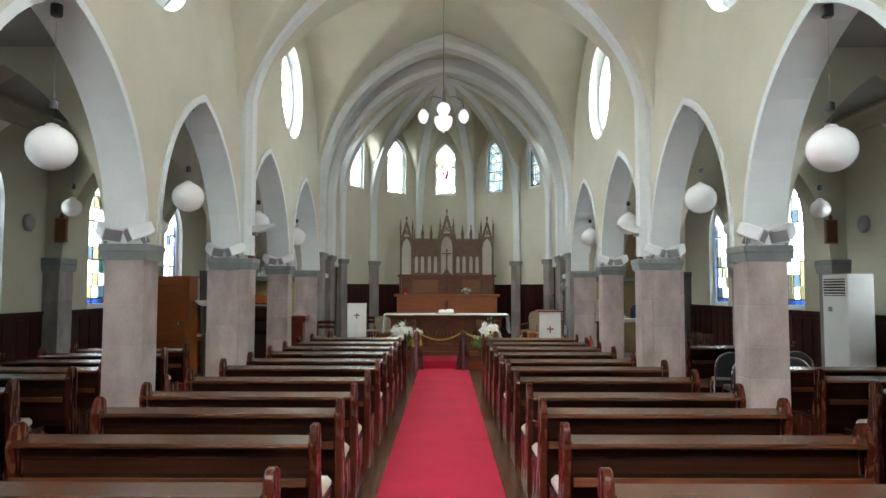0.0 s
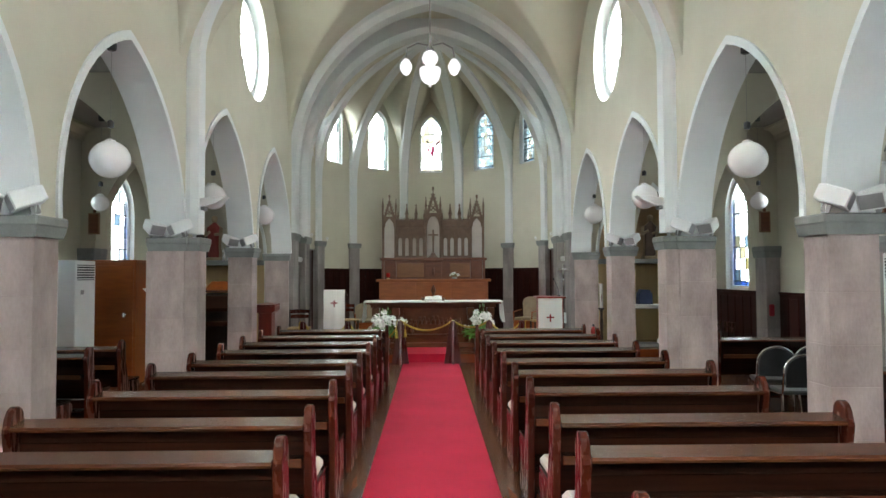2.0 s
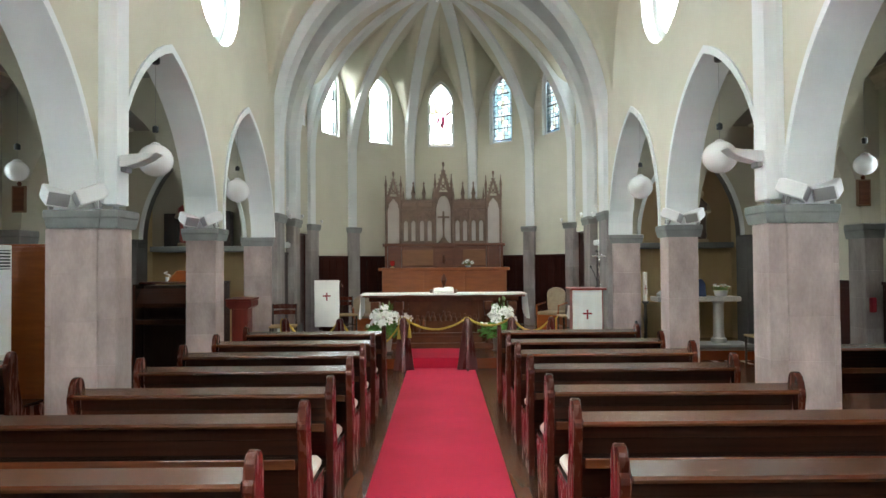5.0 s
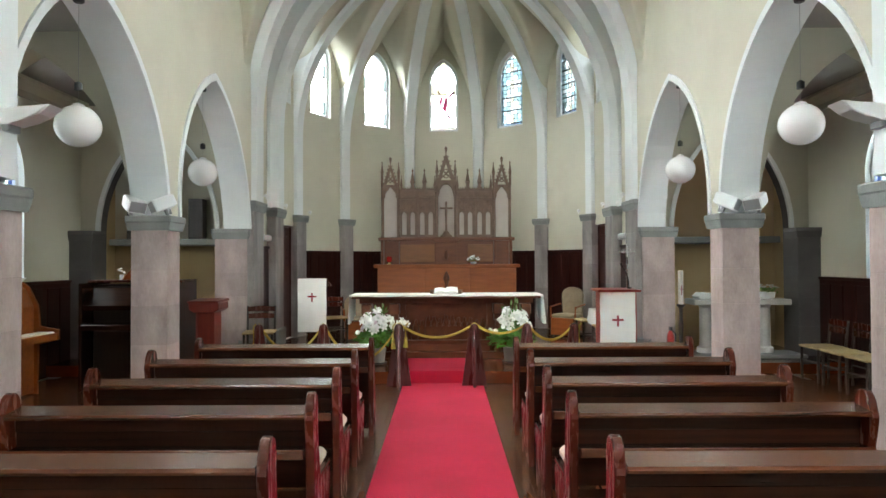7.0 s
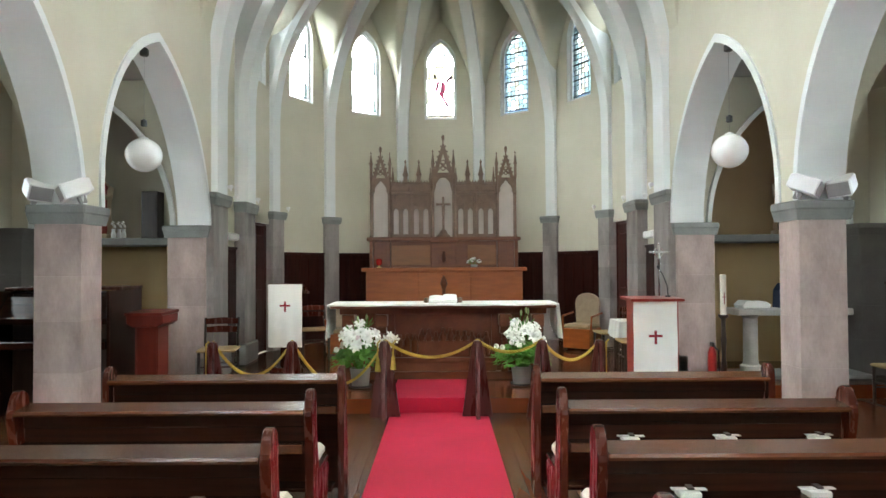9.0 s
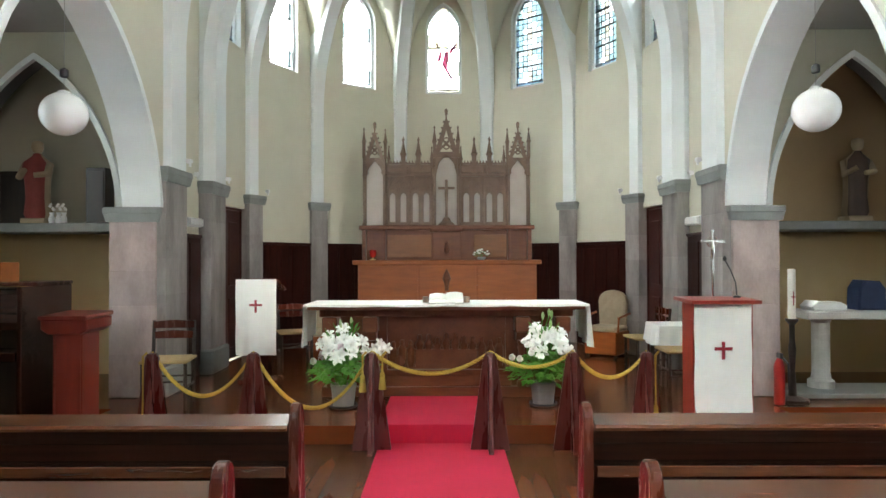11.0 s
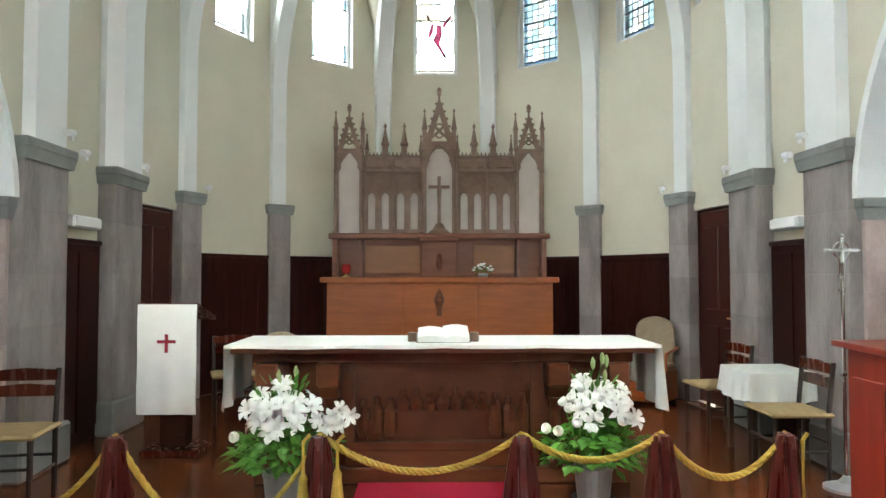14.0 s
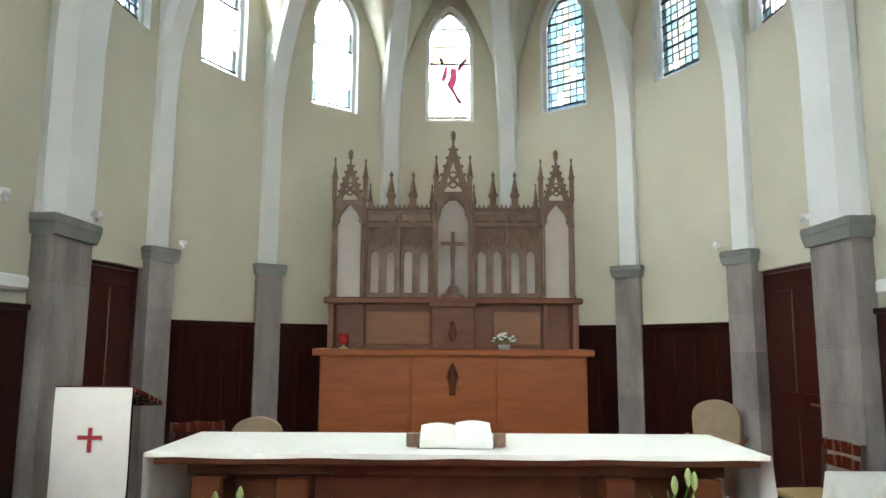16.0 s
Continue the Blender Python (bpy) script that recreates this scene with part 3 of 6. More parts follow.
for side in (-1, 1):
    for k, y in enumerate(PIERS):
        big = k in (1, 3)
        cx = side * (NAVE + 0.19)
        t = thing("pier", pose(cx, y, 0), "squared mauve-grey stone pier with a moulded capital" if not big else "thick mauve-grey stone pier with responds and a moulded capital", "pier", "piers of the nave arcade")
        stack(t, -0.19, 0.19, -0.165, 0.165, 0, CAP - 0.155, STONE, seed=k)
        capital(t, -0.19, 0.19, -0.165, 0.165, CAP - 0.155, CAP, CAPSTONE)
        if big:
            inn = sorted((side * -0.34, side * -0.19))
            stack(t, *inn, -0.15, 0.15, 0, CAP - 0.155, STONE, seed=k + 9, name="respond_block")
            capital(t, *inn, -0.15, 0.15, CAP - 0.155, CAP + 0.003, CAPSTONE)
            outr = sorted((side * 0.19, side * 0.26))
            stack(t, *outr, -0.13, 0.13, 0, CAP - 0.155, STONE, seed=k + 19, name="respond_block")
    # arcade respond at the chancel, chancel pilasters
    x0, x1 = sorted((side * 2.92, side * 3.39))
    t = thing("pier_respond", pose(0, 0, 0), "mauve-grey stone respond of the arcade beside the chancel", "pier")
    stack(t, x0, x1, CHANCEL, CHANCEL + 0.34, STAGE, CAP - 0.15, STONE, seed=40)
    capital(t, x0, x1, CHANCEL, CHANCEL + 0.34, CAP - 0.15, CAP, CAPSTONE)
    for y0, y1, px, top, mat, lab in ((CHANCEL + 0.04, 16.09, 2.83, 2.50, GREYSTONE, "grey stone pilaster of the chancel arch"), (16.86, 17.42, 2.83, 2.50, GREYSTONE, "grey stone pilaster beside the sanctuary door")):
        x0, x1 = sorted((side * px, side * 3.05))
        t = thing("pilaster", pose(0, 0, 0), lab, "pilaster", "pilasters of the chancel")
        stack(t, x0, x1, y0, y1, STAGE + 0.30, top - 0.15, mat, seed=41)
        part("plinth", cube(*sorted((side * (px - 0.04), side * 3.06)), y0 - 0.04, y1 + 0.04, STAGE, STAGE + 0.30, bevel=0.02), CAPSTONE, t, "greenish stone plinth")
        capital(t, x0, x1, y0, y1, top - 0.15, top, CAPSTONE)
for i in range(2, 8):
    x, y = RING[i]
    v = Vector((BOSS[0] - x, BOSS[1] - y, 0)).normalized()
    ang = math.degrees(math.atan2(v.y, v.x)) + 90
    t = thing("pilaster", pose(x + v.x * 0.02, y + v.y * 0.02, 0, 0, 0, ang), "slim grey stone pilaster of the apse", "pilaster", "pilasters of the apse")
    stack(t, -0.15, 0.15, -0.12, 0.12, STAGE, 2.35, GREYSTONE, seed=60 + i)
    capital(t, -0.15, 0.15, -0.12, 0.12, 2.35, 2.48, CAPSTONE, 0.045)

# ---- aisle ribs, pilasters and end niches ----
for side in (-1, 1):
    for y in PIERS[1:]:
        u0, u1 = NAVE + THICK + 0.02, OUT - 0.24
        arc = pointed(u0, u1, CAP, 3.84, 10)
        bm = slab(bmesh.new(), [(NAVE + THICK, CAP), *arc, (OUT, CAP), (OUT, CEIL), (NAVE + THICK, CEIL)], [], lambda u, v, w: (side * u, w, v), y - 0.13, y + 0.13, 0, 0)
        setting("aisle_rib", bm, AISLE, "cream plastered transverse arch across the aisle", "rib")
        x0, x1 = sorted((side * (OUT - 0.24), side * (OUT - 0.01)))
        t = thing("pilaster", pose(0, y, 0), "grey stone pilaster on the aisle wall", "pilaster", "pilasters of the aisles")
        stack(t, x0, x1, -0.18, 0.18, 0, CAP - 0.19, GREYSTONE, seed=70)
        capital(t, x0, x1, -0.18, 0.18, CAP - 0.19, CAP, CAPSTONE, 0.04)
    u0, u1 = 3.52, OUT - 0.3
    hole = [(u0, 0.0)] + pointed(u0, u1, 2.05, 3.72, 12) + [(u1, 0.0)]
    bm = slab(bmesh.new(), [(NAVE + 0.3, 0)] + hole + [(OUT + 0.2, 0), (OUT + 0.2, CEIL), (NAVE + 0.3, CEIL)], [], lambda u, v, w: (side * u, w, v), 15.95, 16.15, 0, 1)
    setting("wall_aisle_end", bm, [AISLE, DARKSTONE], "plastered end wall with a dark stone niche arch", "wall")
    bm = bmesh.new()
    a1, a2 = pointed(u0 + 0.005, u1 - 0.005, 2.05, 3.715, 12), pointed(u0 - 0.055, u1 + 0.055, 2.05, 3.785, 12)
    for p in range(len(a1) - 1):
        quad = [a1[p], a1[p + 1], a2[p + 1], a2[p]]
        va = [bm.verts.new((side * c[0], 15.96, c[1])) for c in quad]
        vb = [bm.verts.new((side * c[0], 15.90, c[1])) for c in quad]
        bm.faces.new(vb)
        bm.faces.new((va[0], va[1], vb[1], vb[0]))
        bm.faces.new((va[2], va[3], vb[3], vb[2]))
    setting("arch_trim", bm, WHITE, "white moulding round the niche arch", "trim")
    bm = cube(*sorted((side * 3.05, side * (OUT + 0.2))), 16.95, 17.15, 0, 1.9)
    setting("wall_niche_back", bm, OCHRE, "ochre wall at the back of the aisle niche", "wall")
    bm = cube(*sorted((side * 3.05, side * (OUT + 0.2))), 16.95, 17.15, 1.9, CEIL)
    setting("wall_niche_top", bm, AISLE if side < 0 else BUFF, "plastered wall above the niche shelf", "wall")
    bm = cube(*sorted((side * 3.06, side * 3.3)), 16.1, 16.96, 0, CEIL)
    box(bm, *sorted((side * (OUT - 0.05), side * (OUT + 0.2))), 16.1, 16.96, 0, CEIL)
    setting("wall_niche_side", bm, OCHRE, "ochre side walls of the aisle niche", "wall")
    t = thing("niche_shelf", pose(side * 4.3, 16.6, 1.86), "grey stone shelf across the arched niche", "shelf")
    part("slab", cube(-1.0, 1.0, -0.42, 0.36, 0, 0.10, bevel=0.012), CAPSTONE, t)
    x0, x1 = sorted((side * (OUT - 0.34), side * OUT))
    t = thing("pilaster", pose(0, 0, 0), "dark grey stone respond beside the niche", "pilaster")
    stack(t, x0, x1, 15.62, 15.94, STAGE, 1.92, DARKSTONE, seed=81)
    capital(t, x0, x1, 15.62, 15.94, 1.92, 2.07, DARKSTONE, 0.04)

# ---- wainscot ----
def wainscot(p, q, z1, name="wainscot", z0=0.0, cut=()):
    """Dark panelling between two plan points, with its boards and a cap rail; the panels face the church's middle."""
    p, q = Vector((*p, 0)), Vector((*q, 0))
    d = (q - p)
    ln = d.length
    ang = math.degrees(math.atan2(d.y, d.x))
    t = tagged(thing(name, pose(p.x, p.y, z0, 0, 0, ang), "dark brown wooden wainscot panelling with a cap rail", "panelling"), kind="structure")
    part("backing", cube(0, ln, -0.012, 0.012, 0, z1 - z0), PANEL, t)
    part("rail", cube(0, ln, -0.035, 0.035, z1 - z0 - 0.035, z1 - z0 + 0.006, bevel=0.006), PANEL, t)
    n = max(1, round(ln / 0.30))
    for k in range(n):
        part("panel", cube(ln * k / n + 0.018, ln * (k + 1) / n - 0.018, -0.022, 0.022, 0.12, z1 - z0 - 0.10, bevel=0.002), PANEL, t)
    return t


for side in (-1, 1):
    ys = [BACK] + PIERS[1:] + [15.80]
    for a, b in zip(ys, ys[1:]):
        wainscot((side * (OUT - 0.014), a + 0.18), (side * (OUT - 0.014), b - 0.18), 1.33)
    wainscot((side * 2.965, 16.10), (side * 2.965, 16.85), 1.84, z0=STAGE)
for i in (2, 3, 4, 5, 6):
    a, b, t, nrm, ln = facet(i)
    s = -nrm * 0.014
    wainscot((a + t * 0.12 + s).to_2d(), (b - t * 0.12 + s).to_2d(), 1.80, z0=STAGE)

# sanctuary doors
for i in (1, 7):
    a, b, t, nrm, ln = facet(i)
    ang = math.degrees(math.atan2(t.y, t.x))
    m = pose(a.x + nrm.x * 0.10, a.y + nrm.y * 0.10, STAGE, 0, 0, ang)
    d = tagged(thing("door", m, "dark red-brown wooden door with a brass lever handle", "door"), kind="structure")
    part("leaf", cube(0.14, ln - 0.14, -0.02, 0.02, 0, 2.08, bevel=0.004), DOORWOOD, d)
    s = 1 if i == 7 else -1
    for z0, z1 in ((0.15, 0.85), (1.02, 1.92)):
        for u0, u1 in ((0.24, ln / 2 - 0.04), (ln / 2 + 0.04, ln - 0.24)):
            part("door_panel", cube(u0, u1, -0.03, 0.03, z0, z1, bevel=0.012), DOORWOOD, d)
    bm = cube(0.08, 0.145, -0.11, 0.05, 0, 2.14, bevel=0.006)
    box(bm, ln - 0.145, ln - 0.08, -0.11, 0.05, 0, 2.14, bevel=0.006)
    box(bm, 0.08, ln - 0.08, -0.11, 0.05, 2.085, 2.15, bevel=0.006)
    part("frame", bm, DOORWOOD, d)
    hu = 0.26 if i == 1 else ln - 0.26
    inward = -1 if Vector((-t.y, t.x)).dot(Vector((nrm.x, nrm.y))) > 0 else 1
    bm = tube(bmesh.new(), [(hu, 0, 0.95), (hu, inward * 0.07, 0.95), (hu + (0.11 if i == 1 else -0.11), inward * 0.07, 0.95)], 0.011)
    box(bm, hu - 0.025, hu + 0.025, *sorted((inward * 0.02, inward * 0.03)), 0.84, 1.03)
    part("handle", bm, BRASS, d, "brass lever handle")
    if i == 1:
        part("sign_plate", cube(0.09, 0.19, *sorted((inward * 0.045, inward * 0.06)), 1.90, 1.96, bevel=0.003), WHITEMETAL, d, "small white sign plate")


# ---- windows ----
def spans(outline, u):
    """The lowest and highest height of the outline at u."""
    vs = []
    for (a, b), (c, d) in zip(outline, outline[1:] + outline[:1]):
        if (a - u) * (c - u) <= 0 and abs(a - c) > 1e-9:
            vs.append(b + (d - b) * (u - a) / (c - a))
    return (min(vs), max(vs)) if vs else None


def clip_quad(outline, u0, u1, v0, v1):
    """The part of a box inside a window outline that is convex above, as a polygon."""
    lo, hi = [], []
    for k in range(5):
        u = u0 + (u1 - u0) * k / 4
        s = spans(outline, u)
        if not s:
            return None
        lo.append((u, max(v0, s[0])))
        hi.append((u, min(v1, s[1])))
    if max(h[1] - l[1] for l, h in zip(lo, hi)) < 0.01:
        return None
    hi = [(u, max(v, l[1] + 0.001)) for (u, v), l in zip(hi, lo)]
    return lo + hi[::-1]


def leaded_window(name, m, outline, cols, rows, colour, label, fw=0.045, border=0.06):
    """A leaded window: frame, coloured panes, lead bars. Local u along x, height z; the room lies at -y."""
    t = tagged(thing(name, m, label, "window"), kind="structure")
    us, zs = [p[0] for p in outline], [p[1] for p in outline]
    uc, zc = (min(us) + max(us)) / 2, min(zs)
    inner = [(uc + (u - uc) * (1 - 2 * fw / (max(us) - min(us))), zc + fw + (z - zc) * (1 - 2 * fw / (max(zs) - zc))) for u, z in outline]
    bm = slab(bmesh.new(), outline, [inner], lambda u, v, w: (u, w, v), -0.04, 0.05, 0, 0)
    part("window_frame", bm, WHITE, t)
    u0, u1, z0, z1 = min(p[0] for p in inner), max(p[0] for p in inner), min(p[1] for p in inner), max(p[1] for p in inner)
    ucuts = [u0 + 0.001, u0 + border] + [u0 + border + (u1 - u0 - 2 * border) * k / cols for k in range(1, cols)] + [u1 - border, u1 - 0.001]
    zcuts = [z0 + 0.001, z0 + border] + [z0 + border + (z1 - z0 - border) * k / rows for k in range(1, rows + 1)]
    lead = bmesh.new()
    for i, (a, b) in enumerate(zip(ucuts, ucuts[1:])):
        for j, (c, d) in enumerate(zip(zcuts, zcuts[1:])):
            poly = clip_quad(inner, a, b, c, d)
            if poly is None:
                continue
            edge = i in (0, len(ucuts) - 2) or j == 0
            key = colour(i - 1, j - 1, edge, ((a + b) / 2 - uc), ((c + d) / 2 - z0) / (z1 - z0))
            bm = bmesh.new()
            bm.faces.new([bm.verts.new((u, 0, v)) for u, v in poly])
            part("pane", bm, GLASS[key], t)
    for u in ucuts[1:-1]:
        s = spans(inner, u)
        if s:
            box(lead, u - 0.003, u + 0.003, -0.008, 0.008, s[0], s[1])
    for z in zcuts[1:-1]:
        us_in = [u for u in np.linspace(u0, u1, 41) if (spans(inner, u) or (9, 9))[1] > z]
        if us_in:
            thick = 0.011 if zcuts.index(z) % 3 == 1 else 0.0028
            box(lead, min(us_in), max(us_in), -0.010, 0.010, z - thick, z + thick)
    part("lead_bars", lead, LEAD, t)
    return t


rng = random.Random(5)


def side_colour(i, j, edge, u, v):
    if edge:
        return "blue" if rng.random() < 0.85 else "sky"
    return rng.choices(["clear", "milky", "straw", "sky", "green", "pink"], [34, 40, 12, 9, 3, 2])[0]


def side_colour_east(i, j, edge, u, v):
    if edge:
        return "blue" if rng.random() < 0.9 else "sky"
    if v < 0.3:
        return rng.choices(["clear", "milky", "straw", "sky", "yellow"], [25, 25, 25, 15, 10])[0]
    return rng.choices(["clear", "milky", "straw", "sky"], [36, 44, 10, 10])[0]


for side in (-1, 1):
    for y in SIDEWIN:
        m = pose(side * (OUT + 0.12), y, 0, 0, 0, -90 * side)
        leaded_window("window_side", m, lancet(0, 0.92, 1.34, 2.72, 3.46), 3, 9, side_colour if side < 0 else side_colour_east, "lancet window of blue-bordered stained glass in lead", 0.07, 0.085)
    daylight("side", (side * (OUT + 1.7), 7.2), (side, 0), 11.0, 1.0, 6.0)
    for y in ROUNDS:
        m = pose(side * (NAVE + 0.24), y, 5.38, 0, 0, -90 * side)
        t = tagged(thing("window_round", m, "round clerestory window of pale glass with white tracery", "window"), kind="structure")
        part("window_frame", slab(bmesh.new(), circle(0, 0, 0.88), [circle(0, 0, 0.76)], lambda u, v, w: (u, w, v), -0.05, 0.05, 0, 0), WHITE, t)
        for k in range(6):
            bm = bmesh.new()
            a0, a1 = math.pi / 3 * k, math.pi / 3 * (k + 1)
            pts = [(0.0, 0.0)] + [(0.77 * math.cos(a0 + (a1 - a0) * q / 8), 0.77 * math.sin(a0 + (a1 - a0) * q / 8)) for q in range(9)]
            bm.faces.new([bm.verts.new((u, 0, v)) for u, v in pts])
            part("pane", bm, GLASS["clear"], t)
        for k in range(6):
            a0 = math.pi / 3 * k
            bm = tube(bmesh.new(), [(0.20 * math.cos(a0), -0.01, 0.20 * math.sin(a0)), (0.77 * math.cos(a0), -0.01, 0.77 * math.sin(a0))], 0.02, 6)
            part("tracery_bar", bm, WHITE, t)
        bm = tube(bmesh.new(), [(0.2 * math.cos(math.pi * q / 12), -0.01, 0.2 * math.sin(math.pi * q / 12)) for q in range(25)], 0.022, 6)
        part("tracery_ring", bm, WHITE, t)
        daylight("west" if side < 0 else "round", (side * (NAVE + 1.7), y), (side, 0), 3.4, 6.2, 11.5)



def apse_centre(i, j, edge, u, v):
    if edge:
        return "gold" if j % 2 else "clear"
    return rng.choice(["clear", "clear", "milky"]) if v < 0.55 else rng.choice(["straw", "straw", "milky", "pale", "gold"])


def apse_east(i, j, edge, u, v):
    if edge:
        return "deep" if j % 2 else "teal"
    if i in (0, 4):
        return rng.choice(["teal", "pale", "teal"])
    if i == 2:
        return "gold" if j % 4 < 2 else "pale"
    return rng.choice(["pale", "milky", "pale", "teal"])


def apse_west(i, j, edge, u, v):
    return "teal" if edge and j % 3 == 0 else "clear"


def apse_flank(i, j, edge, u, v):
    return "deep" if edge else rng.choice(["milky", "clear", "milky", "sky"])


for i, c in APSE_WIN.items():
    a, b, t, nrm, ln = facet(i)
    ang = math.degrees(math.atan2(t.y, t.x))
    p = a + t * c
    w = 0.56 if i not in (1, 7) else 0.5
    flip = 1 if Vector((-t.y, t.x, 0)).dot(nrm) > 0 else -1
    m = pose(p.x + nrm.x * 0.11, p.y + nrm.y * 0.11, 0, 0, 0, ang if flip > 0 else ang + 180)
    style = apse_flank if i in (1, 7) else apse_centre if i == 4 else (apse_east if i < 4 else apse_west)
    lab = {4: "lancet window of stained glass with a red shape", 3: "lancet window of blue and gold patterned glass", 2: "lancet window of blue and gold patterned glass"}.get(i, "lancet window of pale leaded glass")
    last_window = leaded_window("window_apse", m, lancet(0, w + 0.10, 4.56, 5.72, 6.24), 3 if 3 < i < 7 else 5, 6 if 3 < i < 7 else 16, style, lab, 0.05, 0.05)
    if i == 4:
        win = last_window
        robe = [(0.01, 5.40), (0.10, 5.40), (0.12, 5.25), (0.07, 5.10), (0.20, 4.88), (0.14, 4.88), (0.02, 5.06), (-0.05, 5.15), (0.0, 5.26)]
        mantle = [(-0.07, 5.42), (-0.02, 5.42), (-0.03, 5.27), (-0.10, 5.17), (-0.13, 5.25)]
        sleeve = [(0.11, 5.41), (0.24, 5.55), (0.26, 5.50), (0.13, 5.31)]
        fold = [(-0.12, 5.44), (-0.16, 5.54), (-0.13, 5.56), (-0.08, 5.46)]
        for shape in (robe, mantle, sleeve, fold):
            bm = bmesh.new()
            bm.faces.new([bm.verts.new((u * 0.92, -0.012, z - 0.03)) for u, z in shape])
            part("red_pane", bm, GLASS["red"], win, "curved piece of red glass")

me = bpy.data.meshes.new("backdrop_sky")
sv, sf = [], []
for k in range(37):
    a = math.pi * (k / 36 * 1.3 - 0.15)
    for z in (6.7, 32.0):
        sv.append((21.0 * math.cos(a), 17.2 + 21.0 * math.sin(a), z))
    if k:
        sf.append((2 * k - 2, 2 * k, 2 * k + 1, 2 * k - 1))
me.from_pydata(sv, [], sf)
me.materials.append(GLOW["apse"])
tagged(new("backdrop_sky", me), "bright overcast sky beyond the apse windows", "sky", "", "structure")
daylight("entrance", (0, BACK - 1.8), (0, -1), 4.0, 5.6, 13.0)

# ---- carpet ----
t = thing("carpet_runner", pose(-0.03, 0, 0), "bright red carpet runner along the central aisle", "carpet")
part("runner", cube(-0.515, 0.515, BACK + 0.4, STEP - 0.013, 0, 0.010, bevel=0.003), CARPET, t)
part("riser", cube(-0.515, 0.515, STEP - 0.012, STEP - 0.001, 0, STAGE + 0.009), CARPET, t)
part("step_carpet", cube(-0.515, 0.515, STEP, 15.52, STAGE + 0.001, STAGE + 0.010, bevel=0.002), CARPET, t)


# ---- pews ----
def pew_end_outline():
    """Side view of a pew end: a tall shaped board behind, a low foot in front."""
    back = [(-0.06, 0.0), (-0.06, 0.62), (-0.085, 0.70), (-0.105, 0.775), (-0.10, 0.80), (-0.080, 0.815)]
    top = [(-0.018 + 0.058 * math.cos(a), 0.850 + 0.060 * math.sin(a)) for a in [math.radians(d) for d in range(175, -21, -15)]]
    front = [(0.045, 0.79), (0.045, 0.66), (0.075, 0.58), (0.10, 0.44), (0.13, 0.405), (0.40, 0.405), (0.43, 0.38), (0.43, 0.33), (0.39, 0.28), (0.39, 0.0)]
    return back + top + front


def make_pew(m, x0, x1, group, front=False, label="dark-stained wooden pew with a sloping book ledge"):
    t = thing("pew", m, label, "pew", group)
    for x in (x0, x1):
        s = 1 if x == x0 else -1
        a, b = sorted((x, x + s * 0.045))
        if front:
            bm = prism(bmesh.new(), [(-0.08, 0), (-0.08, 0.8)] + [(-0.02 + 0.06 * math.cos(q), 0.835 + 0.06 * math.sin(q)) for q in [math.radians(d) for d in range(180, -21, -25)]] + [(0.05, 0.6), (0.10, 0.3), (0.14, 0)], "x", a, b, bevel=0.006)
        else:
            bm = prism(bmesh.new(), pew_end_outline(), "x", a, b, bevel=0.006)
        part("end_board", bm, PEWEND, t)
    u0, u1 = x0 + 0.045, x1 - 0.045
    bm = prism(bmesh.new(), [(-0.112, 0.784), (-0.116, 0.797), (-0.108, 0.810), (0.036, 0.829), (0.046, 0.822), (0.046, 0.786)], "x", u0, u1, bevel=0.004)
    part("book_ledge", bm, LEDGE, t)
    part("back_board", cube(u0, u1, 0.0, 0.024, 0.40, 0.786), PEWWOOD, t)
    part("back_rail", cube(u0, u1, -0.012, 0.0, 0.70, 0.784, bevel=0.003), PEWWOOD, t)
    part("book_shelf", cube(u0, u1, -0.13, 0.0, 0.605, 0.623, bevel=0.004), PEWWOOD, t)
    part("shelf_lip", cube(u0, u1, -0.145, -0.13, 0.585, 0.636, bevel=0.004), LEDGE, t)
    if front:
        part("lower_board", cube(u0, u1, 0.0, 0.024, 0.05, 0.40), PEWWOOD, t)
    else:
        part("seat", cube(x0, x1, 0.105, 0.42, 0.407, 0.435, bevel=0.006), PEWWOOD, t)
        part("seat_apron", cube(u0, u1, 0.30, 0.322, 0.32, 0.405), PEWWOOD, t)
        part("stretcher", cube(u0, u1, 0.02, 0.045, 0.12, 0.22, bevel=0.004), PEWWOOD, t)
    part("kneeler", cube(u0, u1, -0.33, -0.17, 0.13, 0.155, bevel=0.006), PEWWOOD, t)
    return t


def make_cushion(m, w):
    t = thing("seat_cushion", m, "thin cream seat cushion lying on a pew", "cushion", "cushions on the pews")
    bm = cube(-w / 2, w / 2, 0.11, 0.415, 0.0, 0.075, bevel=0.025)
    part("pad", bm, CUSHION, t)
    return t


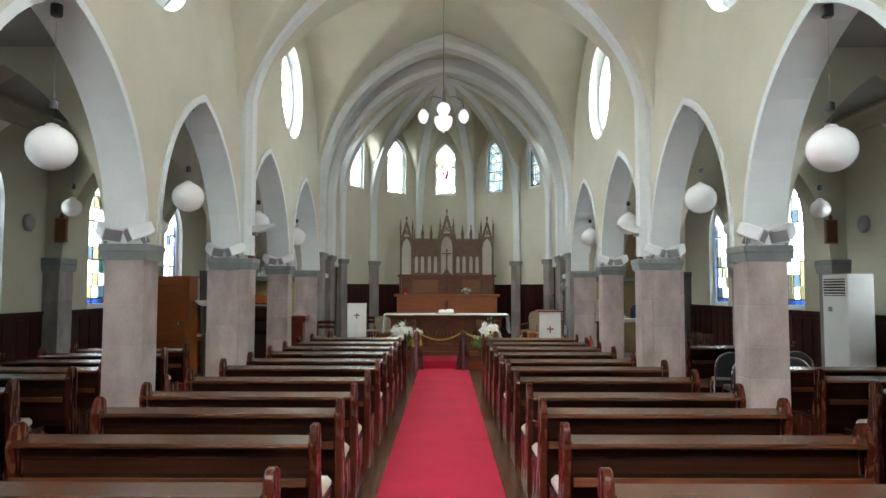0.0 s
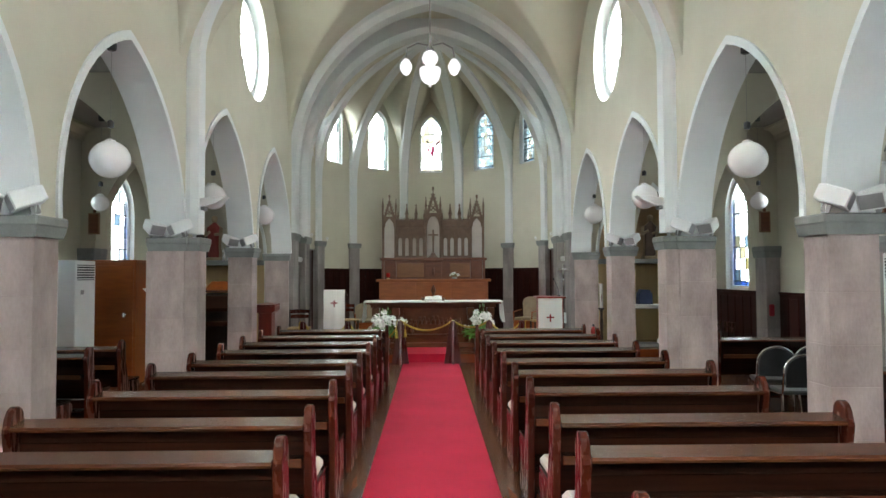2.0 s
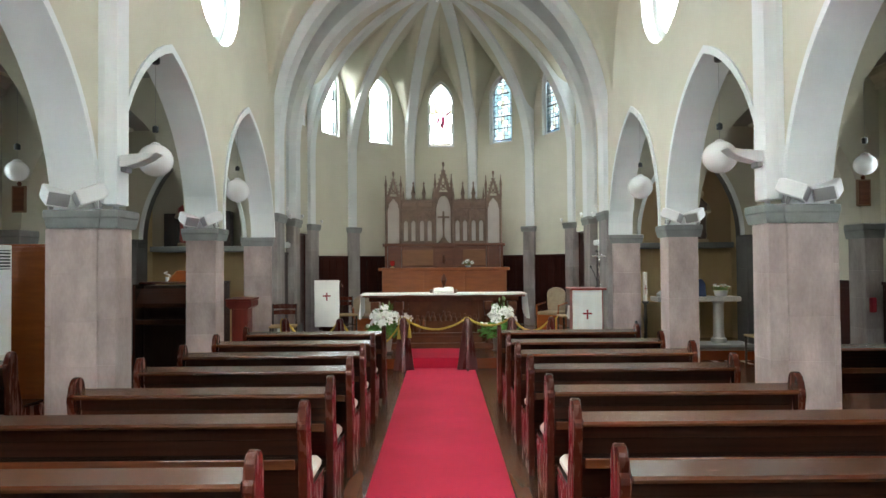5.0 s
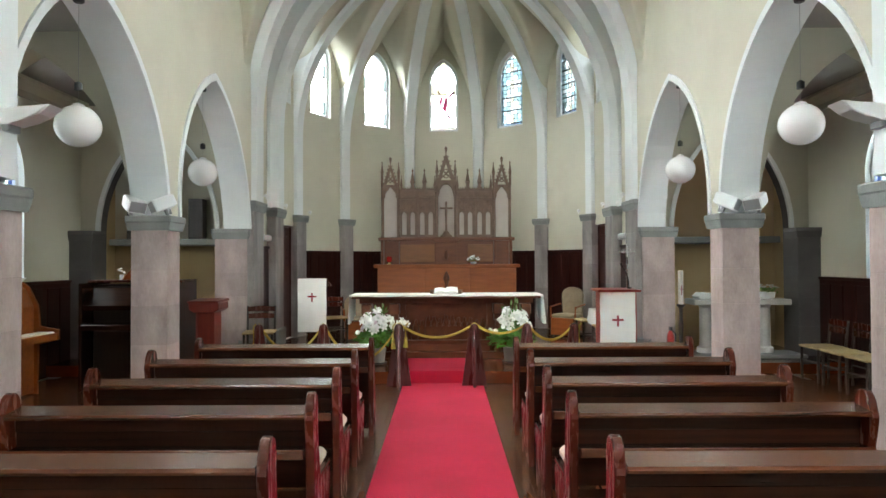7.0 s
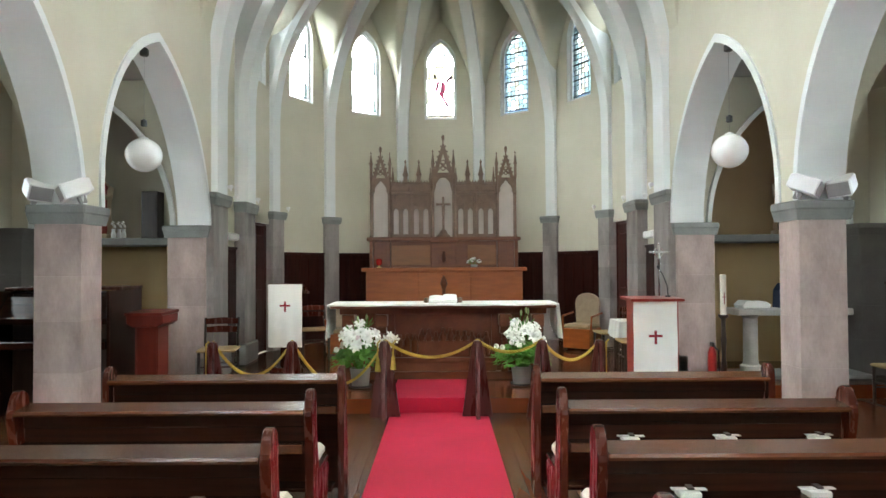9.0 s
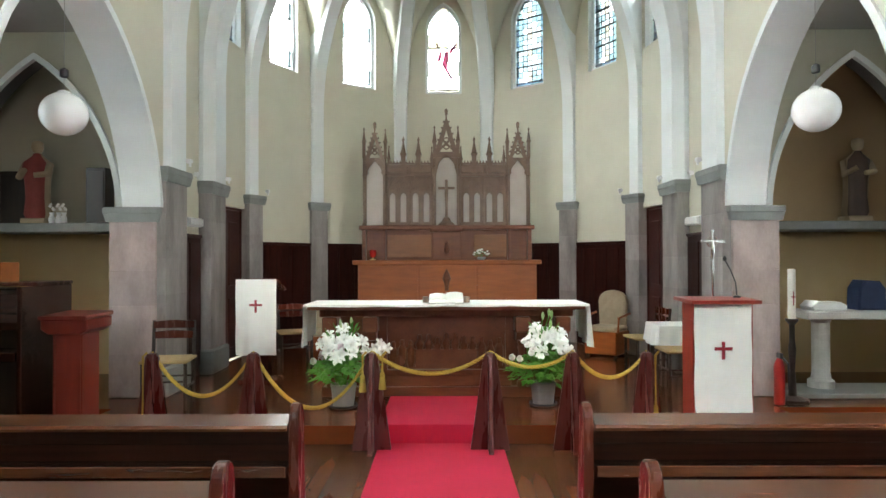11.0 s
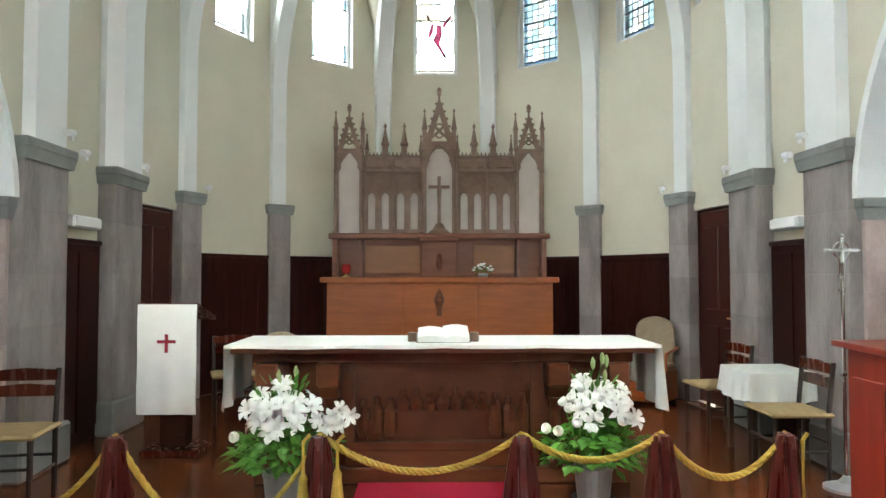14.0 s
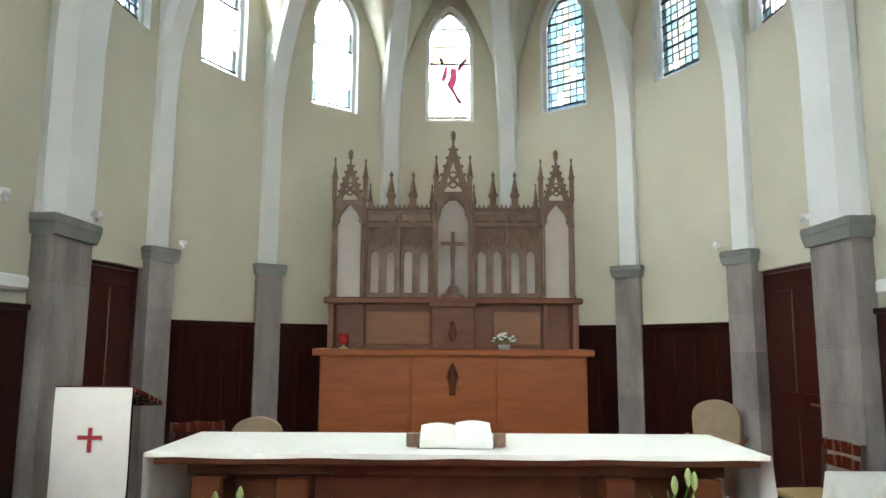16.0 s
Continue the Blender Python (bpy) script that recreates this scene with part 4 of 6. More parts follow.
rngc = random.Random(2)
PEW_Y = {-1: [0.4, 1.25, 2.06, 2.92, 3.87, 4.76, 5.50, 6.43, 7.38, 8.15, 9.06, 9.91, 10.80], 1: [0.4, 1.25, 2.06, 2.92, 3.90, 4.79, 5.51, 6.48, 7.36, 8.15, 9.07, 9.93, 10.80]}
for side in (-1, 1):
    first = None
    for k, y in enumerate(PEW_Y[side]):
        if k == 9:
            first = None
        x0, x1 = ((-2.40, -0.70) if k < 9 else (-2.33, -0.69)) if side < 0 else ((0.65, 2.36) if k < 9 else (0.64, 2.24))
        if first is None:
            first = make_pew(pose(0, y, 0), x0, x1, "pews of the nave")
        else:
            copy_thing(first, pose(0, y, 0))
        cu = make_cushion(pose(-0.955 if side < 0 else 0.91, y, 0.4352, 0, 0, rngc.uniform(-1.5, 1.5)), 0.5) if k not in (2, 7) else None
        make_cushion(pose(side * 1.72, y, 0.4352), 0.7)
    make_pew(pose(0, 11.76, 0), -2.30 if side < 0 else 0.63, -0.66 if side < 0 else 2.27, "pews of the nave", True, "dark wooden kneeling desk in front of the first pew")

# ---- altar ----
t = thing("altar", pose(0.02, 15.2, STAGE), "dark carved wooden altar table with a relief panel on its front", "altar")
H = 0.945
part("table_top", cube(-1.36, 1.36, 0.03, 0.70, H - 0.05, H, bevel=0.008), RELIEF, t)
part("frieze", cube(-1.27, 1.27, 0.22, 0.66, H - 0.13, H - 0.05, bevel=0.006), RELIEF, t)
part("body", cube(-1.18, 1.18, 0.375, 0.66, 0.10, H - 0.13), RELIEF, t)
part("plinth", cube(-1.26, 1.26, 0.28, 0.68, 0.0, 0.10, bevel=0.01), ALTARWOOD, t)
part("base_board", cube(-0.66, 0.66, 0.31, 0.37, 0.10, 0.22, bevel=0.01), ALTARWOOD, t)
bm = cube(-0.68, 0.68, 0.30, 0.376, 0.22, 0.27)
box(bm, -0.68, -0.60, 0.30, 0.376, 0.27, 0.812)
box(bm, 0.60, 0.68, 0.30, 0.376, 0.27, 0.812)
arc = [(0.60 * math.cos(math.pi * (1 - k / 16)), 0.60 + 0.17 * math.sin(math.pi * k / 16)) for k in range(17)]
for p, q in zip(arc, arc[1:]):
    prism(bm, [p, q, (q[0], 0.812), (p[0], 0.812)], "y", 0.32, 0.376)
part("panel_frame", bm, RELIEF, t)
bm = cube(-0.40, 0.40, 0.335, 0.37, 0.46, 0.475)
box(bm, -0.36, -0.32, 0.345, 0.37, 0.29, 0.46)
box(bm, 0.32, 0.36, 0.345, 0.37, 0.29, 0.46)
part("relief_carving", bm, RELIEF, t, "carved table edge of the relief")
rr = random.Random(3)
for k in range(13):
    x = -0.54 + 0.09 * k
    h = 0.60 + rr.uniform(-0.03, 0.03) + (0.05 if k == 6 else 0)
    z0 = 0.475 if 2 < k < 10 else 0.30
    if not 2 < k < 10:
        h -= 0.05
    part("relief_boss", lathe(bmesh.new(), [(0.035, z0), (0.05, z0 + 0.05), (0.045, h - 0.07), (0.022, h - 0.035), (0.026, h - 0.01), (0.018, h + 0.015), (0.0, h + 0.02)], 8, (x, 0.362, 0)), RELIEF, t)
for k in range(7):
    x = -0.28 + 0.09 * k + rr.uniform(-0.02, 0.02)
    part("relief_boss", lathe(bmesh.new(), [(0.012, 0.475), (0.022, 0.48), (0.018, 0.495), (0.0, 0.5)], 6, (x, 0.352, 0)), RELIEF, t)
for x in (-0.47, 0.47):
    part("relief_boss", lathe(bmesh.new(), [(0.05, 0.28), (0.07, 0.33), (0.05, 0.40), (0.025, 0.43), (0.03, 0.46), (0.0, 0.48)], 8, (x, 0.36, 0)), RELIEF, t)
for x in (-1.16, -0.76, 0.76, 1.16):
    bm = cube(x - 0.075, x + 0.075, 0.16, 0.42, 0.66, H - 0.13, bevel=0.012)
    prism(bm, [(0.16, 0.66), (0.24, 0.58), (0.40, 0.56), (0.40, 0.66)], "x", x - 0.06, x + 0.06)
    part("corbel", bm, ALTARWOOD, t)
    bm = lathe(bmesh.new(), [(0.05, 0.10), (0.05, 0.15), (0.034, 0.18), (0.034, 0.48), (0.045, 0.50), (0.034, 0.52), (0.05, 0.57)], 12, (x, 0.30, 0))
    part("colonnette", bm, ALTARWOOD, t)

t = thing("altar_cloth", pose(0.02, 15.2, STAGE + H), "white altar cloth hanging over both ends of the altar", "cloth")
bm = bmesh.new()
n = 60
row = []
for k in range(n + 1):
    x = -1.385 + 2.77 * k / n
    row.append((x, 0.0 + 0.004 * math.sin(x * 9), -0.012 - 0.006 * abs(math.sin(x * 5.0))))
for (x0, y0, d0), (x1, y1, d1) in zip(row, row[1:]):
    v = [bm.verts.new(c) for c in ((x0, y0, 0.006), (x1, y1, 0.006), (x1, 0.72, 0.006), (x0, 0.72, 0.006), (x0, y0, d0), (x1, y1, d1))]
    bm.faces.new(v[:4])
    bm.faces.new((v[4], v[5], v[1], v[0]))
bmesh.ops.remove_doubles(bm, verts=bm.verts, dist=1e-4)
part("top_cloth", bm, LINEN, t)
for s in (-1, 1):
    bm = bmesh.new()
    g = []
    for k in range(25):
        u = k / 24
        y = -0.005 + 0.73 * u
        col = []
        for j in range(7):
            v = j / 6
            drop = 0.006 - (0.42 - 0.09 * u * u) * v
            wave = 0.022 * v * math.sin(u * 21 + 1.5 * s)
            col.append((s * (1.385 + 0.004 + 0.02 * v + wave), y + 0.01 * v * math.sin(u * 14), drop))
        g.append(col)
    for off in (0.0, 0.004):
        vs = [[bm.verts.new((x - s * off, y, z)) for x, y, z in col] for col in g]
        for a, b in zip(vs, vs[1:]):
            for j in range(6):
                bm.faces.new((a[j], b[j], b[j + 1], a[j + 1]))
    part("side_drape", bm, LINEN, t, "folded end of the white cloth", smooth=True)

t = thing("open_book", pose(0.02, 15.36, STAGE + H + 0.007), "open white book on a low dark wooden stand", "book")
part("stand", prism(bmesh.new(), [(0.0, 0), (0.24, 0), (0.24, 0.05), (0.22, 0.05), (0.0, 0.012)], "x", -0.18, 0.18), DARKWOOD, t)
for s in (-1, 1):
    part("roller", lathe(bmesh.new(), [(0.02, -0.03), (0.03, -0.03), (0.03, 0.03), (0.02, 0.03)], 10, (s * 0.205, 0.03, 0.036)), OAK, t)
    bm = bmesh.new()
    g = []
    for k in range(9):
        u = k / 8
        x = s * u * 0.17
        z = 0.012 * math.sin(u * math.pi) + 0.024
        g.append([(x, -0.03 - 0.008 * s, 0.012 + z), (x, 0.23, 0.056 + z + (0.012 if s > 0 else 0)), (x, 0.23, 0.055), (x, -0.03 - 0.008 * s, 0.006)])
    vs = [[bm.verts.new(c) for c in col] for col in g]
    for a, b in zip(vs, vs[1:]):
        for j in range(4):
            bm.faces.new((a[j], b[j], b[(j + 1) % 4], a[(j + 1) % 4]))
    bm.faces.new(vs[0])
    bm.faces.new(vs[-1])
    part("page_block", bm, PAPER, t)

# ---- reredos ----
RY = 19.5
RX = 0.04
t = thing("reredos", pose(RX, RY, STAGE), "tall carved Gothic wooden reredos with pinnacles and white niches", "reredos")
X = lambda c: (c - 409) / 263.0
Z = lambda c: 1.5 - STAGE + (690 - c) / 263.0
part("plinth", cube(X(35), X(788), 0.0, 0.45, 0, Z(703)), HONEY, t)
for a, b in ((38, 288), (294, 532), (538, 784)):
    part("plinth_panel", cube(X(a), X(b), -0.014, 0.0, 0.04, Z(708), bevel=0.005), HONEY, t)
bm = lathe(bmesh.new(), [(0.0, 0), (0.035, 0.01), (0.03, 0.08), (0.05, 0.16), (0.07, 0.2), (0.05, 0.26), (0.02, 0.33), (0.0, 0.36)], 10, (0, -0.016, Z(815)))
part("plinth_ornament", bm, RELIEF, t, "small dark carved ornament")
part("ledge", cube(X(15), X(806), -0.08, 0.45, Z(703), Z(684), bevel=0.012), HONEY, t)
part("predella", cube(X(52), X(768), 0.16, 0.45, Z(684), Z(556)), ALTARWOOD, t)
for a, b in ((140, 152), (668, 680), (52, 68), (752, 768)):
    part("predella_post", cube(X(a), X(b), 0.02, 0.16, Z(684), Z(556), bevel=0.004), ALTARWOOD, t)
for a, b in ((156, 344), (526, 664)):
    part("predella_panel", cube(X(a), X(b), 0.145, 0.16, Z(672), Z(576), bevel=0.006), PREDELLA, t)
part("cornice", cube(X(40), X(780), -0.02, 0.45, Z(556), Z(538), bevel=0.012), ALTARWOOD, t)
tb = part("tabernacle", cube(X(350), X(468), -0.02, 0.16, Z(684), Z(552), bevel=0.008), ALTARWOOD, t)
part("tabernacle_moulding", cube(X(342), X(476), -0.05, 0.16, Z(566), Z(548), bevel=0.01), ALTARWOOD, tb)
bm = prism(bmesh.new(), [(X(382), Z(668)), (X(436), Z(668))] + pointed(X(436), X(382), Z(625), Z(592), 6), "y", -0.034, -0.019)
part("tabernacle_door", bm, RELIEF, tb)
part("tabernacle_boss", lathe(bmesh.new(), [(0.0, 0.0), (0.03, 0.02), (0.045, 0.09), (0.025, 0.16), (0.03, 0.19), (0.0, 0.22)], 8, (0, -0.03, Z(662))), RELIEF, tb)
# upper stage
UY = 0.10
part("back_panel", cube(X(150), X(668), UY + 0.20, UY + 0.24, Z(538), Z(300)), OAK, t)


def pinnacle(x, z0, z1, w, y=UY + 0.06, parent=t):
    """A slender square pinnacle: shaft, gablet collar, spire and knob."""
    w *= 1.15
    zs = z0 + (z1 - z0) * 0.55
    bm = cube(x - w / 2, x + w / 2, y - w / 2, y + w / 2, z0, zs)
    box(bm, x - w * 0.72, x + w * 0.72, y - w * 0.72, y + w * 0.72, zs - w * 0.5, zs + w * 0.15, bevel=w * 0.15)
    lathe(bm, [(w * 0.62, zs), (w * 0.14, z1 - w * 1.2), (w * 0.34, z1 - w * 0.8), (w * 0.14, z1 - w * 0.4), (0.0, z1)], 4, (x, y, 0))
    return part("pinnacle", bm, OAK, parent)


def gable(x, half, z0, z1, y0, y1, cusp):
    """An openwork crocketed gable over a pointed opening."""
    bm = bmesh.new()
    out = [(x - half, z0), (x + half, z0), (x, z1)]
    w = half * 0.30
    inner = [(x - half + w * 1.5, z0 + w * 0.8), (x + half - w * 1.5, z0 + w * 0.8), (x, z1 - w * 3.6)]
    zc = z0 + (z1 - z0) * 0.34
    slab(bm, out, [inner], lambda u, v, q: (u, q, v), y0, y1, 0, 0)
    r = half * 0.30
    for k in range(4):
        a0 = math.pi / 2 * k
        tube(bm, [(x + 0.75 * r * math.cos(a0) + 0.72 * r * math.cos(a), y0 + 0.02, zc + 0.75 * r * math.sin(a0) + 0.72 * r * math.sin(a)) for a in [2 * math.pi * q / 10 for q in range(11)]], 0.011, 5)
    for k in range(4):
        a = math.pi / 2 * k + math.pi / 4
        tube(bm, [(x + r * 1.2 * math.cos(a), y0 + 0.01, zc + r * 1.2 * math.sin(a)), (x + r * 2.2 * math.cos(a), y0 + 0.01, zc + r * 2.2 * math.sin(a))], 0.012, 5)
    for k in range(1, 7):
        f = k / 7
        for s in (-1, 1):
            cx, cz = x + s * half * (1 - f) + s * 0.012, z0 + (z1 - z0) * f
            lathe(bm, [(0.0, -0.016), (0.017, -0.004), (0.013, 0.014), (0.0, 0.024)], 5, (cx, (y0 + y1) / 2, cz))
    lathe(bm, [(0.014, -0.03), (0.014, 0.015), (0.034, 0.03), (0.02, 0.045), (0.032, 0.075), (0.02, 0.11), (0.0, 0.125)], 8, (x, (y0 + y1) / 2, z1))
    part("gable", bm, OAK, t)


def cusped(u0, u1, z0, z1, zt, n=10):
    """Outline of an opening with a cusped pointed head."""
    uc = (u0 + u1) / 2
    half = (u1 - u0) / 2
    head = pointed(u0, u1, z1, zt, 8)
    return [(u0, z0)] + [(uc + (u - uc) * (1 - (0.16 if k % 4 == 2 else 0.0)), z) for k, (u, z) in enumerate(head)] + [(u1, z0)]


for s in (-1, 1):
    xa, xb = sorted((s * 1.33, s * 0.985))
    xm = (xa + xb) / 2
    bm = slab(bmesh.new(), [(xa, Z(538)), (xb, Z(538)), (xb, Z(250)), (xa, Z(250))], [cusped(xa + 0.04, xb - 0.04, Z(536), Z(335), Z(262))], lambda u, v, q: (u, q, v), UY - 0.02, UY + 0.03, 0, 0)
    part("tower_frame", bm, OAK, t)
    part("tower_panel", cube(xa + 0.01, xb - 0.01, UY + 0.10, UY + 0.14, Z(538), Z(255)), NICHE, t, "pale grey-white niche back")
    for x in (xa, xb):
        part("tower_shaft", lathe(bmesh.new(), [(0.03, 0), (0.03, 0.03), (0.019, 0.05), (0.019, Z(330) - Z(538)), (0.03, Z(325) - Z(538)), (0.019, Z(318) - Z(538)), (0.019, Z(255) - Z(538)), (0.032, Z(248) - Z(538))], 8, (x, UY - 0.02, Z(538))), OAK, t)
        pinnacle(x, Z(252), Z(118) if abs(x) > 1.2 else Z(122), 0.042, UY - 0.01)
    gable(xm, 0.16, Z(262), Z(128), UY - 0.03, UY + 0.02, 0)
    # wing of two bays, each with twin lancets under a traceried head
    wa, wb = sorted((s * 0.975, s * 0.225))
    bw = (wb - wa) / 2
    for k in range(2):
        u0 = wa + bw * k
        mid = u0 + bw / 2
        holes = [lancet(mid - 0.088, 0.094, Z(522), Z(415), Z(396), 4), lancet(mid + 0.088, 0.094, Z(522), Z(415), Z(396), 4)]
        bm = slab(bmesh.new(), [(u0, Z(538)), (u0 + bw, Z(538)), (u0 + bw, Z(318)), (u0, Z(318))], holes, lambda u, v, q: (u, q, v), UY + 0.07, UY + 0.11, 0, 0)
        part("wing_bay", bm, OAK, t)
        part("wing_panel", cube(mid - 0.17, mid + 0.17, UY + 0.16, UY + 0.18, Z(530), Z(392)), NICHE, t, "pale panel behind narrow lancets")
        bm = bmesh.new()
        for c, h, z0, z1 in ((mid, bw / 2 - 0.025, 396, 322), (mid - 0.088, 0.075, 392, 352), (mid + 0.088, 0.075, 392, 352)):
            tube(bm, [(u, UY + 0.058, z) for u, z in pointed(c - h, c + h, Z(z0), Z(z1), 6)], 0.009, 5)
        for dx, cz, r in ((-0.088, 374, 0.036), (0.088, 374, 0.036), (0, 352, 0.045), (-0.12, 334, 0.026), (0.12, 334, 0.026)):
            for q4 in range(4):
                a4 = math.pi / 2 * q4 + math.pi / 4
                tube(bm, [(mid + dx + 0.5 * r * math.cos(a4) + 0.55 * r * math.cos(a), UY + 0.060, Z(cz) + 0.5 * r * math.sin(a4) + 0.55 * r * math.sin(a)) for a in [2 * math.pi * q / 8 for q in range(9)]], 0.0055, 4)
        part("tracery", bm, OAK, t)
        part("frieze_panel", cube(u0 + 0.02, u0 + bw - 0.02, UY + 0.03, UY + 0.06, Z(312), Z(286), bevel=0.008), OAK, t)
        part("mullion", cube(u0 - 0.02, u0 + 0.02, UY + 0.03, UY + 0.08, Z(538), Z(320), bevel=0.006), OAK, t)
    part("wing_beam", cube(wa, wb, UY + 0.03, UY + 0.22, Z(328), Z(318), bevel=0.006), OAK, t)
    part("frieze", cube(wa, wb, UY + 0.06, UY + 0.20, Z(318), Z(274)), OAK, t)
    part("frieze_rail", cube(wa, wb, UY + 0.02, UY + 0.20, Z(276), Z(270), bevel=0.004), OAK, t)
    for k in range(15):
        u = wa + (wb - wa) * (k + 0.5) / 15
        part("cresting", lathe(bmesh.new(), [(0.012, 0), (0.018, 0.015), (0.006, 0.03), (0.012, 0.036), (0.0, 0.046)], 5, (u, UY + 0.06, Z(270))), OAK, t)
    for c in (225, 290):
        pinnacle(s * abs(X(c)), Z(318), Z(155), 0.062)
    pinnacle(s * abs(X(347)), Z(318), Z(195), 0.040)
    pinnacle(s * abs(X(163)), Z(318), Z(192), 0.036)
    pinnacle(s * abs(X(359)), Z(260), Z(110), 0.046, UY - 0.01)
    part("centre_shaft", lathe(bmesh.new(), [(0.035, 0), (0.035, 0.03), (0.022, 0.05), (0.022, Z(300) - Z(538)), (0.035, Z(290) - Z(538)), (0.022, Z(282) - Z(538)), (0.03, Z(256) - Z(538))], 8, (s * 0.205, UY - 0.03, Z(538))), OAK, t)
bm = slab(bmesh.new(), [(-0.21, Z(538)), (0.21, Z(538)), (0.21, Z(225)), (-0.21, Z(225))], [cusped(-0.165, 0.165, Z(536), Z(315), Z(240))], lambda u, v, q: (u, q, v), UY - 0.03, UY + 0.04, 0, 0)
part("centre_frame", bm, OAK, t)
part("centre_panel", cube(-0.2, 0.2, UY + 0.16, UY + 0.19, Z(538), Z(250)), NICHE, t, "pale niche back behind the crucifix")
gable(0.0, 0.21, Z(250), Z(72), UY - 0.05, UY + 0.01, 0)
bm = bmesh.new()
tube(bm, [(u, UY - 0.045, z) for u, z in pointed(-0.165, 0.165, Z(315), Z(236), 8)], 0.014, 6)
part("arch_moulding", bm, OAK, t)

t = thing("altar_crucifix", pose(RX, RY + UY + 0.06, STAGE + Z(538) + 0.001), "dark wooden crucifix in the central niche", "crucifix")
bm = lathe(bmesh.new(), [(0.14, 0), (0.13, 0.03), (0.08, 0.07), (0.05, 0.13), (0.02, 0.15)], 12)
part("foot", bm, OAK, t)
bm = cube(-0.022, 0.022, -0.012, 0.012, 0.14, 0.75, bevel=0.004)
box(bm, -0.135, 0.135, -0.012, 0.012, 0.59, 0.632, bevel=0.004)
lathe(bm, [(0.018, 0.30), (0.026, 0.45), (0.03, 0.58), (0.012, 0.60), (0.02, 0.64), (0.0, 0.665)], 8, (0, -0.02, 0))
part("cross", bm, OAK, t)

t = thing("sanctuary_lamp", pose(RX + X(97), RY + 0.07, STAGE + Z(684) + 0.001), "small red glass sanctuary lamp on the ledge", "lamp")
REDGLASS = surf("red_lamp_glass", (0.35, 0.012, 0.012), (0.5, 0.03, 0.02), 8, 0.15, 0.05, 0.0)
part("foot", lathe(bmesh.new(), [(0.045, 0), (0.045, 0.012), (0.015, 0.02), (0.015, 0.04)], 12), BRASS, t)
part("cup", lathe(bmesh.new(), [(0.02, 0.04), (0.05, 0.06), (0.055, 0.13), (0.045, 0.16), (0.04, 0.16), (0.0, 0.155)], 14), REDGLASS, t)
t = thing("small_bouquet", pose(RX + X(556), RY + 0.04, STAGE + Z(684) + 0.001), "small bunch of white flowers and leaves on the ledge", "flowers")
part("bowl", lathe(bmesh.new(), [(0.05, 0), (0.07, 0.03), (0.06, 0.05), (0.0, 0.05)], 12), GREYMETAL, t)
rr = random.Random(11)
leafy = bmesh.new()
for k in range(46):
    a, e = rr.uniform(0, 6.28), rr.uniform(0.1, 1.3)
    c = Vector((0.11 * math.cos(a) * math.cos(e), 0.09 * math.sin(a) * math.cos(e), 0.05 + 0.09 * math.sin(e)))
    d = Vector((rr.uniform(-1, 1), rr.uniform(-1, 1), rr.uniform(-0.3, 1))).normalized() * 0.035
    s = d.cross(Vector((0.3, 0.2, 1))).normalized() * 0.012
    leafy.faces.new([leafy.verts.new(c + q) for q in (-d, s, d, -s)])
part("leaves", leafy, LEAF, t)
for k in range(18):
    a, e = rr.uniform(0, 6.28), rr.uniform(0.2, 1.4)
    c = (0.13 * math.cos(a) * math.cos(e), 0.09 * math.sin(a) * math.cos(e), 0.06 + 0.11 * math.sin(e))
    part("blossom", lathe(bmesh.new(), [(0.0, -0.012), (0.018, -0.004), (0.022, 0.01), (0.012, 0.016), (0.0, 0.012)], 7, c), PETAL, t)


# ---- flower arrangements ----
def lily_mesh(name, mat, size=0.085):
    bm = bmesh.new()
    for k in range(6):
        a = math.pi / 3 * k
        w = size * (0.26 if k % 2 else 0.34)
        prof = [(0.012, 0.0, 0.12), (0.35, 0.42, 0.75), (0.72, 0.60, 1.0), (1.0, 0.52, 0.45), (1.12, 0.40, 0.05)]
        ring = []
        for r, z, q in prof:
            c = Vector((math.cos(a) * r * size, math.sin(a) * r * size, z * size))
            s = Vector((-math.sin(a), math.cos(a), 0)) * w * q
            ring.append((bm.verts.new(c - s + Vector((0, 0, 0.10 * size * q))), bm.verts.new(c), bm.verts.new(c + s + Vector((0, 0, 0.10 * size * q)))))
        for p, q in zip(ring, ring[1:]):
            bm.faces.new((p[0], p[1], q[1], q[0]))
            bm.faces.new((p[1], p[2], q[2], q[1]))
    for k in range(4):
        a = math.pi / 2 * k
        tube(bm, [(0, 0, 0.05 * size), (0.16 * size * math.cos(a), 0.16 * size * math.sin(a), 0.75 * size)], 0.0022, 4)
    me = mesh_of(bm, name, mat)
    me.polygons.foreach_set("use_smooth", [True] * len(me.polygons))
    return me


LILY, PINK_LILY = lily_mesh("lily", PETAL, 0.068), lily_mesh("lily", PINKPETAL, 0.085)
ROSE = mesh_of(lathe(bmesh.new(), [(0.0, -0.02), (0.026, -0.012), (0.034, 0.008), (0.03, 0.024), (0.018, 0.028), (0.02, 0.018), (0.0, 0.02)], 9), "rose", PETAL)
ROSE.polygons.foreach_set("use_smooth", [True] * len(ROSE.polygons))


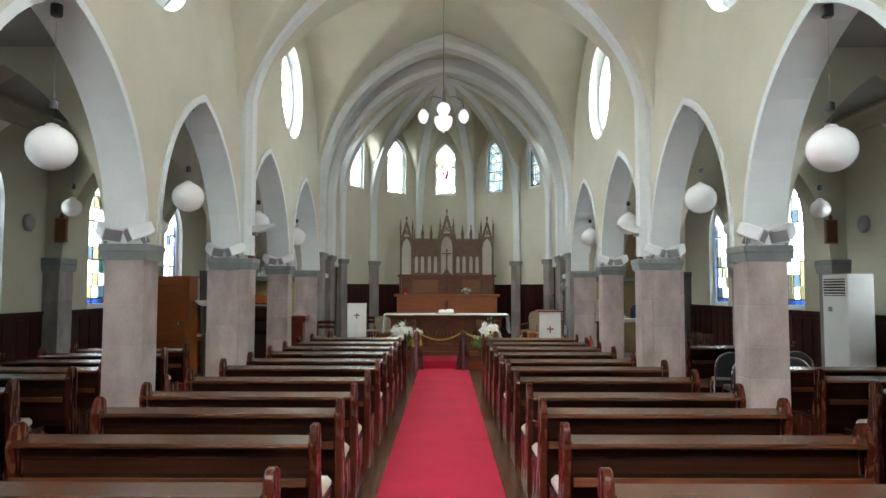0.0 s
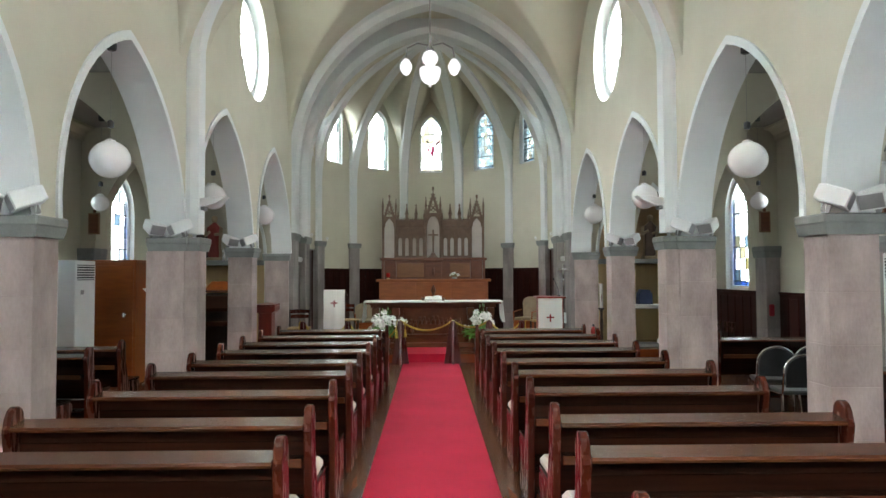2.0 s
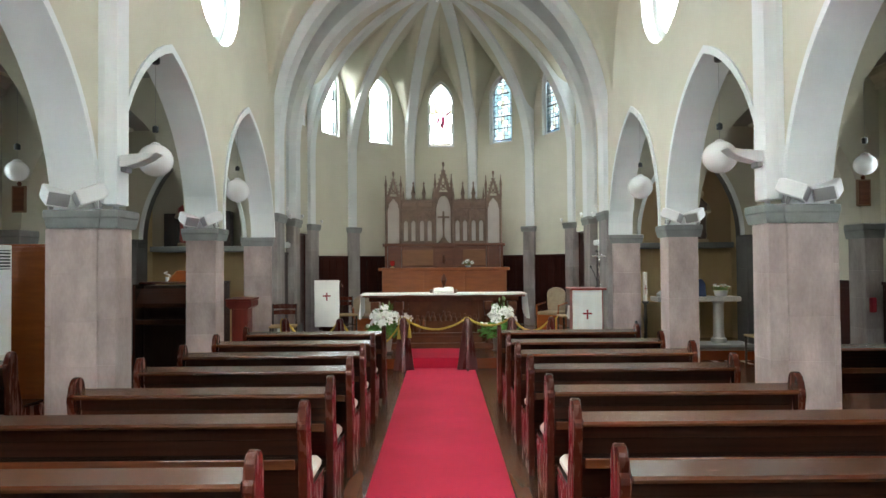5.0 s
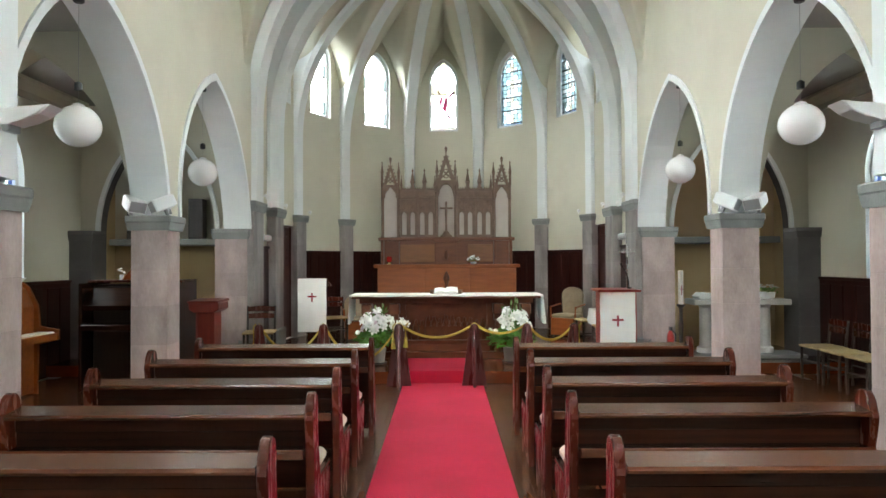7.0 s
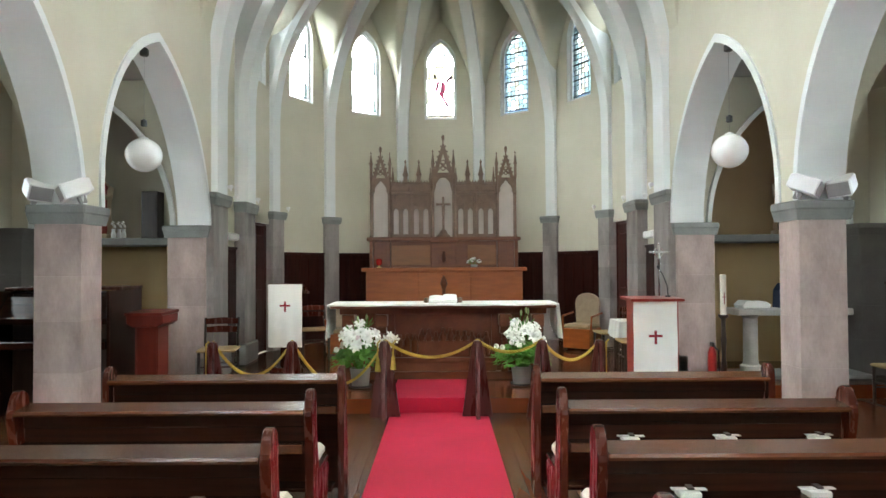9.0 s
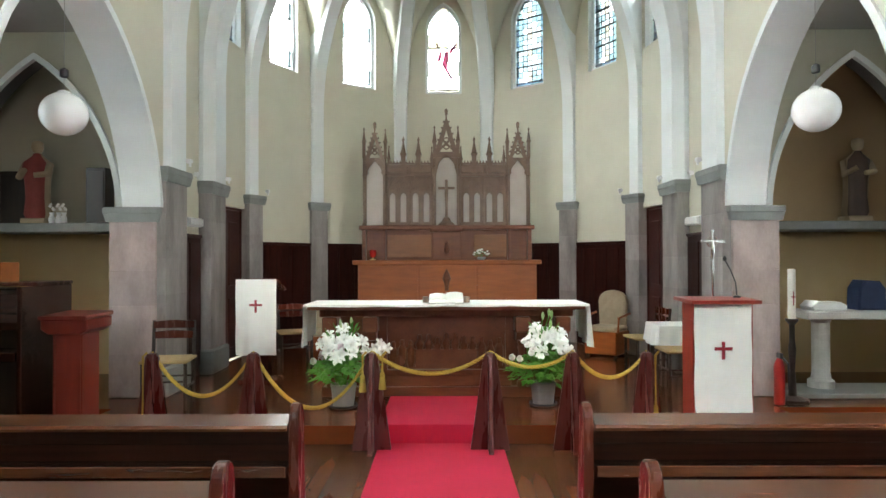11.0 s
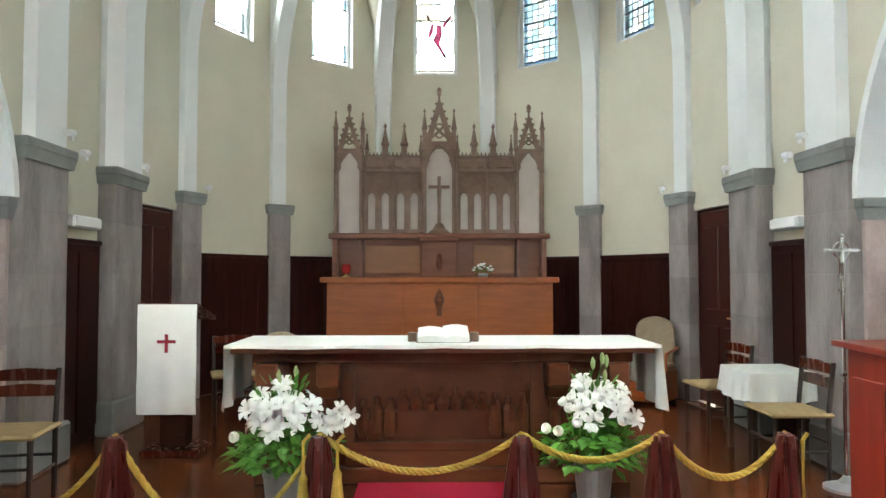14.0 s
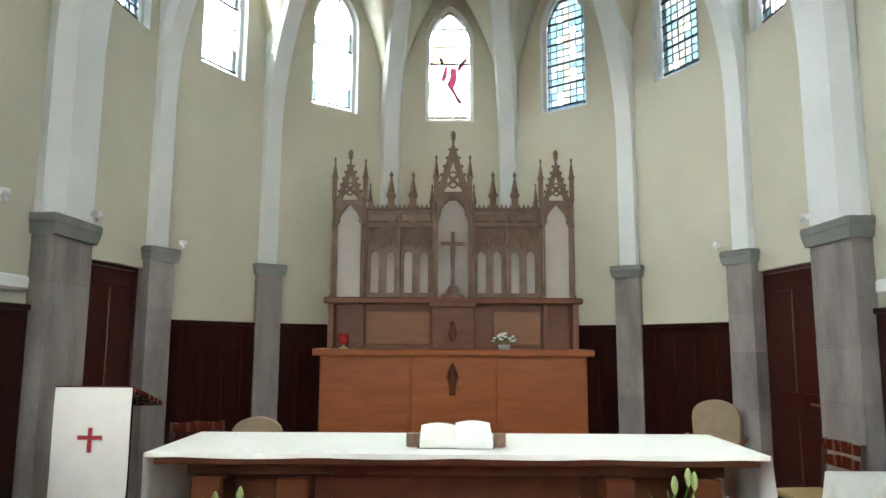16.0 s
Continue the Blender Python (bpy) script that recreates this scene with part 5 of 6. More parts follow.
def bouquet(m, seed, label, lilies, roses, pink, lean):
    rr = random.Random(seed)
    t = thing("flower_arrangement", m, label, "flowers", "flower arrangements before the altar")
    part("dish", lathe(bmesh.new(), [(0.11, 0), (0.135, 0.012), (0.135, 0.03), (0.12, 0.03), (0.115, 0.015), (0.0, 0.015)], 18), BLACK, t)
    part("pot", lathe(bmesh.new(), [(0.095, 0.016), (0.10, 0.03), (0.118, 0.20), (0.124, 0.20), (0.124, 0.222), (0.108, 0.222), (0.10, 0.19), (0.0, 0.19)], 20), surf("grey_bucket", (0.20, 0.19, 0.18), (0.30, 0.28, 0.26), 5, 0.4, 0.1, 0.1, 30) if seed == 1 else bpy.data.materials["grey_bucket"], t)
    leaves = bmesh.new()
    for k in range(300):
        a, e = rr.uniform(0, 2 * math.pi), rr.uniform(-0.45, 0.35) if k % 3 else rr.uniform(0.3, 1.2)
        r = rr.uniform(0.12, 0.25) * (0.9 if e > 0.2 else 1.22)
        c = Vector((r * math.cos(a) * math.cos(e), 0.8 * r * math.sin(a) * math.cos(e), 0.35 + 0.9 * r * math.sin(e)))
        out = Vector((math.cos(a), math.sin(a), rr.uniform(-0.5, 0.7))).normalized()
        s = out.cross(Vector((0, 0, 1)))
        s = s.normalized() * rr.uniform(0.022, 0.040)
        ln = rr.uniform(0.07, 0.13)
        droop = Vector((0, 0, -0.02))
        p = [c, c + out * ln * 0.45 - s, c + out * ln + droop, c + out * ln * 0.45 + s]
        mid = leaves.verts.new(c + out * ln * 0.5 + Vector((0, 0, 0.012)))
        v = [leaves.verts.new(q) for q in p]
        for q in range(4):
            leaves.faces.new((v[q], v[(q + 1) % 4], mid))
    for k in range(34):
        a, r = rr.uniform(0, 2 * math.pi), rr.uniform(0.02, 0.13)
        c = Vector((r * math.cos(a), 0.8 * r * math.sin(a) - 0.02, rr.uniform(0.58, 0.76)))
        out = Vector((math.cos(a) * 0.7, math.sin(a) * 0.7, 1.0)).normalized()
        s = out.cross(Vector((rr.uniform(-1, 1), rr.uniform(-1, 1), 0.1))).normalized() * 0.012
        ln = rr.uniform(0.06, 0.11)
        leaves.faces.new([leaves.verts.new(q) for q in (c, c + out * ln * 0.5 - s, c + out * ln, c + out * ln * 0.5 + s)])
    tagged(part("foliage", leaves, LEAF, t), "dense green leaves round the stems", kind="stuff")
    stems = bmesh.new()

    def flower(me, name, r0, r1, up):
        a, e = rr.uniform(math.pi * 0.95, math.pi * 2.05) if rr.random() < 0.8 else rr.uniform(0, math.pi), rr.uniform(0.12, 1.4)
        r = rr.uniform(r0, r1)
        c = Vector((lean * 0.06 + r * math.cos(a) * math.cos(e), 0.75 * r * math.sin(a) * math.cos(e), 0.415 + up * r * math.sin(e)))
        d = (Vector((math.cos(a) * math.cos(e), math.sin(a) * math.cos(e), math.sin(e) * 0.7)) + Vector((rr.uniform(-0.3, 0.3), -0.35, rr.uniform(-0.1, 0.3)))).normalized()
        ob = part(name, me, None, t)
        ob.matrix_basis = Matrix.Translation(c) @ d.to_track_quat("Z", "Y").to_matrix().to_4x4() @ pose(0, 0, 0, 0, 0, rr.uniform(0, 60))
        tube(stems, [(0.3 * c.x, 0.3 * c.y, 0.22), (0.7 * c.x, 0.7 * c.y, 0.5 * (c.z + 0.22)), tuple(c)], 0.004, 5)

    for k in range(lilies):
        flower(LILY, "lily", 0.18, 0.29, 1.12)
    for k in range(pink):
        flower(PINK_LILY, "lily", 0.20, 0.25, 0.6)
    for k in range(roses):
        flower(ROSE, "rose", 0.22, 0.32, 0.9)
    for k in range(4):
        x = rr.uniform(-0.08, 0.12)
        z = rr.uniform(0.72, 0.86)
        tube(stems, [(0.3 * x, 0, 0.3), (x, -0.02, z - 0.1), (x + 0.03, -0.03, z)], 0.004, 5)
        part("bud", lathe(bmesh.new(), [(0.0, -0.04), (0.012, -0.02), (0.016, 0.01), (0.008, 0.035), (0.0, 0.045)], 7, (x + 0.03, -0.03, z + 0.03)), surf("green_bud", (0.22, 0.30, 0.10), (0.36, 0.42, 0.2), 8, 0.6, 0.05, 0.1) if k == 0 and seed == 1 else bpy.data.materials["green_bud"], t)
    part("stem", stems, LEAF, t)
    return t


bouquet(pose(-0.95, 15.02, STAGE), 1, "white and pink lilies with green leaves in a grey bucket", 19, 6, 4, -0.5)
tq = thing("lily_spray", pose(-0.66, 14.94, STAGE + 0.52), "spray of white lilies leaning out of the arrangement", "flowers")
rr = random.Random(4)
sp = tube(bmesh.new(), [(-0.2, 0.04, -0.06), (0.0, 0, 0.0), (0.12, 0, 0.05)], 0.005, 5)
part("stem", sp, LEAF, tq)
for x, z in ((-0.06, 0.03), (0.02, 0.05), (0.08, 0.0), (0.05, 0.08), (-0.02, -0.02), (0.12, 0.05)):
    ob = part("lily", LILY, None, tq)
    ob.matrix_basis = Matrix.Translation((x, -0.02, z)) @ Vector((rr.uniform(-0.5, 0.8), -0.8, rr.uniform(-0.2, 0.6))).to_track_quat("Z", "Y").to_matrix().to_4x4() @ Matrix.Diagonal((0.8, 0.8, 0.8, 1))
bouquet(pose(0.94, 15.10, STAGE), 2, "white lilies and roses with green leaves in a grey bucket", 20, 26, 1, 0.2)

# ---- rope barrier ----
POSTS = [(-2.37, 14.13, 0.0), (-1.55, 14.13, 0.0), (-0.59, 14.13, 0.0), (0.37, 14.13, 0.0), (1.04, 14.13, 0.0), (1.64, 14.13, 0.0)]
for k, (x, y, z) in enumerate(POSTS):
    top = 0.80 - z
    t = thing("rope_post", pose(x, y, z), "maroon wooden stand tapering to a rounded top", "post", "stands of the rope barrier")
    bm = prism(bmesh.new(), [(-0.17, 0.0), (-0.13, 0.0), (0.13, 0.0), (0.17, 0.0), (0.06, top - 0.04), (0.045, top - 0.01), (0.0, top), (-0.045, top - 0.01), (-0.06, top - 0.04)], "x", -0.02, 0.02, bevel=0.004)
    part("side_board", bm, POSTWOOD, t)
    bm = prism(bmesh.new(), [(-0.16, 0.0), (0.16, 0.0), (0.052, top - 0.04), (0.035, top - 0.012), (-0.035, top - 0.012), (-0.052, top - 0.04)], "y", -0.018, 0.018, bevel=0.004)
    part("cross_board", bm, POSTWOOD, t)
    part("ridge", cube(-0.012, 0.012, -0.176, -0.15, 0, 0.02), POSTWOOD, t)


def rope(a, b, sag, n=46):
    """Two strands twisted along a hanging line."""
    bm = bmesh.new()
    a, b = Vector(a), Vector(b)
    for ph in (0, math.pi * 2 / 3, math.pi * 4 / 3):
        pts = []
        m = n * 3
        for k in range(m + 1):
            u = k / m
            p = a.lerp(b, u) + Vector((0, 0, -4 * sag * u * (1 - u)))
            w = u * (b - a).length * 75 + ph
            pts.append(p + Vector((0.35 * math.sin(w), math.cos(w), math.sin(w))) * 0.0085)
        tube(bm, pts, 0.010, 6)
    return bm


t = thing("barrier_rope", pose(0, 0, 0), "twisted gold rope hung between the stands", "rope", "")
tops = [(x, y, 0.795) for x, y, z in POSTS]
for (a, b), sag in zip(zip(tops, tops[1:]), (0.35, 0.45, 0.175, 0.125, 0.21)):
    part("rope_length", rope(a, b, sag), ROPE, t)
for x, y, l in ((-0.66, 14.11, 0.17), (-0.50, 14.11, 0.15), (-2.43, 14.10, 0.5), (1.70, 14.10, 0.42)):
    bm = tube(bmesh.new(), [(x + 0.03, y, 0.80), (x, y - 0.01, 0.77), (x, y - 0.01, 0.79 - l)], 0.010, 6)
    lathe(bm, [(0.012, 0.0), (0.022, -0.02), (0.02, -0.04), (0.032, -0.14), (0.0, -0.14)], 10, (x, y - 0.01, 0.79 - l))
    part("tassel", bm, ROPE, t, "gold tassel")

# ---- reading desks and lecterns ----
def cross_mark(parent, x, y, z, s=0.075):
    bm = cube(x - 0.012, x + 0.012, y - 0.004, y + 0.001, z - s * 1.15, z + s * 0.85)
    box(bm, x - s, x + s, y - 0.005, y, z - 0.012 + s * 0.05, z + 0.012 + s * 0.05)
    part("cross", bm, REDCLOTH, parent, "dark red cross sewn on the cloth")


def banner(parent, x0, x1, y, z0, z1, seed):
    """A hanging cloth with slight folds and thickness."""
    bm = bmesh.new()
    n, m = 18, 12
    sheets = []
    for off in (0.0, 0.004):
        sheets.append([[bm.verts.new((x0 + (x1 - x0) * i / n + 0.002 * math.sin(j + seed), y + off + 0.004 * math.sin(i * 0.9 + seed) * (1 - j / m) - 0.002 * math.sin(j * 1.3), z0 + (z1 - z0) * j / m)) for i in range(n + 1)] for j in range(m + 1)])
    for g in sheets:
        for j in range(m):
            for i in range(n):
                bm.faces.new((g[j][i], g[j][i + 1], g[j + 1][i + 1], g[j + 1][i]))
    f, b = sheets
    for i in range(n):
        bm.faces.new((f[0][i], f[0][i + 1], b[0][i + 1], b[0][i]))
    for j in range(m):
        for i in (0, n):
            bm.faces.new((f[j][i], f[j + 1][i], b[j + 1][i], b[j][i]))
    part("cloth", bm, LINEN, parent, "plain white cloth hanging in front")


t = thing("lectern", pose(2.09, 13.72, 0), "red-stained wooden lectern with a white cloth and cross", "lectern")
part("body", cube(-0.185, 0.245, 0.03, 0.34, 0.06, 1.207, bevel=0.006), REDWOOD, t)
part("plinth", cube(-0.23, 0.27, 0.0, 0.37, 0.0, 0.06, bevel=0.006), REDWOOD, t)
part("side_panel", cube(-0.193, -0.185, 0.08, 0.30, 0.14, 1.08, bevel=0.003), REDWOOD, t)
part("top", prism(bmesh.new(), [(-0.04, 1.207), (0.38, 1.215), (0.38, 1.243), (-0.04, 1.235)], "x", -0.24, 0.285, bevel=0.004), REDWOOD, t)
banner(t, -0.205, 0.225, 0.012, 0.325, 1.206, 1)
cross_mark(t, 0.01, 0.008, 0.865, 0.067)
t = thing("microphone", pose(2.30, 13.95, 1.24), "thin black gooseneck microphone on the lectern", "microphone")
part("base", lathe(bmesh.new(), [(0.03, 0), (0.03, 0.012), (0.012, 0.02)], 12), BLACK, t)
part("gooseneck", tube(bmesh.new(), [(0, 0, 0.01), (-0.01, 0, 0.12), (-0.05, 0, 0.22), (-0.09, 0, 0.29)], 0.005), BLACK, t)
part("capsule", lathe(bmesh.new(), [(0.0, 0), (0.014, 0.006), (0.016, 0.03), (0.0, 0.045)], 10, (-0.095, 0, 0.285)), BLACK, t)

t = thing("reading_desk", pose(-2.08, 16.15, STAGE), "dark wooden reading desk with a white cloth and cross", "lectern")
part("column", cube(-0.10, 0.10, 0.12, 0.28, 0.05, 1.08, bevel=0.006), PEWWOOD, t)
part("foot", cube(-0.22, 0.22, 0.02, 0.38, 0, 0.05, bevel=0.008), PEWEND, t)
part("top", prism(bmesh.new(), [(-0.02, 1.15), (0.40, 1.03), (0.40, 1.06), (-0.02, 1.18)], "x", -0.23, 0.235, bevel=0.004), PEWEND, t)
banner(t, -0.225, 0.225, -0.03, 0.335, 1.172, 2)
cross_mark(t, 0.0, -0.036, 0.885, 0.07)

t = thing("side_lectern", pose(-3.06, 14.08, 0), "plain red-brown wooden lectern beside the chancel pier", "lectern")
part("body", cube(-0.115, 0.115, 0.06, 0.34, 0.05, 0.95, bevel=0.01), DARKRED, t)
for x in (-0.12, 0.104):
    part("edge_strip", cube(x, x + 0.016, 0.05, 0.075, 0.05, 0.95, bevel=0.003), DARKRED, t)
part("foot", cube(-0.18, 0.18, 0.0, 0.40, 0.0, 0.05, bevel=0.008), DARKRED, t)
part("collar", prism(bmesh.new(), [(-0.13, 0.95), (0.13, 0.95), (0.19, 0.99), (0.19, 1.07), (-0.19, 1.07), (-0.19, 0.99)], "y", -0.01, 0.40, bevel=0.008), DARKRED, t)
part("top", prism(bmesh.new(), [(-0.04, 1.072), (0.42, 1.08), (0.42, 1.115), (-0.04, 1.10)], "x", -0.195, 0.195, bevel=0.006), DARKRED, t)


# ---- chairs ----
def rush_chair(m, label):
    t = thing("rush_chair", m, label, "chair", "rush-seated chairs")
    for x in (-0.19, 0.19):
        part("leg", tube(bmesh.new(), [(x, -0.18, 0), (x, -0.18, 0.44)], 0.018), DARKWOOD, t)
        part("leg", tube(bmesh.new(), [(x, 0.18, 0), (x, 0.18, 0.44), (x, 0.22, 0.80)], 0.017), DARKWOOD, t)
        part("stretcher", tube(bmesh.new(), [(x, -0.18, 0.2), (x, 0.18, 0.2)], 0.010), DARKWOOD, t)
    for y in (-0.18, 0.18):
        part("stretcher", tube(bmesh.new(), [(-0.19, y, 0.26), (0.19, y, 0.26)], 0.010), DARKWOOD, t)
    bm = cube(-0.22, 0.22, -0.215, 0.215, 0.43, 0.462, bevel=0.014)
    part("seat", bm, RUSH, t, "woven rush seat")
    for z in (0.66, 0.76):
        bm = prism(bmesh.new(), [(-0.19, z - 0.035), (0.19, z - 0.035), (0.19, z + 0.03), (0.0, z + 0.045), (-0.19, z + 0.03)], "y", 0.195, 0.215)
        part("back_rail", bm, PEWEND, t)
    return t


rush_chair(pose(-2.62, 15.08, STAGE, 0, 0, 8), "dark wooden chair with a rush seat beside the pilaster")
rush_chair(pose(2.45, 15.66, STAGE, 0, 0, -90), "dark wooden chair with a rush seat by the small table")
rush_chair(pose(2.42, 16.78, STAGE, 0, 0, -84), "dark wooden chair with a rush seat by the door")
rush_chair(pose(4.96, 14.40, 0, 0, 0, -88), "dark wooden chair with a rush seat in the aisle")
rush_chair(pose(4.94, 13.86, 0, 0, 0, -92), "dark wooden chair with a rush seat in the aisle")
rush_chair(pose(4.93, 13.32, 0, 0, 0, -89), "dark wooden chair with a rush seat in the aisle")
rush_chair(pose(-1.95, 17.5, STAGE, 0, 0, 20), "dark wooden chair with a rush seat behind the altar")

t = thing("credence_table", pose(2.58, 16.22, STAGE), "small table under a white cloth with a fringed hem", "table")
for x in (-0.2, 0.2):
    for y in (-0.2, 0.2):
        part("leg", cube(x - 0.018, x + 0.018, y - 0.018, y + 0.018, 0, 0.63), DARKWOOD, t)
part("table_top", cube(-0.24, 0.24, -0.24, 0.24, 0.63, 0.655), DARKWOOD, t)
t = thing("table_cloth", pose(2.58, 16.22, STAGE + 0.657), "white cloth draped over the small table", "cloth")
bm = bmesh.new()
ring_n = 72
rings = []
for j, (grow, dz) in enumerate(((0.0, 0.006), (0.005, 0.0), (0.012, -0.08), (0.02, -0.15), (0.026, -0.20))):
    ring = []
    for k in range(ring_n):
        a = k / ring_n * 4
        sd, f = int(a), a - int(a)
        e = 0.25 + grow
        c = [(-e + 2 * e * f, -e), (e, -e + 2 * e * f), (e - 2 * e * f, e), (-e, e - 2 * e * f)][sd]
        w = 1 + 0.05 * (j / 4) * math.sin(k * 1.1)
        ring.append(bm.verts.new((c[0] * w, c[1] * w, dz - (0.03 * abs(math.sin(k * math.pi / 18)) if j == 4 else 0))))
    rings.append(ring)
bm.faces.new(rings[0])
for a, b in zip(rings, rings[1:]):
    for k in range(ring_n):
        bm.faces.new((a[k], a[(k + 1) % ring_n], b[(k + 1) % ring_n], b[k]))
part("linen", bm, LINEN, t, smooth=False)

for x, y, r, h in ((2.33, 18.35, -38, 0.93), (-1.6, 17.9, 14, 0.80)):
    t = thing("presider_chair", pose(x, y, STAGE, 0, 0, r), "low wooden armchair with a rounded tan back", "chair", "tan-backed chairs in the sanctuary")
    bm = cube(-0.24, 0.24, -0.24, 0.22, 0.04, 0.36, bevel=0.012)
    part("seat_box", bm, HONEY, t)
    part("seat_pad", cube(-0.23, 0.23, -0.24, 0.2, 0.36, 0.43, bevel=0.025), CANE, t)
    loop = [(-0.20, 0.36), (0.20, 0.36), (0.215, h - 0.16)] + [(0.215 * math.cos(a), h - 0.14 + 0.14 * math.sin(a)) for a in [math.radians(q) for q in range(0, 181, 15)]] + [(-0.215, h - 0.16)]
    part("back", prism(bmesh.new(), loop, "y", 0.17, 0.23, bevel=0.012), CANE, t)
    for s in (-1, 1):
        part("arm", tube(bmesh.new(), [(s * 0.25, -0.2, 0.36), (s * 0.26, -0.2, 0.56), (s * 0.26, 0.18, 0.60)], 0.018), HONEY, t)
    for sx in (-0.21, 0.21):
        for sy in (-0.2, 0.18):
            part("foot", cube(sx - 0.02, sx + 0.02, sy - 0.02, sy + 0.02, 0, 0.04), DARKWOOD, t)

# processional cross
t = thing("processional_cross", pose(2.64, 15.30, STAGE), "tall silver processional cross on a slim staff", "cross")
part("foot", lathe(bmesh.new(), [(0.14, 0), (0.14, 0.02), (0.05, 0.05), (0.02, 0.09)], 16), GREYMETAL, t)
part("staff", tube(bmesh.new(), [(0, 0, 0.06), (0, 0, 1.36)], 0.011), CHROME, t)
for z in (0.75, 1.30, 1.38):
    part("knop", lathe(bmesh.new(), [(0.0, -0.025), (0.022, -0.01), (0.022, 0.01), (0.0, 0.025)], 10, (0, 0, z)), CHROME, t)
bm = cube(-0.014, 0.014, -0.008, 0.008, 1.36, 1.66, bevel=0.003)
box(bm, -0.105, 0.105, -0.008, 0.008, 1.545, 1.573, bevel=0.003)
tube(bm, [(0.055 * math.cos(a), 0, 1.559 + 0.055 * math.sin(a)) for a in [2 * math.pi * q / 20 for q in range(21)]], 0.006, 6)
for x, z in ((-0.105, 1.559), (0.105, 1.559), (0, 1.66)):
    lathe(bm, [(0.0, -0.018), (0.018, -0.006), (0.018, 0.006), (0.0, 0.018)], 8, (x, 0, z))
lathe(bm, [(0.012, 1.38), (0.018, 1.48), (0.012, 1.56), (0.0, 1.58)], 8, (0, -0.012, 0))
part("cross", bm, CHROME, t)

# paschal candle
t = thing("paschal_candle", pose(3.40, 15.27, STAGE), "thick white candle on a tall dark stand", "candle")
part("stand", lathe(bmesh.new(), [(0.15, 0), (0.15, 0.02), (0.04, 0.05), (0.025, 0.3), (0.035, 0.5), (0.025, 0.6), (0.025, 0.74), (0.06, 0.78), (0.06, 0.80)], 14), DARKWOOD, t)
part("wax", lathe(bmesh.new(), [(0.036, 0.80), (0.036, 1.28), (0.028, 1.285), (0.0, 1.275)], 16), WAX, t)
bm = cube(-0.004, 0.004, -0.0385, -0.0345, 0.93, 1.07)
box(bm, -0.022, 0.022, -0.0395, -0.0345, 1.01, 1.018)
part("cross_mark", bm, REDCLOTH, t)

# ---- side altars ----
PALESTONE = surf("pale_stone", (0.40, 0.385, 0.35), (0.54, 0.525, 0.485), 5, 0.7, 0.1, 0.3, 40)
t = thing("side_altar", pose(4.42, 15.55, STAGE), "pale stone altar slab on round pedestals", "altar")
part("floor_slab", cube(-0.95, 0.85, -0.2, 0.38, 0.0, 0.05, bevel=0.008), CAPSTONE, t)
part("slab", cube(-0.74, 0.70, -0.05, 0.38, 0.765, 0.85, bevel=0.012), PALESTONE, t)
for x in (-0.5, 0.38):
    part("pedestal", lathe(bmesh.new(), [(0.13, 0.05), (0.13, 0.12), (0.098, 0.14), (0.088, 0.2), (0.088, 0.72), (0.11, 0.765)], 20, (x, 0.16, 0)), PALESTONE, t)
t = thing("folded_cloth", pose(3.93, 15.68, STAGE + 0.851), "folded white cloth lying on the side altar", "cloth")
part("linen", prism(bmesh.new(), [(-0.16, 0), (0.17, 0), (0.19, 0.05), (0.12, 0.09), (0.0, 0.08), (-0.12, 0.1), (-0.18, 0.04)], "y", -0.13, 0.13, bevel=0.012), LINEN, t)
BLUECLOTH = surf("dark_blue_cloth", (0.012, 0.02, 0.05), (0.025, 0.04, 0.09), 6, 0.8, 0.05, 0.2, 90)
t = thing("covered_box", pose(4.42, 15.72, STAGE + 0.851), "box covered with a dark blue cloth", "box")
part("cover", prism(bmesh.new(), [(-0.15, 0), (0.15, 0), (0.14, 0.22), (0.08, 0.30), (-0.08, 0.31), (-0.14, 0.22)], "y", -0.10, 0.14, bevel=0.02), BLUECLOTH, t)
t = thing("potted_flowers", pose(4.83, 15.66, STAGE + 0.851), "white bowl of small white flowers on the side altar", "flowers")
part("bowl", lathe(bmesh.new(), [(0.08, 0), (0.10, 0.02), (0.12, 0.10), (0.11, 0.10), (0.0, 0.085)], 18), WHITEMETAL, t)
rr = random.Random(8)
bm = bmesh.new()
for k in range(60):
    a, r = rr.uniform(0, 6.28), rr.uniform(0.02, 0.15)
    c = Vector((r * math.cos(a), r * math.sin(a), 0.10 + rr.uniform(0, 0.07)))
    d = Vector((rr.uniform(-1, 1), rr.uniform(-1, 1), rr.uniform(0, 1))).normalized() * 0.03
    s = d.cross(Vector((0.2, 0.4, 1))).normalized() * 0.012
    bm.faces.new([bm.verts.new(c + q) for q in (-d, s, d, -s)])
part("leaves", bm, LEAF, t)
for k in range(20):
    a, r = rr.uniform(0, 6.28), rr.uniform(0.02, 0.16)
    part("blossom", lathe(bmesh.new(), [(0.0, -0.01), (0.016, -0.002), (0.02, 0.01), (0.0, 0.012)], 7, (r * math.cos(a), r * math.sin(a), 0.16 + rr.uniform(0, 0.05))), PETAL, t)


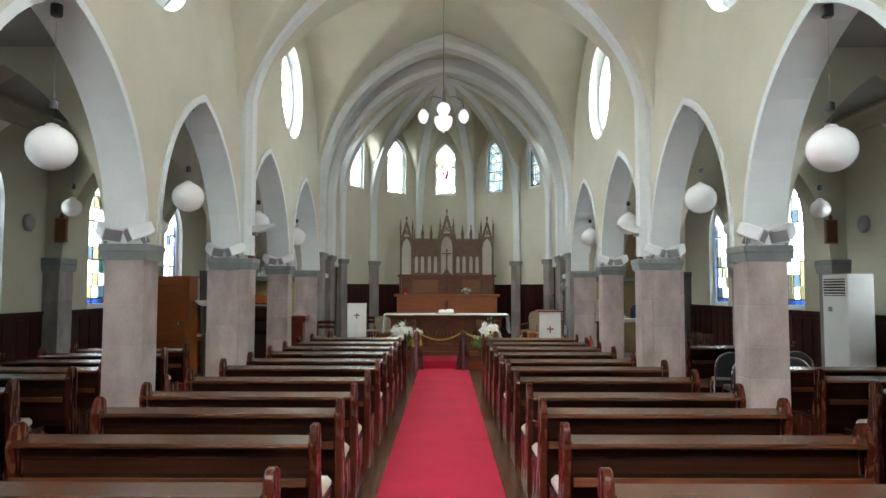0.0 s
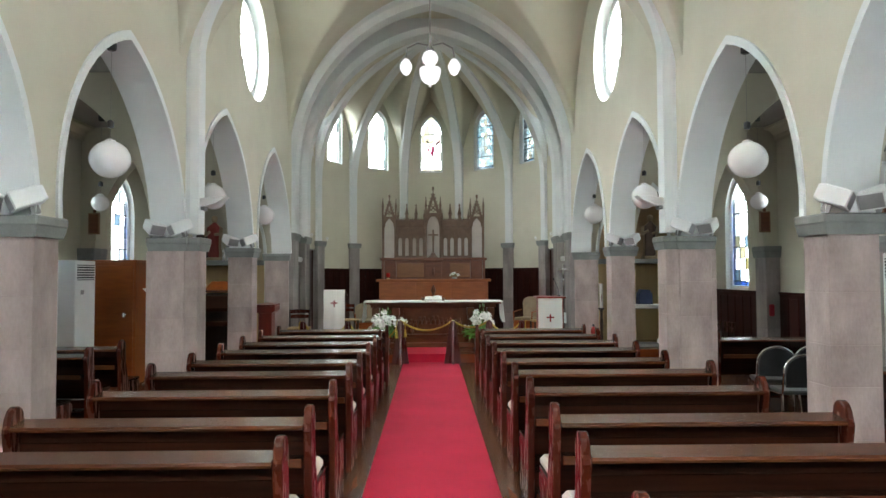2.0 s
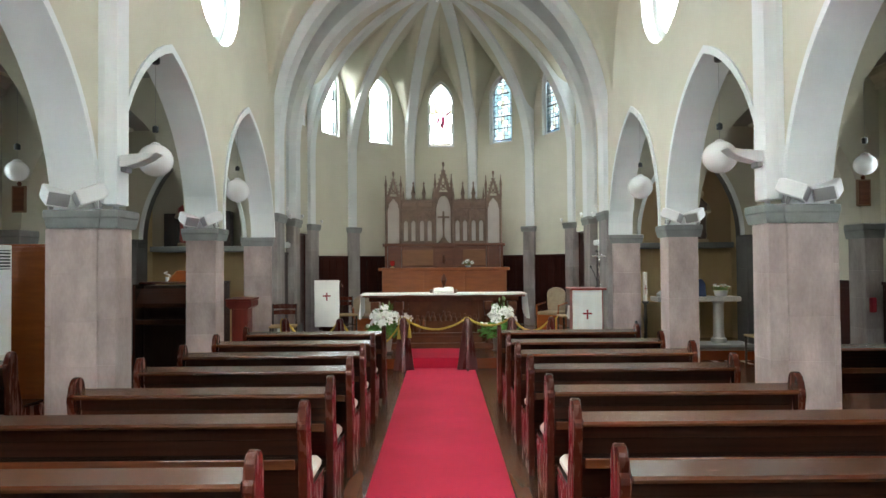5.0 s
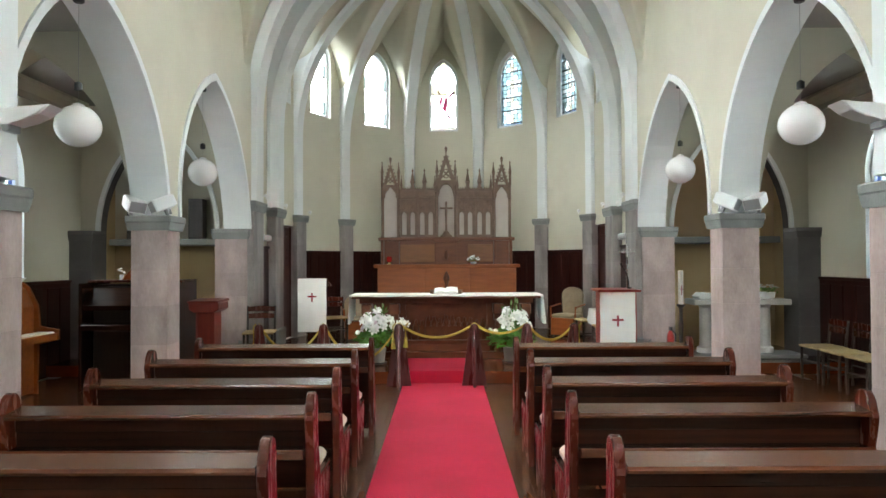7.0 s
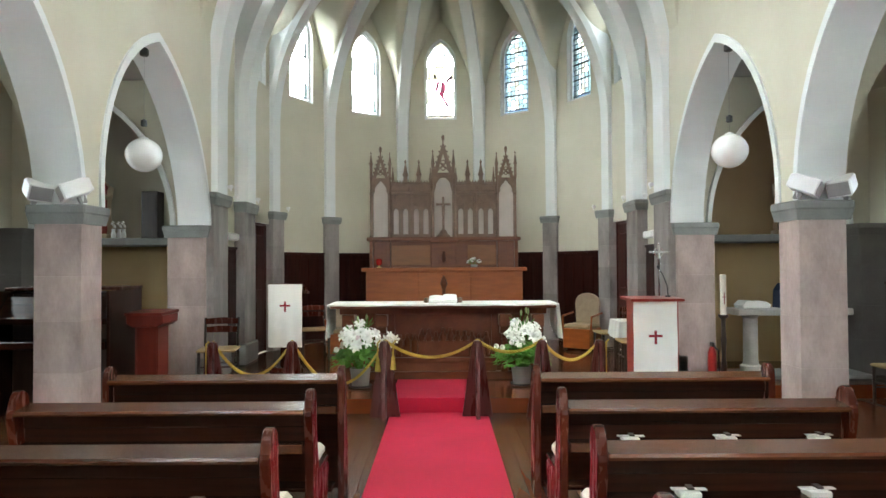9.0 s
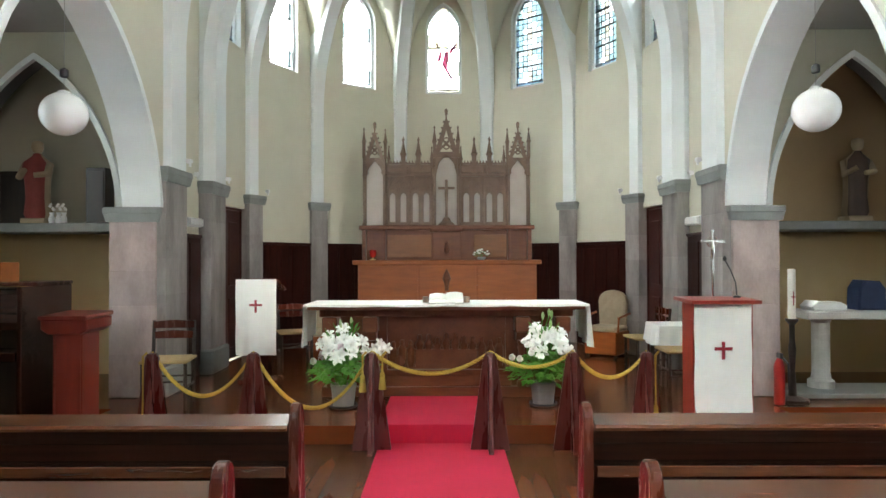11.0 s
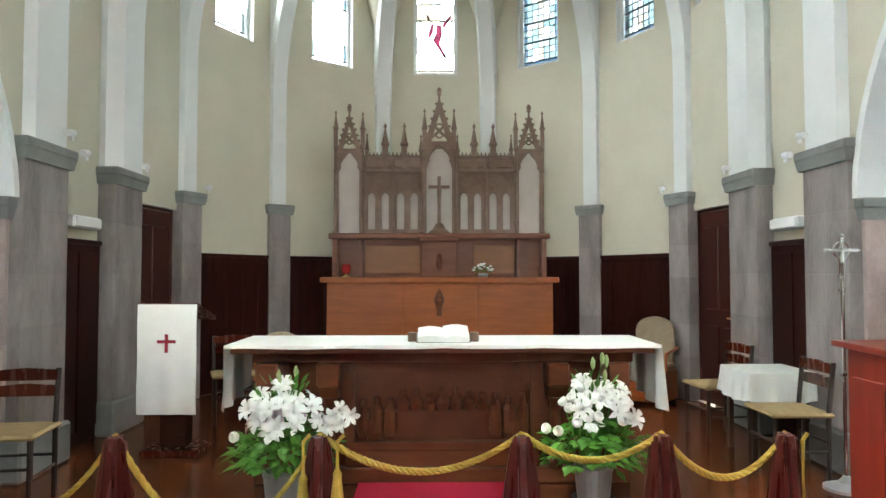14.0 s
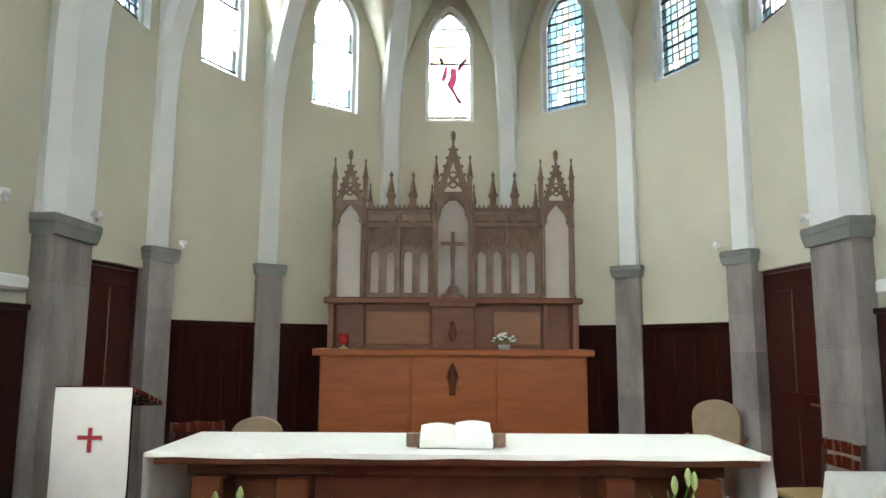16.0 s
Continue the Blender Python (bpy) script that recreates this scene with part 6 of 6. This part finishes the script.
def statue(m, cloak, robe, label, tilt):
    """A draped standing figure, kept to plain rounded forms."""
    bm = bmesh.new()
    box(bm, -0.14, 0.14, -0.12, 0.12, 0.0, 0.07, bevel=0.01, mat=0)
    prof = [(0.13, 0.07), (0.15, 0.12), (0.13, 0.3), (0.135, 0.5), (0.16, 0.62), (0.15, 0.72), (0.06, 0.80), (0.045, 0.83)]
    n = 24
    rings = []
    for r, z in prof:
        rings.append([bm.verts.new(((r * (1 + 0.10 * math.sin(5 * a + z * 3)) * math.cos(a)) + tilt * z * 0.06, r * 0.75 * (1 + 0.10 * math.sin(5 * a + z * 3)) * math.sin(a), z)) for a in [2 * math.pi * i / n for i in range(n)]])
    for k, (a, b) in enumerate(zip(rings, rings[1:])):
        for i in range(n):
            f = bm.faces.new((a[i], a[(i + 1) % n], b[(i + 1) % n], b[i]))
            f.material_index = 1 if (n * 0.55 < i < n * 0.9) else 0
    lathe(bm, [(0.0, 0.82), (0.05, 0.85), (0.066, 0.90), (0.06, 0.96), (0.0, 0.985)], 12, (tilt * 0.05, -0.01, 0), mat=0)
    tube(bm, [(0.14 + tilt * 0.03, 0, 0.7), (0.16, -0.1, 0.58), (0.04, -0.15, 0.56)], [0.045, 0.04, 0.03], 8, mat=0)
    tube(bm, [(-0.14 + tilt * 0.03, 0, 0.7), (-0.17, -0.08, 0.55), (-0.06, -0.16, 0.62)], [0.045, 0.04, 0.03], 8, mat=0)
    me = mesh_of(bm, "statue", [cloak, robe])
    me.polygons.foreach_set("use_smooth", [True] * len(me.polygons))
    ob = new("statue", me)
    ob.matrix_world = m
    return tagged(ob, label, "statue", "statues in the niches")


REDROBE = surf("painted_red_robe", (0.20, 0.03, 0.025), (0.30, 0.06, 0.045), 6, 0.6, 0.1, 0.2, 40)
BROWNROBE = surf("painted_brown_robe", (0.05, 0.03, 0.022), (0.10, 0.06, 0.042), 6, 0.6, 0.1, 0.2, 40)
statue(pose(-4.75, 16.55, 1.961), FIGURE, REDROBE, "painted plaster statue in a red and gold robe on the shelf", 0.0)
statue(pose(4.80, 16.55, 1.961), FIGURE, BROWNROBE, "painted plaster statue in a dark robe on the shelf", 0.6)
for x, z, w, h in ((-4.05, 1.961, 0.23, 0.66), (-5.02, 1.961, 0.3, 0.62)):
    t = thing("shelf_cabinet", pose(x, 16.6, z), "narrow dark wooden box standing on the niche shelf", "box", "dark boxes in the niche")
    part("case", cube(-w / 2, w / 2, -0.1, 0.12, 0, h, bevel=0.006), DARKWOOD, t)
    part("door", cube(-w / 2 + 0.02, w / 2 - 0.02, -0.108, -0.1, 0.03, h - 0.03, bevel=0.004), DARKWOOD, t)
for x in (-4.5, -4.42, -4.36):
    t = thing("small_vase", pose(x, 16.4, 1.961), "small pale vase with white blossoms on the shelf", "vase", "vases on the niche shelf")
    part("body", lathe(bmesh.new(), [(0.03, 0), (0.035, 0.06), (0.02, 0.1), (0.028, 0.13), (0.0, 0.12)], 10), WHITEMETAL, t)
    for k in range(4):
        part("blossom", lathe(bmesh.new(), [(0.0, -0.015), (0.022, 0.0), (0.0, 0.02)], 7, (0.02 * math.cos(k * 1.6), 0.02 * math.sin(k * 1.6), 0.16 + 0.02 * k)), PETAL, t)

# organ console, harmonium and cupboard in the aisle
t = thing("organ_console", pose(-4.06, 14.25, 0), "dark wooden organ console with closed sides", "organ")
part("case", cube(-0.58, 0.58, 0.18, 0.62, 0.0, 1.30, bevel=0.01), DARKWOOD, t)
for x in (-0.62, 0.58):
    part("side_board", cube(x, x + 0.04, -0.12, 0.64, 0.0, 1.33, bevel=0.008), PEWWOOD, t)
part("lid", cube(-0.62, 0.62, 0.10, 0.66, 1.33, 1.36, bevel=0.008), PEWEND, t)
part("fall_board", prism(bmesh.new(), [(-0.10, 0.98), (0.18, 1.12), (0.18, 1.26), (0.10, 1.26), (-0.10, 1.04)], "x", -0.58, 0.58), PEWWOOD, t)
part("key_bed", cube(-0.58, 0.58, -0.14, 0.2, 0.72, 0.80, bevel=0.008), PEWWOOD, t)
part("knee_panel", cube(-0.56, 0.56, 0.16, 0.18, 0.05, 0.72), DARKWOOD, t)
t = thing("hymn_chest", pose(-4.02, 14.58, 1.361), "small red-brown wooden chest on the organ", "box")
part("case", prism(bmesh.new(), [(-0.26, 0), (0.2, 0), (0.2, 0.17), (-0.12, 0.17)], "y", -0.12, 0.14, bevel=0.006), HONEY, t)
t = thing("flower_glass", pose(-4.30, 14.50, 1.361), "glass with small white flowers on the organ", "flowers")
part("glass", lathe(bmesh.new(), [(0.025, 0), (0.03, 0.07), (0.0, 0.06)], 10), WHITEMETAL, t)
for k in range(6):
    part("blossom", lathe(bmesh.new(), [(0.0, -0.012), (0.022, 0.0), (0.0, 0.016)], 7, (0.035 * math.cos(k), 0.035 * math.sin(k), 0.09 + 0.012 * k)), PETAL, t)

t = thing("harmonium", pose(-5.12, 13.15, 0), "honey-brown wooden harmonium with a sloping top", "harmonium")
prof = [(-0.45, 0.0), (0.16, 0.0), (0.16, 0.60), (0.42, 0.66), (0.42, 0.78), (0.18, 0.82), (0.16, 1.08), (0.05, 1.30), (-0.1, 1.42), (-0.45, 1.42)]
for y in (-0.62, 0.58):
    part("side_board", prism(bmesh.new(), prof, "y", y, y + 0.04, bevel=0.006), HONEY, t)
part("case", prism(bmesh.new(), [(-0.43, 0.02), (0.12, 0.02), (0.12, 1.06), (0.02, 1.27), (-0.12, 1.39), (-0.43, 1.39)], "y", -0.58, 0.58), HONEY, t)
part("key_bed", cube(0.12, 0.40, -0.58, 0.58, 0.66, 0.74), HONEY, t)
for k in range(42):
    y = -0.55 + 1.10 * k / 42
    part("key", cube(0.20, 0.385, y + 0.001, y + 0.025, 0.742, 0.76), PAPER, t)
t = thing("tall_cupboard", pose(-4.85, 12.0, 0), "tall brown wooden cupboard with a round knob", "cupboard")
part("case", cube(-0.45, 0.35, 0.0, 0.42, 0.0, 1.85, bevel=0.006), HONEY, t)
part("door", cube(-0.42, 0.32, -0.022, 0.0, 0.08, 1.80, bevel=0.005), HONEY, t)
part("top", cube(-0.47, 0.37, -0.03, 0.44, 1.85, 1.88, bevel=0.006), HONEY, t)
part("knob", lathe(bmesh.new(), [(0.0, -0.05), (0.03, -0.03), (0.03, 0.03), (0.0, 0.05)], 10, (0.20, -0.04, 1.05)), CHROME, t)
t = thing("holy_water_stoup", pose(-4.25, 12.05, 0), "white bowl on a slim dark stand", "stoup")
part("stand", lathe(bmesh.new(), [(0.15, 0), (0.15, 0.02), (0.03, 0.05), (0.03, 1.35)], 14), DARKWOOD, t)
part("bowl", lathe(bmesh.new(), [(0.03, 1.35), (0.10, 1.38), (0.16, 1.45), (0.15, 1.45), (0.09, 1.40), (0.0, 1.39)], 18), WHITEMETAL, t)


def air_conditioner(m, label):
    t = thing("air_conditioner", m, label, "air conditioner", "floor-standing air conditioners")
    part("body", cube(-0.16, 0.18, -0.28, 0.28, 0.06, 1.86, bevel=0.012), WHITEMETAL, t)
    part("base", cube(-0.15, 0.17, -0.27, 0.27, 0.0, 0.06), GREYMETAL, t)
    part("outlet", cube(-0.163, -0.15, -0.24, 0.24, 1.58, 1.80), BLACK, t)
    for k in range(6):
        part("louvre", cube(-0.178, -0.160, -0.24, 0.24, 1.592 + 0.036 * k, 1.606 + 0.036 * k), WHITEMETAL, t)
    part("intake", cube(-0.168, -0.158, -0.24, 0.24, 0.16, 0.62, bevel=0.003), CUSHION, t)
    part("control_panel", cube(-0.168, -0.158, 0.06, 0.14, 1.38, 1.44), GREYMETAL, t)
    return t


air_conditioner(pose(5.16, 8.80, 0), "tall white floor-standing air conditioner by the pilaster")
air_conditioner(pose(-5.12, 11.42, 0, 0, 0, 180), "tall white floor-standing air conditioner beside the cupboard")


# ---- aisle pews, stacking chairs ----
LEFT_Y = [1.2, 2.1, 2.98, 3.9, 4.8, 5.7, 6.6, 7.2, 7.95, 8.75, 9.5]
RIGHT_Y = [1.2, 2.1, 2.98, 3.9, 4.8, 5.75, 6.6, 7.4]
for side, ys in ((-1, LEFT_Y), (1, RIGHT_Y)):
    first = None
    for k, y in enumerate(ys):
        x0, x1 = (3.55, 5.15)
        if first is None:
            first = make_pew(pose(0, y, 0), *sorted((side * x0, side * x1)), "pews of the side aisles", label="dark-stained wooden pew standing in the side aisle")
        else:
            copy_thing(first, pose(0, y, 0))
        make_cushion(pose(side * (3.95 if k % 2 else 4.4), y + 0.01, 0.435), 0.6)
make_pew(pose(0, 10.15, 0), 3.55, 5.15, "pews of the side aisles", label="dark-stained wooden pew standing in the side aisle")


def stack_chair(m):
    t = thing("stacking_chair", m, "stacking chair with a chrome frame and black seat", "chair", "chrome stacking chairs in the aisle")
    for s in (-1, 1):
        part("front_leg", tube(bmesh.new(), [(s * 0.23, -0.22, 0), (s * 0.21, -0.19, 0.43), (s * 0.2, 0.1, 0.44)], 0.011), CHROME, t)
        part("back_leg", tube(bmesh.new(), [(s * 0.23, 0.24, 0), (s * 0.21, 0.17, 0.43)], 0.011), CHROME, t)
    hoop = [(-0.2, 0.15, 0.43)] + [(-0.2 * math.cos(a), 0.20, 0.66 + 0.18 * math.sin(a)) for a in [math.pi * q / 12 for q in range(13)]] + [(0.2, 0.15, 0.43)]
    part("hoop", tube(bmesh.new(), hoop, 0.011), CHROME, t)
    loop = [(-0.185, 0.52), (0.185, 0.52)] + [(0.185 * math.cos(a), 0.66 + 0.165 * math.sin(a)) for a in [math.pi * q / 12 for q in range(13)]]
    part("back", prism(bmesh.new(), loop, "y", 0.185, 0.215, bevel=0.006), BLACK, t)
    part("seat", cube(-0.21, 0.21, -0.21, 0.17, 0.44, 0.48, bevel=0.014), BLACK, t)
    return t


first = stack_chair(pose(3.78, 9.15, 0, 0, 0, 165))
for x, y, r in ((4.28, 9.25, 158), (3.66, 8.42, 172), (4.25, 8.5, 160), (4.75, 9.3, 150)):
    copy_thing(first, pose(x, y, 0, 0, 0, r))

# ---- hymn books and cards on the pews ----
for side, y, xs in ((1, 9.93, (1.02, 1.55, 2.06)), (1, 10.80, (1.02, 1.54, 2.04))):
    for k, x in enumerate(xs):
        t = thing("hymn_book", pose(x, y - 0.066, 0.6235, 0, 0, 3 * k - 3), "white hymn book lying on a pew shelf", "book", "hymn books on the pews")
        part("cover", cube(-0.045, 0.045, -0.04, 0.04, 0, 0.026, bevel=0.003), PAPER, t)
        part("card", cube(-0.068, 0.075, -0.012, 0.02, 0.027, 0.031), PAPER, t)
        part("ribbon", cube(-0.005, 0.02, -0.02, 0.03, 0.032, 0.04), DARKWOOD, t)


# ---- lamps ----
def pendant(m, r, drop, label, group):
    t = thing("pendant_lamp", m, label, "lamp", group)
    part("globe", ball(r, 0.96, 28, 14), OPAL, t, "white opal glass globe", smooth=True)
    part("cap", lathe(bmesh.new(), [(0.026, r * 0.96 + 0.125), (0.032, r * 0.96 + 0.13), (0.032, r * 0.96 + 0.185), (0.010, r * 0.96 + 0.20)], 12), BLACK, t, "small black ceiling hook cover")
    part("collar", lathe(bmesh.new(), [(0.05, r * 0.92), (0.045, r * 0.96 + 0.008), (0.010, r * 0.96 + 0.02)], 12), WHITEMETAL, t)
    part("cord", tube(bmesh.new(), [(0, 0, r * 0.96 + 0.01), (0, 0, drop)], 0.0018, 6), GREYMETAL, t)
    part("canopy", lathe(bmesh.new(), [(0.03, drop - 0.10), (0.045, drop - 0.09), (0.045, drop - 0.005)], 12), BLACK, t)


for side in (-1, 1):
    for x, y in ((3.04, 2.18), (3.04, 5.2), (3.04, 8.0), (3.06, 11.1), (3.08, 14.1)) if side < 0 else ((2.98, 2.18), (2.97, 5.2), (3.03, 8.06), (3.01, 11.17), (2.99, 14.05)):
        pendant(pose(side * x, y, 2.735), 0.182, APEX - 2.735 - 0.02, "white globe pendant lamp hanging in an arcade arch", "globe lamps of the arcade")
    for y in (5.9, 8.85, 11.65):
        pendant(pose(side * 4.88, y, 2.71), 0.125, CEIL - 2.71, "small white globe pendant lamp in the aisle", "small globe lamps of the aisles")

t = thing("chandelier", pose(-0.03, 9.78, 3.98), "chandelier of white glass globes on a long chain", "chandelier")
LIT = sky_glow("lit_opal_glass", (0.97, 0.98, 1.0), 1.6)
part("lower_globe", lathe(bmesh.new(), [(0.0, -0.075), (0.014, -0.06), (0.018, -0.03), (0.08, -0.015), (0.125, 0.035), (0.148, 0.11), (0.152, 0.175), (0.135, 0.188), (0.05, 0.20)], 22), LIT, t, "lit white glass bowl", smooth=True)
part("upper_globe", lathe(bmesh.new(), [(0.05, 0.22), (0.10, 0.27), (0.115, 0.33), (0.09, 0.39), (0.04, 0.42)], 20), LIT, t, "lit white glass globe", smooth=True)
part("hub", lathe(bmesh.new(), [(0.05, 0.19), (0.06, 0.21), (0.05, 0.23)], 14), GREYMETAL, t)
part("crown", lathe(bmesh.new(), [(0.05, 0.42), (0.06, 0.44), (0.02, 0.50), (0.02, 0.62)], 12), GREYMETAL, t)
part("chain", tube(bmesh.new(), [(0, 0, 0.53), (0, 0, 2.9)], 0.008, 6), GREYMETAL, t)
for k in range(4):
    a = math.pi / 2 * k
    c, s = math.cos(a), math.sin(a)
    part("arm", tube(bmesh.new(), [(0.03 * c, 0.03 * s, 0.50), (0.18 * c, 0.18 * s, 0.53), (0.32 * c, 0.32 * s, 0.46), (0.34 * c, 0.34 * s, 0.34)], 0.012, 6), GREYMETAL, t)
    part("arm_shade", lathe(bmesh.new(), [(0.0, 0.08), (0.05, 0.11), (0.085, 0.18), (0.085, 0.23), (0.05, 0.29), (0.03, 0.31)], 16, (0.34 * c, 0.34 * s, 0)), LIT, t, "lit white glass shade", smooth=True)

for ob in t.children:
    if ob.name.split(".")[0] != "chain":
        ob.scale = (0.86, 0.86, 0.9)

# flood lamps on the capitals
def flood_lamp(m):
    t = thing("flood_lamp", m, "white box-shaped flood lamp standing on a capital", "lamp", "flood lamps on the capitals")
    loop = [(-0.10, -0.05), (-0.06, -0.066), (0.13, -0.066), (0.13, 0.066), (-0.06, 0.066), (-0.10, 0.05)]
    part("housing", prism(bmesh.new(), loop, "x", -0.092, 0.092, bevel=0.01), WHITEMETAL, t)
    part("lens", cube(-0.08, 0.08, 0.129, 0.135, -0.054, 0.054), GREYMETAL, t)
    part("bracket", cube(-0.03, 0.03, -0.03, 0.03, -0.128, -0.06, bevel=0.006), GREYMETAL, t)


def flood_light(foot, target, watts, angle):
    """The light of one flood lamp, set just before its glass."""
    la = bpy.data.lights.new("flood_light", "SPOT")
    la.energy, la.spot_size, la.spot_blend, la.shadow_soft_size = watts, radians(angle), 0.7, 0.06
    la.color = (1.0, 0.97, 0.91)
    new("flood_light", la).matrix_world = look(foot, target)


for side in (-1, 1):
    flood_light((side * 2.72, 12.88, 2.24), (side * -0.5, 19.6, 2.0), 190, 62)
    flood_light((side * 3.40, 12.90, 2.24), (side * 4.6, 16.8, 1.9), 24, 70)
    for y in PIERS[1:]:
        x = side * (NAVE + 0.19)
        for s, turn in ((-side, 52), (side, 44)):
            flood_lamp(pose(x + s * 0.155, y - 0.17, CAP + 0.125, 0, 0, 180 - s * turn) @ pose(0, 0, 0, -22, s * 6, 0))
    for y in (3.68, 9.67):
        t = thing("wall_uplight", pose(side * 2.735, y, 2.50), "white scoop-shaped uplighter on the vault rib", "lamp", "uplighters on the ribs")
        s = -side
        bm = prism(bmesh.new(), [(0, -0.05), (s * 0.06, -0.045), (s * 0.15, -0.025), (s * 0.24, 0.015), (s * 0.31, 0.07), (s * 0.295, 0.075), (s * 0.15, 0.06), (0, 0.05)], "y", -0.08, 0.08, bevel=0.008)
        part("scoop", bm, WHITEMETAL, t)
        part("bracket", cube(*sorted((0.0, s * 0.05)), -0.06, 0.06, -0.09, -0.03, bevel=0.006), GREYMETAL, t)
    # small spots above the chancel capitals
    for x, y, z in ((2.76, 15.98, 2.62), (2.76, 17.32, 2.58), (2.74, 16.16, 2.50), (2.62, 18.72, 2.56)):
        t = thing("spot_lamp", pose(side * x, y, z), "small white spot lamp on a capital", "lamp", "spot lamps of the chancel")
        part("head", tube(bmesh.new(), [(0, 0.03, 0.0), (0, -0.05, -0.01)], 0.028, 10), WHITEMETAL, t)
        part("stem", cube(-0.008, 0.008, -0.005, 0.03, -0.06, 0.0), WHITEMETAL, t)
    t = thing("emergency_light", pose(side * 2.94, 16.48, 1.93), "long white emergency light above the panelling", "lamp", "emergency lights")
    part("housing", cube(*sorted((0.035 * side, -0.07 * side)), -0.22, 0.22, 0, 0.10, bevel=0.012), WHITEMETAL, t)
    part("diffuser", cube(*sorted((-0.07 * side, -0.085 * side)), -0.20, 0.20, 0.01, 0.09, bevel=0.006), OPAL, t)
    for y in PIERS[2:]:
        t = thing("station_plaque", pose(side * (OUT - 0.235), y - 0.155, 2.30), "small brown framed plaque above a pilaster capital", "plaque", "stations on the aisle pilasters")
        part("frame", cube(-0.09, 0.09, -0.02, 0.015, 0, 0.34, bevel=0.006), PALEWOOD, t)
        part("panel", cube(-0.07, 0.07, -0.028, -0.02, 0.02, 0.32, bevel=0.004), ALTARWOOD, t)
        part("finial", lathe(bmesh.new(), [(0.02, 0.34), (0.03, 0.37), (0.0, 0.42)], 8), ALTARWOOD, t)
    t = thing("wall_speaker", pose(side * OUT, 9.12, 2.54), "round grey loudspeaker on the aisle wall", "loudspeaker", "loudspeakers on the walls")
    part("grille", tube(bmesh.new(), [(0.02 * side, 0, 0), (-0.035 * side, 0, 0), (-0.05 * side, 0, 0)], [0.12, 0.12, 0.10], 20), GREYMETAL, t)
t = thing("fire_extinguisher", pose(3.19, 15.10, STAGE), "red fire extinguisher standing beside the stone respond", "extinguisher")
part("cylinder", lathe(bmesh.new(), [(0.045, 0), (0.05, 0.02), (0.05, 0.36), (0.035, 0.41), (0.02, 0.44)], 16), REDPAINT, t)
part("valve", cube(-0.015, 0.015, -0.05, 0.03, 0.44, 0.49, bevel=0.004), BLACK, t)
part("hose", tube(bmesh.new(), [(0, -0.05, 0.46), (0.04, -0.09, 0.40), (0.05, -0.085, 0.15)], 0.010, 6), BLACK, t)
t = thing("call_box", pose(5.40, 12.44, 0.95), "red fire call box on the aisle pilaster", "call box")
part("case", cube(0.0, 0.07, -0.035, 0.03, 0, 0.19, bevel=0.012), REDCLOTH, t)
t = thing("paper_sheet", pose(-1.755, 8.085, 0.6245, 0, 0, 1), "open white printed leaflet lying on a pew shelf", "paper")
for x, tilt in ((-0.075, 2.0), (0.075, -2.0)):
    ob = part("page", cube(-0.073, 0.073, -0.05, 0.05, 0, 0.002), PAPER, t)
    ob.matrix_basis = pose(x, 0, 0.003, 0, tilt, 0)
    for k in range(4):
        bar = part("printed_bar", cube(-0.055, 0.04 + 0.01 * (k % 2), 0.028 - 0.018 * k, 0.034 - 0.018 * k, 0.002, 0.0024), GREYMETAL, t)
        bar.matrix_basis = ob.matrix_basis.copy()

# ---- floor boards ----
BOARD = {}


def board(w, l):
    if (w, l) not in BOARD:
        BOARD[w, l] = mesh_of(cube(-w / 2 + 0.001, w / 2 - 0.001, -l / 2 + 0.001, l / 2 - 0.001, -0.012, 0.0, bevel=0.0015), "floor_board", FLOORWOOD)
    return BOARD[w, l]


floor_ob = bpy.data.objects["floor"]
rest = []
rngb = random.Random(9)
wb, lb = 0.11, 1.6
for i in range(-51, 52):
    x = i * wb
    off = rngb.uniform(0, lb)
    j = 0
    y = BACK - off + lb / 2
    while y < STEP + lb / 2:
        if abs(x) <= 1.6 and 2.6 < y < 15:
            ob = part("floor_board", board(wb, lb), None, floor_ob)
            ob.location = (x, y, 0)
        else:
            rest.append((x, y))
        y += lb
vs, fs = [], []
for x, y in rest:
    n = len(vs)
    a, b, c, d = x - wb / 2 + 0.0015, x + wb / 2 - 0.0015, y - lb / 2 + 0.0015, y + lb / 2 - 0.0015
    vs += [(a, c, 0), (b, c, 0), (b, d, 0), (a, d, 0), (a, c, -0.011), (b, c, -0.011), (b, d, -0.011), (a, d, -0.011)]
    fs += [(n, n + 1, n + 2, n + 3), (n, n + 4, n + 5, n + 1), (n + 1, n + 5, n + 6, n + 2), (n + 2, n + 6, n + 7, n + 3), (n + 3, n + 7, n + 4, n)]
me = bpy.data.meshes.new("floor_boards")
me.from_pydata(vs, [], fs)
me.materials.append(FLOORWOOD)
tagged(part("floor_boards", me, None, floor_ob), "dark boards of the nave floor", kind="stuff")
stage_ob = bpy.data.objects["sanctuary_floor"]
SBOARD = mesh_of(cube(-0.8 + 0.0003, 0.8 - 0.0003, -0.0548, 0.0548, -0.008, 0.0), "stage_board", STAGEWOOD)
for j in range(34):
    y = STEP + 0.055 + 0.11 * j
    half = 3.10 if y < 17.3 else 2.9 - 0.62 * (y - 17.3)
    x, ln = -half, rngb.uniform(0.4, 1.6)
    while x < half - 0.05:
        ln = min(ln, half - x)
        ob = part("stage_board", SBOARD, None, stage_ob)
        ob.location, ob.scale = (x + ln / 2, y, STAGE - 0.0005), (ln / 1.6, 1, 1)
        x, ln = x + ln, 1.6
